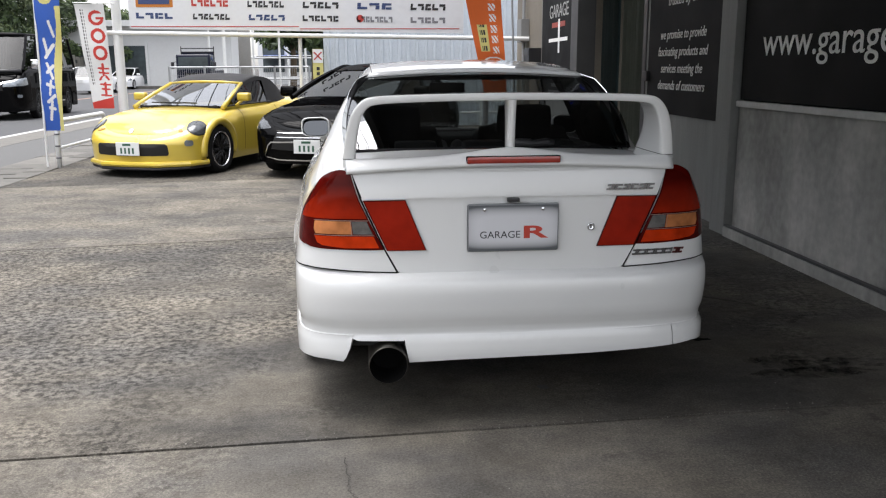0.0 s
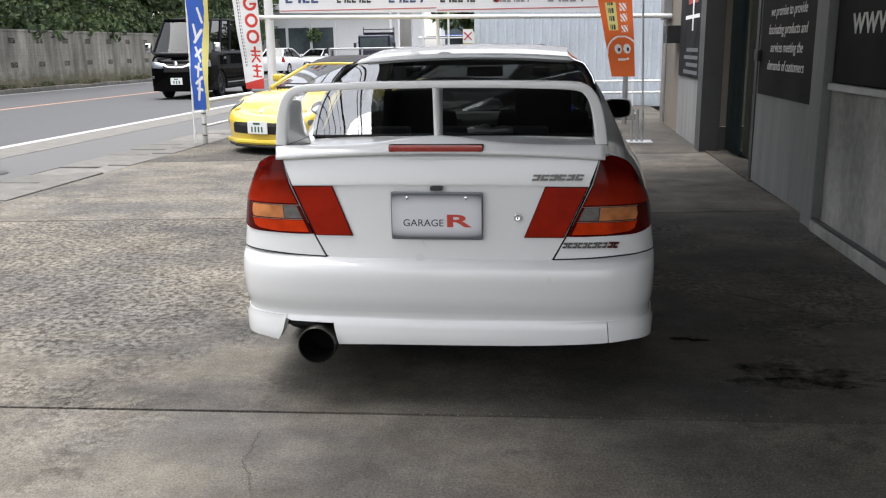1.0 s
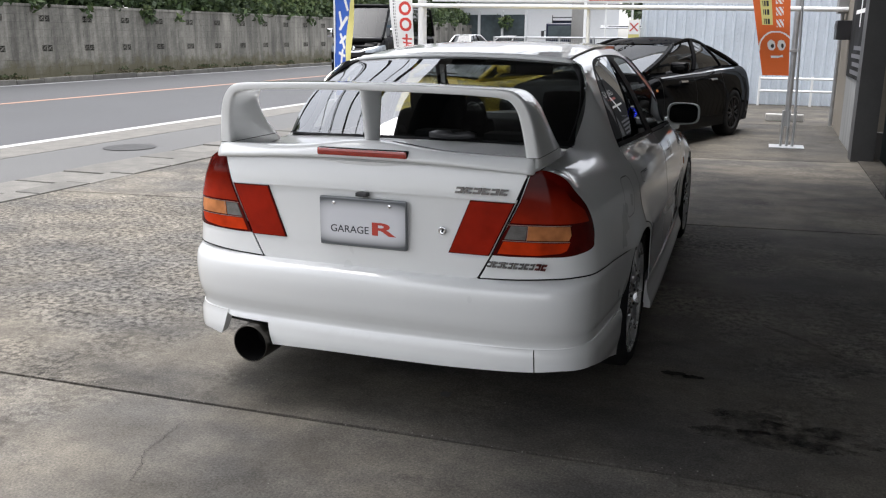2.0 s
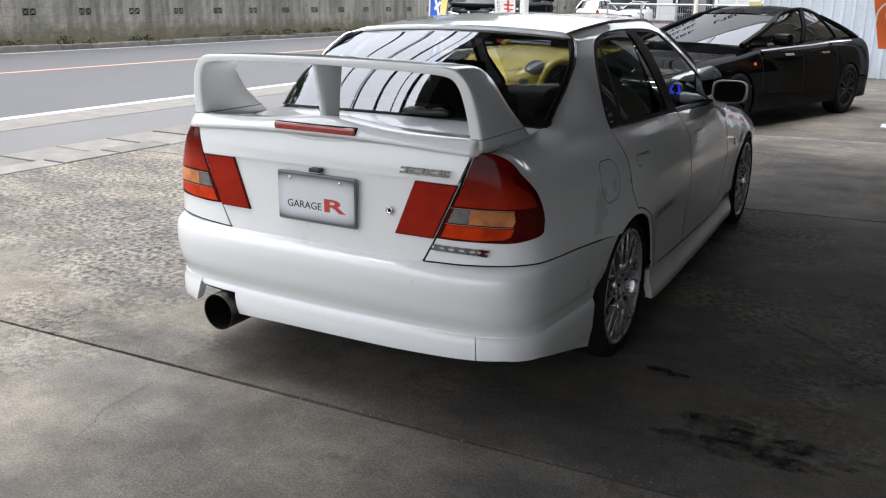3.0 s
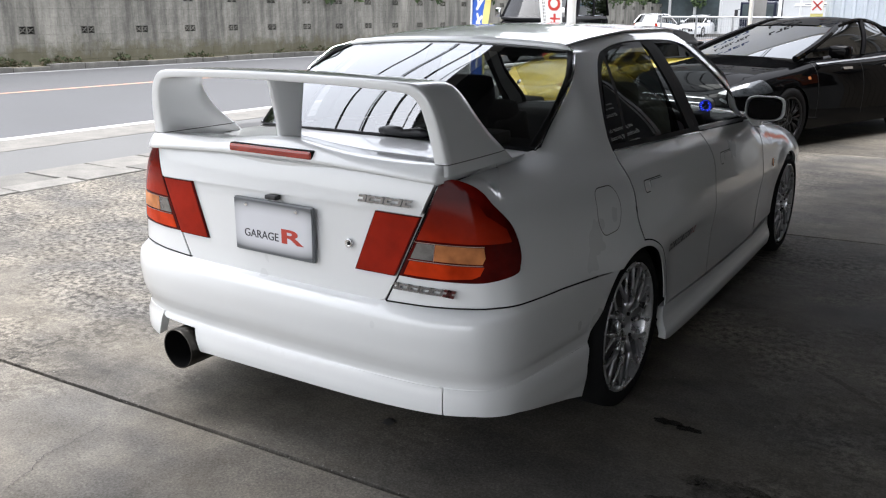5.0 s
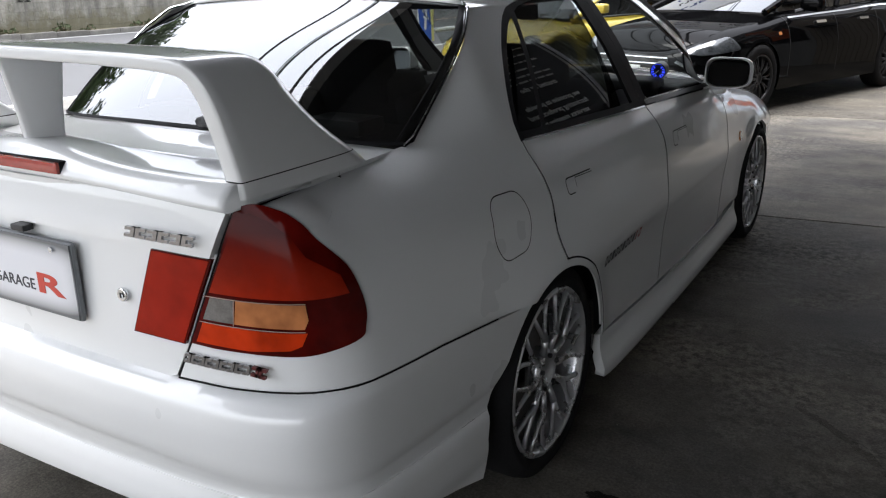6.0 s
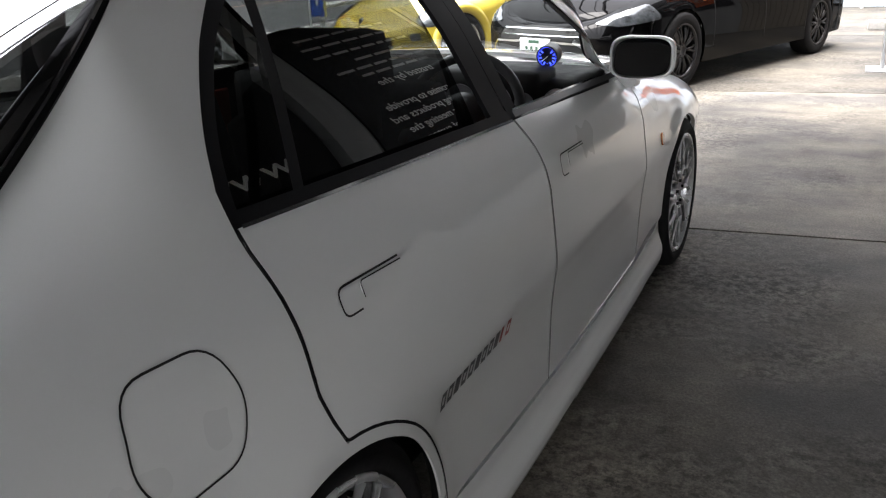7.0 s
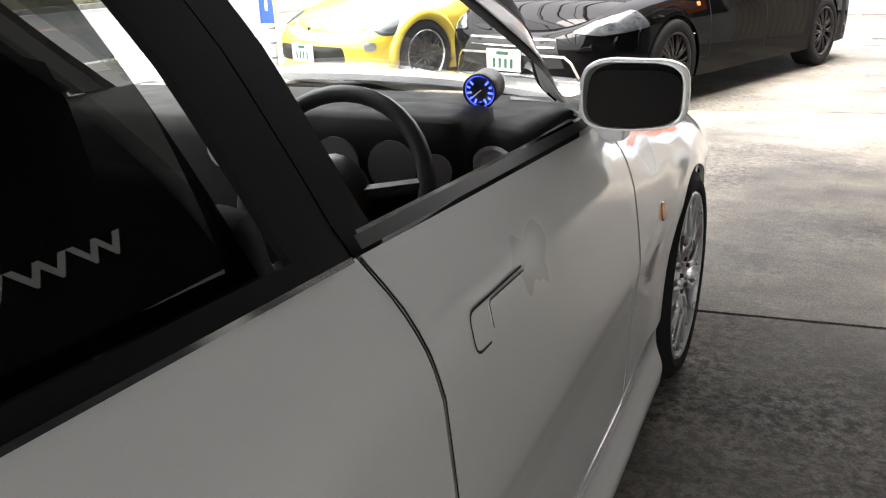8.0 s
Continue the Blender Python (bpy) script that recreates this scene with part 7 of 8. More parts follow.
# wheels
def wheel_parts(parent_name, x, y, r, rim_r, width, sg, owner, mats, spokes=10, twin=True, label=""):
    m = Matrix(((0, 0, sg, x), (1, 0, 0, y), (0, sg, 0, r), (0, 0, 0, 1)))
    if sg < 0:
        m = Matrix(((0, 0, -1, x), (1, 0, 0, y), (0, 1, 0, r), (0, 0, 0, 1)))
    w2 = width / 2
    ty = lathe([(rim_r, -w2 + 0.005), (rim_r + 0.02, -w2), (r - 0.03, -w2), (r - 0.006, -w2 + 0.016), (r, -w2 + 0.04), (r, w2 - 0.04), (r - 0.006, w2 - 0.016), (r - 0.03, w2 - 0.003), (rim_r + 0.03, w2), (rim_r + 0.008, w2 - 0.004), (rim_r, w2 - 0.012)], 56, m, False)
    wh = part("wheel", fill(ty, "tyre", mats[0], True), mats[0], owner, label)
    rim = lathe([(rim_r + 0.001, w2 - 0.012), (rim_r - 0.004, w2 - 0.004), (rim_r - 0.012, w2 - 0.006), (rim_r - 0.02, w2 - 0.03), (rim_r - 0.024, w2 - 0.09), (rim_r - 0.03, -w2 + 0.01)], 56, m, False)
    part("rim", fill(rim, "rim", mats[1], True), mats[1], wh)
    hub = lathe([(0.062, w2 - 0.06), (0.066, w2 - 0.03), (0.06, w2 - 0.02), (0.036, w2 - 0.018), (0.034, w2 - 0.024), (0.0, w2 - 0.026)], 28, m, False)
    part("hub", fill(hub, "hub", mats[-1], True), mats[-1], wh)
    disc = lathe([(0.06, w2 - 0.10), (rim_r * 0.72, w2 - 0.10), (rim_r * 0.72, w2 - 0.122), (0.06, w2 - 0.122)], 36, m, False)
    part("brake_disc", fill(disc, "brake_disc", M_brake, False), M_brake, wh)
    back = lathe([(0.0, w2 - 0.135), (rim_r - 0.03, w2 - 0.135)], 36, m, False)
    part("backing_plate", fill(back, "backing_plate", M_well, False), M_well, wh)
    for k in range(spokes):
        bm = bmesh.new()
        a0 = 2 * math.pi * k / spokes

        def on(r_, ang, lift=0.0):
            return m @ Vector((r_ * math.cos(ang), r_ * math.sin(ang), w2 + lift))

        if twin == "mesh":
            # a short stem to a boss, from which two long arms part to the rim
            boss = 0.46 * rim_r
            add_tube(bm, [on(0.05, a0, -0.03), on(boss * 0.75, a0, -0.02), on(boss, a0, -0.016)], [0.012, 0.0095, 0.0105], 7)
            for da in (-0.19, 0.19):
                P = [on(boss + (rim_r - 0.017 - boss) * t, a0 + da * t ** 0.8, -0.016 - 0.003 * t) for t in (0.0, 0.3, 0.65, 1.0)]
                add_tube(bm, P, [0.0095, 0.0068, 0.0062, 0.0085], 7)
        else:
            for da in ((-0.11, 0.11) if twin else (0.0,)):
                P, rad = [], []
                for t in (0, 0.3, 0.6, 0.85, 1.0):
                    P.append(on(0.055 + (rim_r - 0.024 - 0.055) * t, a0 + da * (0.35 + 0.75 * t) * (1 if twin else 0.3), -0.028 + 0.012 * math.sin(math.pi * t) - 0.004 * t))
                    rad.append((0.011 if twin else 0.022) - 0.002 * math.sin(math.pi * t))
                add_tube(bm, P, rad, 7)
        part("spoke", fill(bm, "spoke", mats[-1], True), mats[-1], wh)
    for k in range(5):
        a0 = 2 * math.pi * k / 5 + 0.3
        p = m @ Vector((0.048 * math.cos(a0), 0.048 * math.sin(a0), w2 - 0.022))
        d = m.to_3x3() @ Vector((0, 0, 1))
        part("wheel_nut", tube([p, p + d * 0.012], 0.007, 6), M_blackplastic, wh)
    return wh


for cy in (HY, FY):
    for sg in (1, -1):
        wheel_parts("wheel", sg * 0.725, cy, 0.298, 0.238, 0.205, sg, car, (M_tyre, M_rim), 10, "mesh", "silver mesh-spoke wheel with a low tyre")

# door mirrors
def mirror(sg):
    bm = bmesh.new()
    c = Vector((0.826, 5.63, 0.928))
    rings = []
    for j, (dy, k) in enumerate(((-0.045, 0.94), (-0.048, 1.0), (-0.03, 1.04), (0.0, 1.0), (0.04, 0.86), (0.075, 0.6), (0.09, 0.25))):
        ring = []
        for i in range(28):
            a = 2 * math.pi * i / 28
            e = 0.55
            ca, sa = math.cos(a), math.sin(a)
            hx = 0.09 * math.copysign(abs(ca) ** e, ca) * k
            hz = 0.063 * math.copysign(abs(sa) ** e, sa) * k * (1.0 if ca < 0 else 0.96)
            ring.append(bm.verts.new((sg * (c.x + hx), c.y + dy + 0.02 * (hx / 0.1), c.z + hz)))
        rings.append(ring)
    for a, b in zip(rings, rings[1:]):
        for i in range(28):
            bm.faces.new((a[i], b[i], b[(i + 1) % 28], a[(i + 1) % 28]))
    bm.faces.new(rings[-1])
    bmesh.ops.recalc_face_normals(bm, faces=bm.faces[:])
    h = part("door_mirror", fill(bm, "door_mirror", M_pearl, True), M_pearl, car, "white-shelled door mirror")
    bm = bmesh.new()
    ring = []
    for i in range(28):
        a = 2 * math.pi * i / 28
        ca, sa = math.cos(a), math.sin(a)
        hx = 0.08 * math.copysign(abs(ca) ** 0.55, ca)
        ring.append(bm.verts.new((sg * (c.x + hx), c.y - 0.034 + 0.02 * hx / 0.1 + 0.36 * 0.053 * math.copysign(abs(sa) ** 0.55, sa), c.z + 0.053 * math.copysign(abs(sa) ** 0.55, sa))))
    bm.faces.new(ring)
    part("mirror_glass", fill(bm, "mirror_glass", None), None, h).data.materials.append(plain("mirror_silver", (0.1, 0.105, 0.11), 0.02, 1.0))
    part("mirror_foot", box((0.71, 5.64, 0.83), (0.8, 5.71, 0.9), 0.015, Matrix.Diagonal((sg, 1, 1, 1))), M_pearl, h)


mirror(1)
mirror(-1)

# cabin
M_card_red = shade("red_door_cloth", (0.3, 0.035, 0.02), 0.85, 0, 0.15, 30, 200)


def seat(x, y, name, high=1.09):
    s = part(name, box((x - 0.25, y - 0.1, 0.33), (x + 0.25, y + 0.42, 0.5), 0.06), M_cabin, car, "black bucket seat with red stitching", True)
    part("backrest", box((x - 0.25, -0.07, 0), (x + 0.25, 0.07, 0.56), 0.06, pose(0, y - 0.12, 0.44, 16)), M_cabin, s, "", True)
    for k in (-1, 1):
        part("bolster", box((x + k * 0.23 - 0.045, -0.11, 0.08), (x + k * 0.23 + 0.045, 0.09, 0.5), 0.04, pose(0, y - 0.12, 0.44, 16)), M_cabin, s, "", True)
    part("headrest", box((x - 0.15, -0.06, -0.04), (x + 0.15, 0.06, 0.2), 0.058, pose(0, y - 0.29, high - 0.11, 12)), M_cabin, s, "", True)


seat(0.36, 4.94, "front_seat", 1.015)
seat(-0.36, 4.94, "front_seat", 1.015)
rs = part("rear_seat", box((-0.6, 3.85, 0.33), (0.6, 4.35, 0.5), 0.06), M_cabin, car, "black rear bench seat", True)
part("backrest", box((-0.6, -0.08, 0), (0.6, 0.08, 0.5), 0.06, pose(0, 3.82, 0.45, 18)), M_cabin, rs, "", True)
part("parcel_shelf", box((-0.58, 3.42, 0.925), (0.58, 3.85, 0.945)), M_cabin, car)
for x in (-0.3, 0.0, 0.3):
    part("shelf_speaker", box((x - 0.09, 3.62, 0.945), (x + 0.09, 3.74, 0.99), 0.02), M_blackplastic, car)
part("headliner", box((-0.47, 3.98, 1.245), (0.47, 5.15, 1.26)), M_cabin_grey, car)
dash = part("dashboard", box((-0.66, 5.5, 0.58), (0.66, 5.95, 0.865), 0.05), M_cabin_grey, car, "dark grey dashboard", True)
bn = bmesh.new()
add_box(bn, (0.2, 5.42, 0.72), (0.56, 5.62, 0.9), 0.04)
part("instrument_hood", bn, M_cabin_grey, dash, "", True)
for x, r in ((0.31, 0.05), (0.43, 0.05), (0.24, 0.03), (0.52, 0.03)):
    part("dial", lathe([(r, 0), (r, 0.006), (r - 0.004, 0.006), (0.0, 0.004)], 24, pose(x, 5.418, 0.81, 90), False), plain("dial_grey", (0.16, 0.16, 0.17), 0.4), dash)
for x in (-0.02, 0.09, 0.6):
    part("air_vent", lathe([(0.035, 0), (0.045, 0.012), (0.038, 0.014), (0.03, 0.006), (0, 0.006)], 20, pose(x, 5.5, 0.8, 90), False), M_steel, dash)
part("console", box((-0.12, 4.6, 0.26), (0.12, 5.52, 0.52), 0.03), M_cabin_grey, car)
sw = bmesh.new()
mw = pose(0.37, 5.3, 0.78, 66)
pts = [mw @ Vector((0.185 * math.cos(a), 0.185 * math.sin(a), 0)) for a in [2 * math.pi * i / 40 for i in range(41)]]
add_tube(sw, pts, 0.0155, 9, False)
wheel_ = part("steering_wheel", fill(sw, "steering_wheel", M_blackplastic, True), M_blackplastic, car, "black leather steering wheel")
part("wheel_boss", lathe([(0.0, -0.02), (0.07, -0.015), (0.075, 0.01), (0.05, 0.03), (0, 0.034)], 24, mw, False), M_blackplastic, wheel_, "", True)
for a in (0.2, math.pi - 0.2, -math.pi / 2):
    part("spoke", tube([mw @ Vector((0.05 * math.cos(a), 0.05 * math.sin(a), 0)), mw @ Vector((0.18 * math.cos(a), 0.18 * math.sin(a), 0))], 0.013, 7), M_blackplastic, wheel_)
part("steering_column", tube([(0.37, 5.32, 0.77), (0.37, 5.55, 0.68)], 0.04, 12), M_blackplastic, car)
gauge = part("boost_gauge", lathe([(0.0, 0.05), (0.033, 0.05), (0.035, 0.0), (0.035, -0.004), (0.031, -0.004), (0.031, 0.0), (0.0, 0.0)], 28, pose(0.52, 5.62, 0.92, -82), False), M_blackplastic, car, "round add-on gauge lit blue", True)
M_gblue = plain("gauge_blue", (0.03, 0.06, 0.9), 0.3, 0, 0, 0.9)
gm = pose(0.52, 5.62, 0.92, -82)
for k in range(11):
    a = radians(-135 + 270 * k / 10)
    r0 = 0.021 if k % 2 else 0.018
    part("tick", box((-0.0016, r0, -0.0025), (0.0016, 0.027, -0.001), 0, gm @ Matrix.Rotation(a, 4, "Z")), M_gblue, gauge)
part("dial_glow", lathe([(0.0305, -0.0012), (0.0295, -0.0012)], 24, gm, False), M_gblue, gauge, "glowing blue gauge ring")
part("pointer", box((-0.001, -0.004, -0.003), (0.001, 0.02, -0.002), 0, gm @ Matrix.Rotation(0.9, 4, "Z")), M_signtext, gauge)
part("gauge_pod", tube([(0.52, 5.63, 0.9), (0.52, 5.64, 0.85)], 0.012, 8), M_blackplastic, gauge)
part("rear_view_mirror", box((-0.11, 5.24, 1.15), (0.11, 5.265, 1.212), 0.012), M_blackplastic, car)
for sg in (1, -1):
    part("door_card", box((0.69, 3.95, 0.3), (0.715, 5.65, 0.87), 0.008, Matrix.Diagonal((sg, 1, 1, 1))), M_cabin_grey, car)
    part("card_insert", box((0.674, 4.78, 0.62), (0.692, 5.5, 0.8), 0.008, Matrix.Diagonal((sg, 1, 1, 1))), M_card_red, car, "red padded door card insert")
    part("card_trim", box((0.668, 4.78, 0.6), (0.692, 5.5, 0.612), 0.003, Matrix.Diagonal((sg, 1, 1, 1))), M_steel, car)
part("rear_wiper", tube([(0.07, 3.395, 1.0), (0.1, 3.396, 1.004), (0.15, 3.4, 1.002), (0.16, 3.4, 0.998), (0.22, 3.408, 1.004), (0.25, 3.412, 1.0)], [0.011, 0.016, 0.016, 0.012, 0.016, 0.011], 12), M_blackplastic, car, "", True)

# ---- other vehicles ----
class Body:
    """A simple car body: plan outline by height profile, hood and deck above; local metres, nose along +y, tail at y = 0."""

    def __init__(self, contour, side, toph, ends=0.02):
        self.c = Contour(contour, 0.02)
        self.side = side
        self.toph = toph

    def skin(self, s, v):
        sg = -1.0 if s < 0 else 1.0
        X, Y, nx, ny = self.c.at(abs(s))
        H = lerp_table(self.toph, Y) - 0.165
        if v > H:
            d, z = lerp_table(self.side, H) + lerp_table(ROLL, v - H), H + lerp_table(ROLLZ, v - H)
        else:
            d, z = lerp_table(self.side, v), v
        return ((X + nx * d) * sg, Y + ny * d, z)

    def D(self, y, z):
        return (self.c.by_y(y), z)


def shell(b, owner, mat, zb, wheels, wr, h=0.06, name="body"):
    """The lower body with round wheel openings, both sides."""
    c = b.c
    bottom = [(0.0, zb)]
    for cy in wheels:
        r = wr + 0.035
        dz = min(0.95, (zb - wr) / r)
        a0 = math.asin(dz)
        for i in range(17):
            a = math.pi - a0 - (math.pi - 2 * a0) * i / 16
            bottom.append(b.D(cy + r * math.cos(a), wr + r * math.sin(a)))
    bottom.append((c.end, zb))
    top = []
    n = 30
    for i in range(n + 1):
        s = c.end * (1 - i / n)
        top.append((s, lerp_table(b.toph, c.at(s)[1]) - 0.165 + 0.19))
    out = []
    for mir in (False, True):
        out.append(panel(name, b.skin, bottom + top, mat, owner, h, (), 0.0, 0.0, 0.02, 1.0, mir))
    # top sheet between the two shoulders
    def top_s(u, v):
        s = c.end * v
        p = b.skin(s, lerp_table(b.toph, c.at(s)[1]) - 0.165 + 0.185)
        a = 2 * u - 1
        return (p[0] * a, p[1], p[2] + 0.03 * (1 - a * a) * min(1.0, max(0.0, p[0]) / 0.4) ** 2)

    patch("hood_and_deck", top_s, 14, 90, mat, owner)
    for sgn in (1, -1):
        for cy in wheels:
            w = b.c.at(b.c.by_y(cy))[0]
            bm = bmesh.new()
            rings = []
            for i in range(13):
                a = math.pi * i / 12
                rings.append([bm.verts.new((sgn * x, cy + (wr + 0.035) * math.cos(a), wr + (wr + 0.035) * math.sin(a))) for x in (w - 0.3, w - 0.02)])
            for p, q in zip(rings, rings[1:]):
                bm.faces.new((p[0], p[1], q[1], q[0]))
            bm.faces.new([r_[0] for r_ in rings])
            part("wheel_well", bm, M_well, owner)
    L = c.y[-1]
    part("floor_pan", box((-0.6, 0.3, zb - 0.02), (0.6, L - 0.3, zb + 0.03)), M_well, owner)
    return out


def bil(a, b, c, d, u, v):
    return (Vector(a) * (1 - u) + Vector(b) * u) * (1 - v) + (Vector(d) * (1 - u) + Vector(c) * u) * v


def cabin(owner, base_r, base_f, roof_r, roof_f, mat, glass, roofmat, crown=0.05, bulge=0.03, pillars=(), frame=None):
    """Greenhouse from four right-hand corners (x, y, z): screens, side glass, roof and pillars."""
    def m(p):
        return (-p[0], p[1], p[2])

    def ws(u, v):
        p = bil(m(base_f), base_f, roof_f, m(roof_f), u, v)
        a = 2 * u - 1
        return (p.x, p.y + 0.14 * (1 - a * a) * (1 - 0.6 * v), p.z + 0.02 * (1 - a * a))

    def rw(u, v):
        p = bil(m(base_r), base_r, roof_r, m(roof_r), u, v)
        a = 2 * u - 1
        return (p.x, p.y - 0.1 * (1 - a * a) * (1 - 0.6 * v), p.z + 0.02 * (1 - a * a))

    def rf(u, v):
        p = bil(m(roof_r), roof_r, roof_f, m(roof_f), u, v)
        a = 2 * u - 1
        return (p.x, p.y - 0.04 * (1 - a * a) * (1 - v) + 0.056 * (1 - a * a) * v, p.z + crown * (1 - a * a) ** 0.8 * (0.4 + 0.6 * math.sin(math.pi * (0.15 + 0.7 * v))) + bulge * math.sin(math.pi * v))

    patch("windscreen", ws, 12, 8, glass, owner, 0, "windscreen").visible_shadow = False
    patch("rear_window", rw, 12, 8, glass, owner).visible_shadow = False
    patch("roof", rf, 14, 14, roofmat, owner)
    for sg in (1, -1):
        def sd(u, v, sg=sg):
            p = bil(base_r, base_f, roof_f, roof_r, u, v)
            return (sg * (p.x + bulge * math.sin(math.pi * v) * 0.4), p.y, p.z + bulge * math.sin(math.pi * u) * v)
        patch("side_window", sd, 14, 6, glass, owner).visible_shadow = False
        for u0, w in [(0.0, 0.036), (1.0, 0.035)] + list(pillars):
            pts = []
            for i in range(9):
                q = sd(u0, i / 8)
                pts.append((q[0], q[1], q[2]))
            part("pillar", tube(pts, w, 8), (frame or mat) if u0 in (0.0, 1.0) else M_trim, owner)
        pts = [sd(i / 12, 1.0) for i in range(13)]
        part("roof_rail", tube([(p[0] - sg * 0.01, p[1], p[2]) for p in pts], 0.03, 8), roofmat, owner)


def face_panel(name, b, owner, pts, mat, lift=0.004, h=0.03, label="", mir=False, gap=0.0):
    return panel(name, b.skin, pts, mat, owner, h, (), gap, lift, 0.01, 1.0, mir, label)


def put(owner, x, y, yaw):
    owner.matrix_basis = pose(x, y, owner.get("lift", 0.0), 0, 0, yaw)


def bars(owner, lo, hi, front, count, ink):
    """A number plate whose characters are plain bars."""
    x0, z0 = lo
    x1, z1 = hi
    p = part("number_plate", box((x0, front - 0.012, z0), (x1, front, z1), 0.004), M_plate, owner, "white number plate")
    w = (x1 - x0)
    part("plate_bar", box((x0 + w * 0.35, front + 0.0002, z0 + (z1 - z0) * 0.74), (x1 - w * 0.3, front + 0.002, z0 + (z1 - z0) * 0.9)), ink, p)
    for i in range(count):
        a = x0 + w * (0.22 + 0.68 * i / count)
        part("plate_bar", box((a, front + 0.0002, z0 + (z1 - z0) * 0.14), (a + w * 0.68 / count * 0.45, front + 0.002, z0 + (z1 - z0) * 0.58)), ink, p)


def door_lines(b, owner, ys, z0, z1, mir):
    for y in ys:
        strip_on("door_gap", b.skin, [b.D(y, z0 + (z1 - z0) * i / 10) for i in range(11)], 0.008, M_gap, owner, 0.001, False, mir)


# the yellow roadster
M_yellow = paint("yellow_car_paint", (0.58, 0.43, 0.05), 0.3)
M_fabric = shade("soft_top_fabric", (0.022, 0.022, 0.024), 0.85, 0, 0.2, 6, 160, 0.001)
M_headlamp = shade("headlamp_glass", (0.17, 0.19, 0.21), 0.08, 0.3, 0.35, 14, 60, 0, 1.0)
M_lampdark = shade("smoked_headlamp", (0.05, 0.055, 0.06), 0.12, 0.3, 0.6, 18, 60, 0, 0.4)
M_rim2 = plain("polished_rim", (0.6, 0.6, 0.62), 0.16, 1.0)
M_rimblack = shade("black_rim", (0.01, 0.01, 0.011), 0.35, 0.2, 0.1, 10, 80)


def wheels_for(owner, xs, ys, r, rim, width, spokes, twin, mats, label):
    for y in ys:
        for sg in (1, -1):
            wheel_parts("wheel", sg * xs, y, r, rim, width, sg, owner, mats, spokes, twin, label)


SIDE2 = [(0.1, -0.03), (0.2, -0.012), (0.35, 0.0), (0.5, 0.005), (0.62, 0.0), (0.7, -0.015), (0.8, -0.04), (0.9, -0.08), (1.0, -0.13)]
M_glass_screen = tinted_glass("screen_glass", (0.3, 0.33, 0.33), 0.0, 0.2)
M_glass_dark = tinted_glass("privacy_glass", (0.05, 0.052, 0.052), 0.0, 0.035)
roadster = thing("roadster", "small yellow two-seat roadster with a black soft top", "car", (0, 0, 0))
yb = Body([(0, 0.0), (0.4, 0.02), (0.62, 0.09), (0.74, 0.22), (0.81, 0.5), (0.83, 0.85), (0.81, 1.3), (0.79, 1.9), (0.80, 2.5), (0.83, 3.0), (0.81, 3.36), (0.74, 3.57), (0.6, 3.7), (0.35, 3.79), (0, 3.82)], SIDE2, [(0, 0.8), (0.3, 0.86), (0.8, 0.9), (1.4, 0.87), (2.2, 0.84), (2.8, 0.8), (3.1, 0.77), (3.4, 0.69), (3.68, 0.59), (3.82, 0.53)])
shell(yb, roadster, M_yellow, 0.15, (0.78, 3.06), 0.3)


def arch_patch(name, prof, mat, owner, nu=14, nv=24, bow=0.0, drop=0.05, power=4.0, label="", thick=0.0):
    """A sheet bowed across the car along a line of (y, z, half width)."""
    def S(u, v):
        y = lerp_table([(i / (len(prof) - 1), p[0]) for i, p in enumerate(prof)], v)
        z = lerp_table([(i / (len(prof) - 1), p[1]) for i, p in enumerate(prof)], v)
        w = lerp_table([(i / (len(prof) - 1), p[2]) for i, p in enumerate(prof)], v)
        q = 2 * u - 1
        return (w * q, y + bow * (1 - q * q), z - drop * abs(q) ** power)
    return patch(name, S, nu, nv, mat, owner, thick, label)


# raked screen in a yellow frame, black cloth hood behind it, side glass
arch_patch("windscreen", [(2.72, 0.835, 0.66), (2.36, 0.99, 0.6), (2.05, 1.115, 0.555)], M_glass_screen, roadster, 14, 10, 0.1, 0.015, 2.0, "windscreen").visible_shadow = False
for sg in (1, -1):
    part("screen_pillar", tube([(sg * 0.68, 2.74, 0.8), (sg * 0.615, 2.36, 0.975), (sg * 0.56, 2.04, 1.105)], [0.034, 0.028, 0.024], 8), M_yellow, roadster, "", True)
part("screen_header", tube([(-0.56, 2.04, 1.105), (-0.3, 2.1, 1.125), (0, 2.13, 1.13), (0.3, 2.1, 1.125), (0.56, 2.04, 1.105)], 0.017, 8), M_yellow, roadster, "", True)
hood_line = [(2.05, 1.145, 0.57), (1.9, 1.195, 0.58), (1.65, 1.235, 0.59), (1.4, 1.215, 0.6), (1.18, 1.12, 0.61), (1.0, 0.99, 0.62), (0.86, 0.88, 0.63)]
soft = arch_patch("soft_top", hood_line, M_fabric, roadster, 18, 30, 0.06, 0.05, 3.0, "black cloth soft top", 0.006)
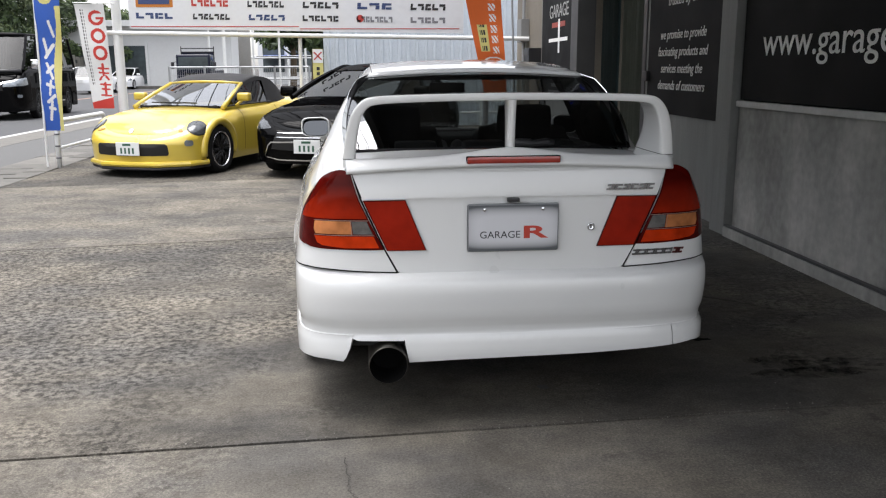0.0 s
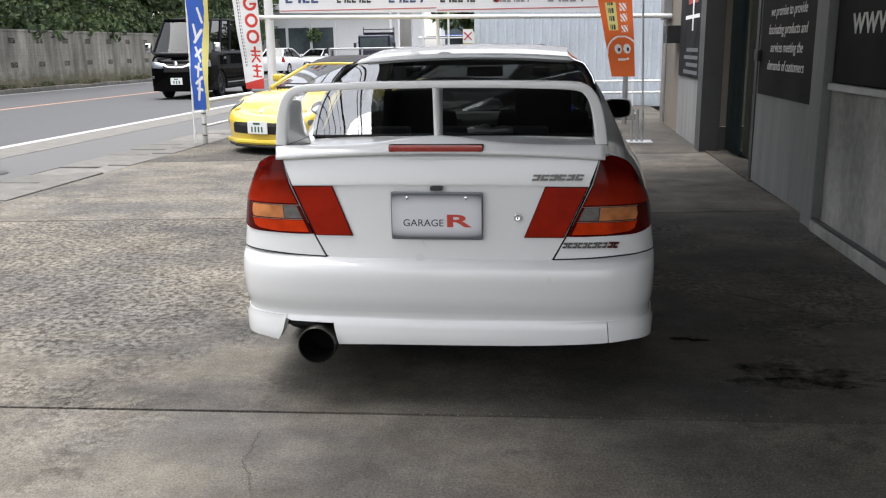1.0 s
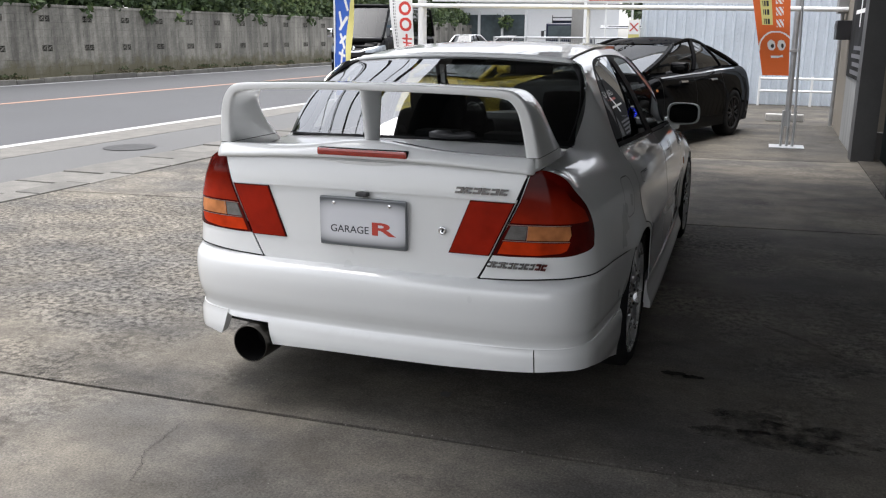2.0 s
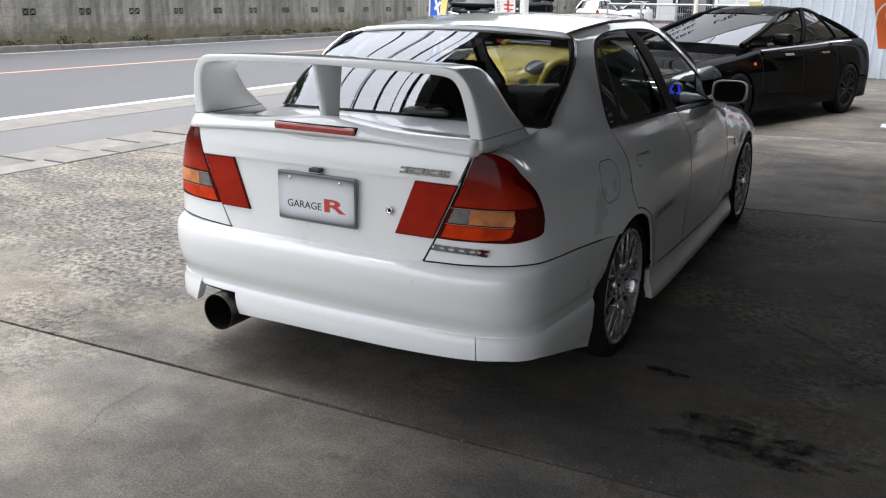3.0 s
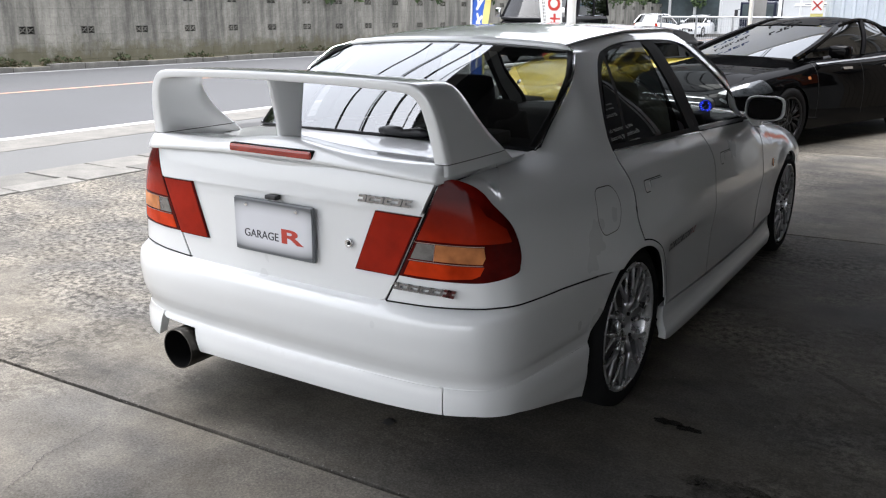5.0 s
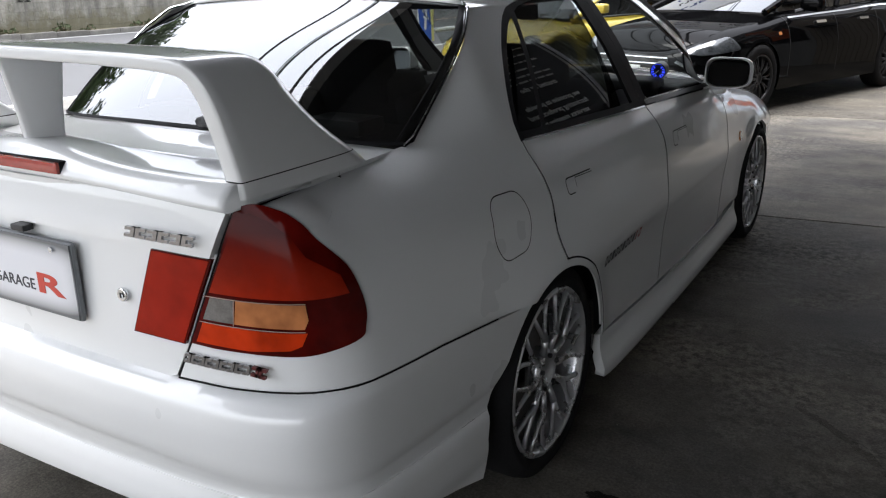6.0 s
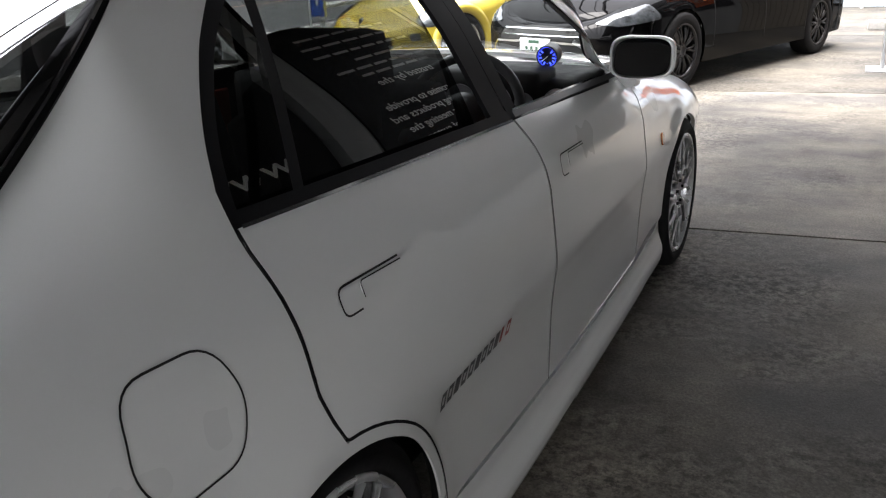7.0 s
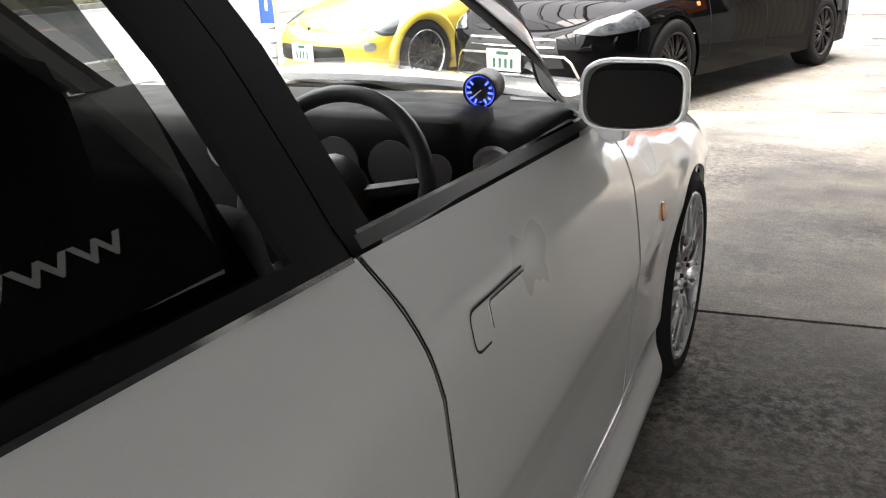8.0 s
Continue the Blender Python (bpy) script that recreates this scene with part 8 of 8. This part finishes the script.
for sg in (1, -1):
    def hood_side(u, v, sg=sg):
        y = 1.56 - 0.7 * u
        tz = lerp_table([(q[0], q[1] - 0.046) for q in hood_line[::-1]], y)
        tw = lerp_table([(q[0], q[2]) for q in hood_line[::-1]], y)
        return (sg * (tw + (0.69 - tw) * (1 - v)), y, 0.83 + (max(tz, 0.84) - 0.83) * v)

    patch("soft_top_side", hood_side, 10, 8, M_fabric, soft, 0.0)

    def hood_edge(u, v, sg=sg):
        y = 1.5 + 0.55 * u
        tz = lerp_table([(q[0], q[1] - 0.046) for q in hood_line[::-1]], y)
        tw = lerp_table([(q[0], q[2]) for q in hood_line[::-1]], y)
        return (sg * (tw + 0.012 * (1 - v)), y, tz - 0.05 * (1 - v))

    patch("soft_top_edge", hood_edge, 10, 3, M_fabric, soft, 0.0)

    def door_glass(u, v, sg=sg):
        y = 1.54 + u * (1.1 - 0.56 * v)
        tz = lerp_table([(q[0], q[1] - 0.09) for q in hood_line[::-1]], min(y, 2.0))
        return (sg * (0.685 - 0.1 * v), y, 0.835 + (tz - 0.835) * v)

    patch("side_window", door_glass, 8, 6, M_glass_dark, roadster).visible_shadow = False
    part("window_seal", tube([(sg * 0.69, 1.48, 0.84), (sg * 0.69, 2.0, 0.835), (sg * 0.685, 2.7, 0.82)], 0.012, 6), M_blackplastic, roadster)
    for cy in (0.78, 3.06):
        w = yb.c.at(yb.c.by_y(cy))[0]
        bulge = [(sg * (w - 0.045 + 0.02 * math.sin(radians(a_))), cy + 0.36 * math.cos(radians(a_)), 0.3 + 0.36 * math.sin(radians(a_))) for a_ in range(-10, 191, 10)]
        part("wheel_arch", tube(bulge, 0.052, 10), M_yellow, roadster, "flared yellow wheel arch", True)
wheels_for(roadster, 0.735, (0.78, 3.06), 0.3, 0.225, 0.2, 10, True, (M_tyre, M_rim2, M_rimblack), "black spoked wheel with a polished lip")
for mir in (False, True):
    hl = face_panel("headlamp", yb, roadster, smooth_loop([yb.D(3.330, 0.53), yb.D(3.510, 0.51), yb.D(3.600, 0.57), yb.D(3.500, 0.67), yb.D(3.350, 0.7)], 0.09, 6), M_lampdark, 0.006, 0.03, "round smoked headlamp", mir)
    face_panel("lamp_bezel", yb, hl, smooth_loop([yb.D(3.315, 0.515), yb.D(3.520, 0.495), yb.D(3.620, 0.57), yb.D(3.510, 0.68), yb.D(3.340, 0.715)], 0.09, 6), M_blackplastic, 0.003, 0.03, "", mir)
    face_panel("turn_lamp", yb, roadster, smooth_loop([yb.D(3.645, 0.55), yb.D(3.685, 0.55), yb.D(3.685, 0.6), yb.D(3.645, 0.6)], 0.02, 4), plain("turn_amber", (0.4, 0.2, 0.03), 0.2), 0.006, 0.02, "", mir)
    face_panel("fog_lamp", yb, roadster, smooth_loop([yb.D(3.570, 0.38), yb.D(3.650, 0.38), yb.D(3.650, 0.45), yb.D(3.570, 0.45)], 0.035, 5), M_headlamp, 0.008, 0.02, "round fog lamp", mir)
    door_lines(yb, roadster, (1.45, 2.42), 0.25, 0.8, mir)
    face_panel("side_intake", yb, roadster, smooth_loop([yb.D(1.12, 0.55), yb.D(1.36, 0.58), yb.D(1.34, 0.76), yb.D(1.2, 0.76)], 0.04, 4), M_gap, 0.003, 0.03, "dark side air intake", mir)
e = yb.c.end
face_panel("grille_opening", yb, roadster, smooth_loop([(e - 0.52, 0.27), (e + 0.0, 0.26), (e - 0.0, 0.41), (e - 0.5, 0.41)], 0.04, 4), M_gap, 0.003, 0.03, "wide dark grille opening")
face_panel("grille_opening", yb, roadster, smooth_loop([(e - 0.52, 0.27), (e + 0.0, 0.26), (e - 0.0, 0.41), (e - 0.5, 0.41)], 0.04, 4), M_gap, 0.003, 0.03, "", True)
for k in range(5):
    for sg in (1, -1):
        x = sg * (0.1 + 0.085 * k)
        part("grille_bar", box((x - 0.006, 3.73 - 0.03 * k * k * 0.3, 0.27), (x + 0.006, 3.805 - 0.012 * k * k, 0.41)), M_blackplastic, roadster)
bars(roadster, (-0.165, 0.27), (0.165, 0.43), 3.855, 4, M_ink)
part("front_lip", tube([(-0.8, 3.32, 0.12), (-0.7, 3.61, 0.115), (-0.4, 3.82, 0.11), (0, 3.87, 0.11), (0.4, 3.82, 0.11), (0.7, 3.61, 0.115), (0.8, 3.32, 0.12)], 0.018, 8), M_blackplastic, roadster, "low black front lip")
part("front_spoiler", tube([(-0.81, 3.37, 0.17), (-0.71, 3.61, 0.165), (-0.4, 3.81, 0.16), (0, 3.85, 0.16), (0.4, 3.81, 0.16), (0.71, 3.61, 0.165), (0.81, 3.37, 0.17)], 0.035, 8), M_yellow, roadster)
for sg in (1, -1):
    mr = part("door_mirror", box((0.72, 2.36, 0.88), (0.9, 2.46, 0.99), 0.035, Matrix.Diagonal((sg, 1, 1, 1))), M_yellow, roadster, "yellow door mirror", True)
    part("mirror_foot", tube([(sg * 0.7, 2.45, 0.82), (sg * 0.8, 2.42, 0.9)], 0.02, 6), M_yellow, mr)
    part("wiper", tube([(sg * 0.1 - 0.25, 2.84, 0.865), (sg * 0.1 + 0.25, 2.8, 0.87)], 0.01, 5), M_blackplastic, roadster)
    part("seat", box((sg * 0.32 - 0.22, 1.6, 0.35), (sg * 0.32 + 0.22, 1.8, 1.02), 0.06), M_cabin, roadster)
part("dashboard", box((-0.6, 2.4, 0.6), (0.6, 2.75, 0.84), 0.05), M_cabin_grey, roadster)
part("emblem", lathe([(0, 0), (0.035, 0), (0.03, 0.006), (0, 0.008)], 16, pose(0, 3.75, 0.56, -60), False), M_chrome, roadster)
put(roadster, -1.9, 14.2, 157.5)

# the black sedan
M_blackcar = shade("black_car_paint", (0.0018, 0.0018, 0.002), 0.5, 0, 0.02, 2, 300, 0, 0.22, 0.0, 0, 0.0)
M_glass_van = tinted_glass("van_glass", (0.04, 0.045, 0.045), 0.0, 0.012)


def saloon(name, label, mat, glass, rim, plate=True, detail=True, L=4.7):
    ob = thing(name, label, "car", (0, 0, 0))
    k = L / 4.7
    con = [(0, 0.0), (0.45, 0.02), (0.68, 0.09), (0.8, 0.25), (0.86, 0.6), (0.885, 1.1), (0.89, 1.8), (0.89, 2.6), (0.885, 3.3), (0.88, 3.75), (0.85, 4.15), (0.77, 4.42), (0.62, 4.57), (0.35, 4.67), (0, 4.7)]
    b = Body([(x, y * k) for x, y in con], SIDE2, [(0, 0.93 if detail else 0.95), (0.3 * k, 1.0), (1.0 * k, 1.0), (2.2 * k, 0.96), (3.1 * k, 0.94), (3.6 * k, 0.88), (4.2 * k, 0.8), (4.55 * k, 0.7), (4.7 * k, 0.62)])
    wy = (1.03 * k, 3.78 * k)
    shell(b, ob, mat, 0.19, wy, 0.32)
    low = 0.1 if detail else 0.0
    cabin(ob, (0.63, 0.4 * k, 0.96), (0.7, 3.5 * k, 0.93), (0.52, 1.3 * k, 1.33 - low), (0.54, 2.45 * k, 1.35 - low), mat, glass, mat, 0.045, 0.085, [(0.52, 0.03), (0.2, 0.018)])
    wheels_for(ob, 0.78, wy, 0.325, 0.23, 0.22, 10 if detail else 6, detail, (M_tyre, rim), "spoked wheel with a low tyre")
    e = b.c.end
    for mir in (False, True):
        face_panel("headlamp", b, ob, smooth_loop([b.D(4.1 * k, 0.62), b.D(4.5 * k, 0.58), b.D(4.62 * k, 0.6), b.D(4.52 * k, 0.68), b.D(4.2 * k, 0.745)], 0.05, 4), M_lampdark if detail else M_headlamp, 0.006, 0.04, "slanted clear headlamp", mir)
        face_panel("grille", b, ob, [(e - 0.5, 0.36), (e, 0.34), (e, 0.58), (e - 0.42, 0.56)], M_gap, 0.004, 0.05, "dark front grille", mir)
        if detail:
            strip_on("grille_chrome", b.skin, [(e - 0.62, 0.27), (e - 0.55, 0.4), (e - 0.5, 0.44), (e - 0.2, 0.45), (e, 0.45)], 0.018, M_chrome, ob, 0.008, False, mir)
            strip_on("grille_chrome", b.skin, [(e - 0.62, 0.27), (e - 0.4, 0.235), (e, 0.235)], 0.014, M_chrome, ob, 0.008, False, mir)
            for z in (0.5, 0.55):
                strip_on("grille_slat", b.skin, [(e - 0.42, z), (e, z)], 0.008, M_chrome, ob, 0.007, False, mir)
            door_lines(b, ob, (1.4 * k, 2.32 * k, 3.28 * k), 0.3, 0.9, mir)
            for y in (1.62, 2.55):
                face_panel("handle", b, ob, smooth_loop([b.D(y * k, 0.8), b.D((y + 0.2) * k, 0.8), b.D((y + 0.2) * k, 0.825), b.D(y * k, 0.825)], 0.01, 3), M_chrome, 0.014, 0.04, "bright door handle", mir)
            strip_on("belt_chrome", b.skin, [b.D(y * k, lerp_table(b.toph, y * k) - 0.165 + 0.105) for y in (0.8, 1.4, 2.0, 2.6, 3.2)], 0.014, M_chrome, ob, 0.004, False, mir)
            face_panel("side_marker", b, ob, smooth_loop([b.D(3.42 * k, 0.72), b.D(3.47 * k, 0.72), b.D(3.47 * k, 0.75), b.D(3.42 * k, 0.75)], 0.01, 3), M_lens_amber, 0.004, 0.03, "", mir)
        face_panel("tail_lamp", b, ob, [(0.5, 0.66), (0.82, 0.68), (0.82, 0.82), (0.52, 0.8)], M_lens_red, 0.005, 0.05, "red tail lamp", mir)
        sg = -1 if mir else 1
        mr = part("door_mirror", box((0.84, 2.98 * k, 0.93), (1.06, 3.1 * k, 1.07), 0.045, Matrix.Diagonal((sg, 1, 1, 1))), mat, ob, "", True)
        part("mirror_foot", tube([(sg * 0.8, 3.1 * k, 0.93), (sg * 0.92, 3.06 * k, 0.96)], 0.02, 6), M_blackplastic, mr)
        part("seat", box((sg * 0.36 - 0.24, 2.0 * k, 0.4), (sg * 0.36 + 0.24, 2.25 * k, 1.15), 0.06), M_cabin, ob)
    part("rear_seat", box((-0.6, 1.05 * k, 0.4), (0.6, 1.3 * k, 1.02), 0.06), M_cabin, ob)
    part("dashboard", box((-0.66, 2.95 * k, 0.6), (0.66, 3.4 * k, 0.92), 0.05), M_cabin_grey, ob)
    if plate:
        bars(ob, (-0.165, 0.32), (0.165, 0.48), 4.725 * k, 4, M_ink)
    return ob, b


bs, _ = saloon("saloon", "glossy black four-door saloon with chrome trim and black wheels", M_blackcar, M_glass_dark, M_rimblack)
put(bs, 0.406, 14.49, 160.5)

# white traffic far down the road
M_whitecar = paint("white_traffic_paint", (0.72, 0.73, 0.74), 0.3)
w1, _ = saloon("white_saloon", "white saloon car on the far road", M_whitecar, M_glass_dark, M_rim, True, False)
put(w1, -16.4, 64.0, 176)
hb = thing("hatchback", "pearl white compact hatchback seen from behind on the road", "car", (0, 0, 0))
hbB = Body([(0, 0.0), (0.45, 0.02), (0.68, 0.08), (0.79, 0.22), (0.83, 0.6), (0.845, 1.2), (0.845, 2.6), (0.835, 3.2), (0.8, 3.6), (0.68, 3.85), (0.4, 3.97), (0, 4.0)], SIDE2, [(0, 0.98), (0.5, 1.04), (2.2, 0.98), (2.9, 0.94), (3.5, 0.84), (4.0, 0.68)])
shell(hbB, hb, M_whitecar, 0.2, (0.72, 3.27), 0.3)
cabin(hb, (0.66, 0.16, 1.0), (0.68, 3.1, 0.96), (0.5, 0.6, 1.42), (0.53, 2.1, 1.44), M_whitecar, M_glass_dark, M_whitecar, 0.05, 0.03, [(0.55, 0.04), (0.25, 0.03)])
wheels_for(hb, 0.735, (0.72, 3.27), 0.3, 0.2, 0.19, 7, False, (M_tyre, M_rim), "silver spoked wheel")
for mir in (False, True):
    face_panel("tail_lamp", hbB, hb, [(0.62, 0.7), (0.86, 0.68), (0.88, 0.98), (0.66, 0.96)], M_lens_red, 0.005, 0.05, "tall red tail lamp", mir)
    door_lines(hbB, hb, (1.0, 1.85, 2.75), 0.3, 0.95, mir)
p = part("number_plate", box((-0.165, -0.03, 0.62), (0.165, -0.018, 0.78), 0.003), M_plate, hb)
put(hb, -15.7, 48.5, -4)

# the black van
van = thing("van", "black boxy van with chrome grille driving on the road", "van", (0, 0, 0))
VS = [(0.1, -0.02), (0.3, 0.0), (0.7, 0.004), (1.0, -0.004), (1.15, -0.012), (1.3, -0.03)]
vb = Body([(0, 0.0), (0.5, 0.01), (0.76, 0.05), (0.84, 0.16), (0.86, 0.5), (0.865, 1.5), (0.865, 3.4), (0.855, 4.0), (0.83, 4.4), (0.76, 4.62), (0.6, 4.73), (0.3, 4.79), (0, 4.8)], VS, [(0, 1.22), (3.4, 1.22), (3.9, 1.2), (4.3, 1.12), (4.62, 1.0), (4.8, 0.9)])
shell(vb, van, M_blackcar, 0.2, (1.05, 3.62), 0.33, 0.07)
cabin(van, (0.78, 0.04, 1.16), (0.76, 4.42, 1.1), (0.7, 0.2, 1.9), (0.68, 3.66, 1.9), M_blackcar, M_glass_van, M_blackcar, 0.07, 0.02, [(0.28, 0.04), (0.58, 0.05), (0.78, 0.05)])
wheels_for(van, 0.745, (1.05, 3.62), 0.335, 0.235, 0.2, 10, True, (M_tyre, M_rimblack), "black spoked wheel with a bright lip")
e = vb.c.end
for mir in (False, True):
    face_panel("headlamp", vb, van, smooth_loop([vb.D(4.36, 0.78), vb.D(4.6, 0.76), (e - 0.36, 0.74), (e - 0.38, 0.86), vb.D(4.58, 0.92), vb.D(4.4, 0.94)], 0.03, 4), M_headlamp, 0.006, 0.04, "large clear headlamp", mir)
    strip_on("grille_chrome", vb.skin, [(e - 0.38, 0.84), (e - 0.3, 0.8), (e - 0.2, 0.775), (e, 0.77)], 0.035, M_chrome, van, 0.01, False, mir)
    face_panel("grille", vb, van, [(e - 0.36, 0.66), (e, 0.65), (e, 0.75), (e - 0.34, 0.77)], M_gap, 0.003, 0.05, "", mir)
    face_panel("fog_lamp", vb, van, smooth_loop([vb.D(4.62, 0.5), vb.D(4.7, 0.5), vb.D(4.7, 0.57), vb.D(4.62, 0.57)], 0.03, 4), M_headlamp, 0.006, 0.03, "", mir)
    strip_on("side_chrome", vb.skin, [vb.D(y, 0.36) for y in (1.5, 2.2, 3.15)], 0.02, M_chrome, van, 0.006, False, mir)
    strip_on("belt_chrome", vb.skin, [vb.D(y, 1.16) for y in (0.2, 1.2, 2.4, 3.4)], 0.02, M_chrome, van, 0.004, False, mir)
    door_lines(vb, van, (2.5, 3.4, 4.2), 0.3, 1.15, mir)
    face_panel("handle", vb, van, smooth_loop([vb.D(3.2, 0.95), vb.D(3.38, 0.95), vb.D(3.38, 1.0), vb.D(3.2, 1.0)], 0.015, 3), M_chrome, 0.014, 0.04, "chrome door handle", mir)
    sg = -1 if mir else 1
    mr = part("door_mirror", box((0.9, 4.16, 1.12), (1.08, 4.24, 1.34), 0.03, Matrix.Diagonal((sg, 1, 1, 1))), M_chrome, van, "chrome door mirror", True)
    part("mirror_foot", tube([(sg * 0.82, 4.2, 1.15), (sg * 0.95, 4.2, 1.2)], 0.02, 6), M_blackplastic, mr)
    part("seat", box((sg * 0.4 - 0.24, 3.3, 0.6), (sg * 0.4 + 0.24, 3.5, 1.5), 0.06), M_cabin, van)
part("roof_header", tube([(-0.68, 3.66, 1.88), (-0.4, 3.72, 1.9), (0, 3.75, 1.905), (0.4, 3.72, 1.9), (0.68, 3.66, 1.88)], 0.05, 8), M_blackcar, van, "", True)
part("cowl", tube([(-0.74, 4.44, 1.09), (-0.4, 4.53, 1.09), (0, 4.57, 1.09), (0.4, 4.53, 1.09), (0.74, 4.44, 1.09)], 0.035, 8), M_blackplastic, van, "", True)
part("emblem", lathe([(0, 0), (0.06, 0), (0.055, 0.012), (0, 0.014)], 20, pose(0, 4.8, 0.86, -84), False), M_chrome, van)
bars(van, (-0.165, 0.36), (0.165, 0.52), 4.83, 3, M_ink)
put(van, -10.55, 28.9, 182)
van.scale = (1.06, 1.06, 1.2)
van.location.z = -0.034

# the blue truck waiting far up the road
truck = thing("truck", "dark blue flatbed truck with a cab rack facing this way", "truck", (0, 0, 0))
M_truck = shade("truck_blue", (0.005, 0.008, 0.022), 0.4, 0, 0.05, 2, 60, 0, 0.25, 0.2)
part("cab", box((-0.95, 4.0, 0.5), (0.95, 5.5, 2.15), 0.12), M_truck, truck, "dark blue cab", True)
part("windscreen", box((-0.82, 5.44, 1.3), (0.82, 5.507, 2.0), 0.02), M_farglass, truck)
for sg in (1, -1):
    part("side_window", box((0.93, 4.5, 1.35), (0.957, 5.3, 1.98), 0.01, Matrix.Diagonal((sg, 1, 1, 1))), M_farglass, truck)
    part("headlamp", box((0.55, 5.48, 0.66), (0.9, 5.52, 0.84), 0.02, Matrix.Diagonal((sg, 1, 1, 1))), M_headlamp, truck)
    mr = part("door_mirror", box((1.08, 5.3, 1.35), (1.26, 5.36, 1.72), 0.03, Matrix.Diagonal((sg, 1, 1, 1))), M_blackplastic, truck)
    part("mirror_arm", tube([(sg * 0.9, 5.3, 1.75), (sg * 1.15, 5.33, 1.7)], 0.015, 6), M_blackplastic, mr)
    part("bed_side", box((0.9, 0.0, 0.85), (0.95, 3.9, 1.25), 0.01, Matrix.Diagonal((sg, 1, 1, 1))), M_truck, truck)
part("bumper", box((-0.95, 5.46, 0.38), (0.95, 5.58, 0.6), 0.03), M_truck, truck)
part("grille", box((-0.5, 5.49, 0.9), (0.5, 5.515, 1.12), 0.01), M_gap, truck)
for i in range(4):
    part("front_letter", box((-0.4 + i * 0.22, 5.516, 0.98), (-0.26 + i * 0.22, 5.522, 1.04)), M_chrome, truck)
part("bed", box((-0.95, 0.0, 0.75), (0.95, 3.95, 0.849)), M_truck, truck)
part("headboard", box((-0.95, 3.9, 0.85), (0.95, 3.96, 2.3), 0.01), M_truck, truck)
for z in (2.3, 2.5):
    part("rack_bar", tube([(-0.95, 3.95, z), (0.95, 3.95, z)], 0.03, 8), M_blackplastic, truck)
for x in (-0.93, 0.93):
    part("rack_post", tube([(x, 3.95, 0.9), (x, 3.95, 2.62)], 0.03, 8), M_blackplastic, truck)
part("chassis", box((-0.4, 0.3, 0.45), (0.4, 5.2, 0.75)), M_well, truck)
wheels_for(truck, 0.82, (1.1, 4.75), 0.37, 0.22, 0.22, 6, False, (M_tyre, M_rim), "steel truck wheel")
bars(truck, (-0.165, 0.4), (0.165, 0.56), 5.6, 3, M_ink)
put(truck, -9.9, 55.5, 180)
truck.location.z = -0.034
for ob in (w1, hb):
    ob.location.z = -0.034
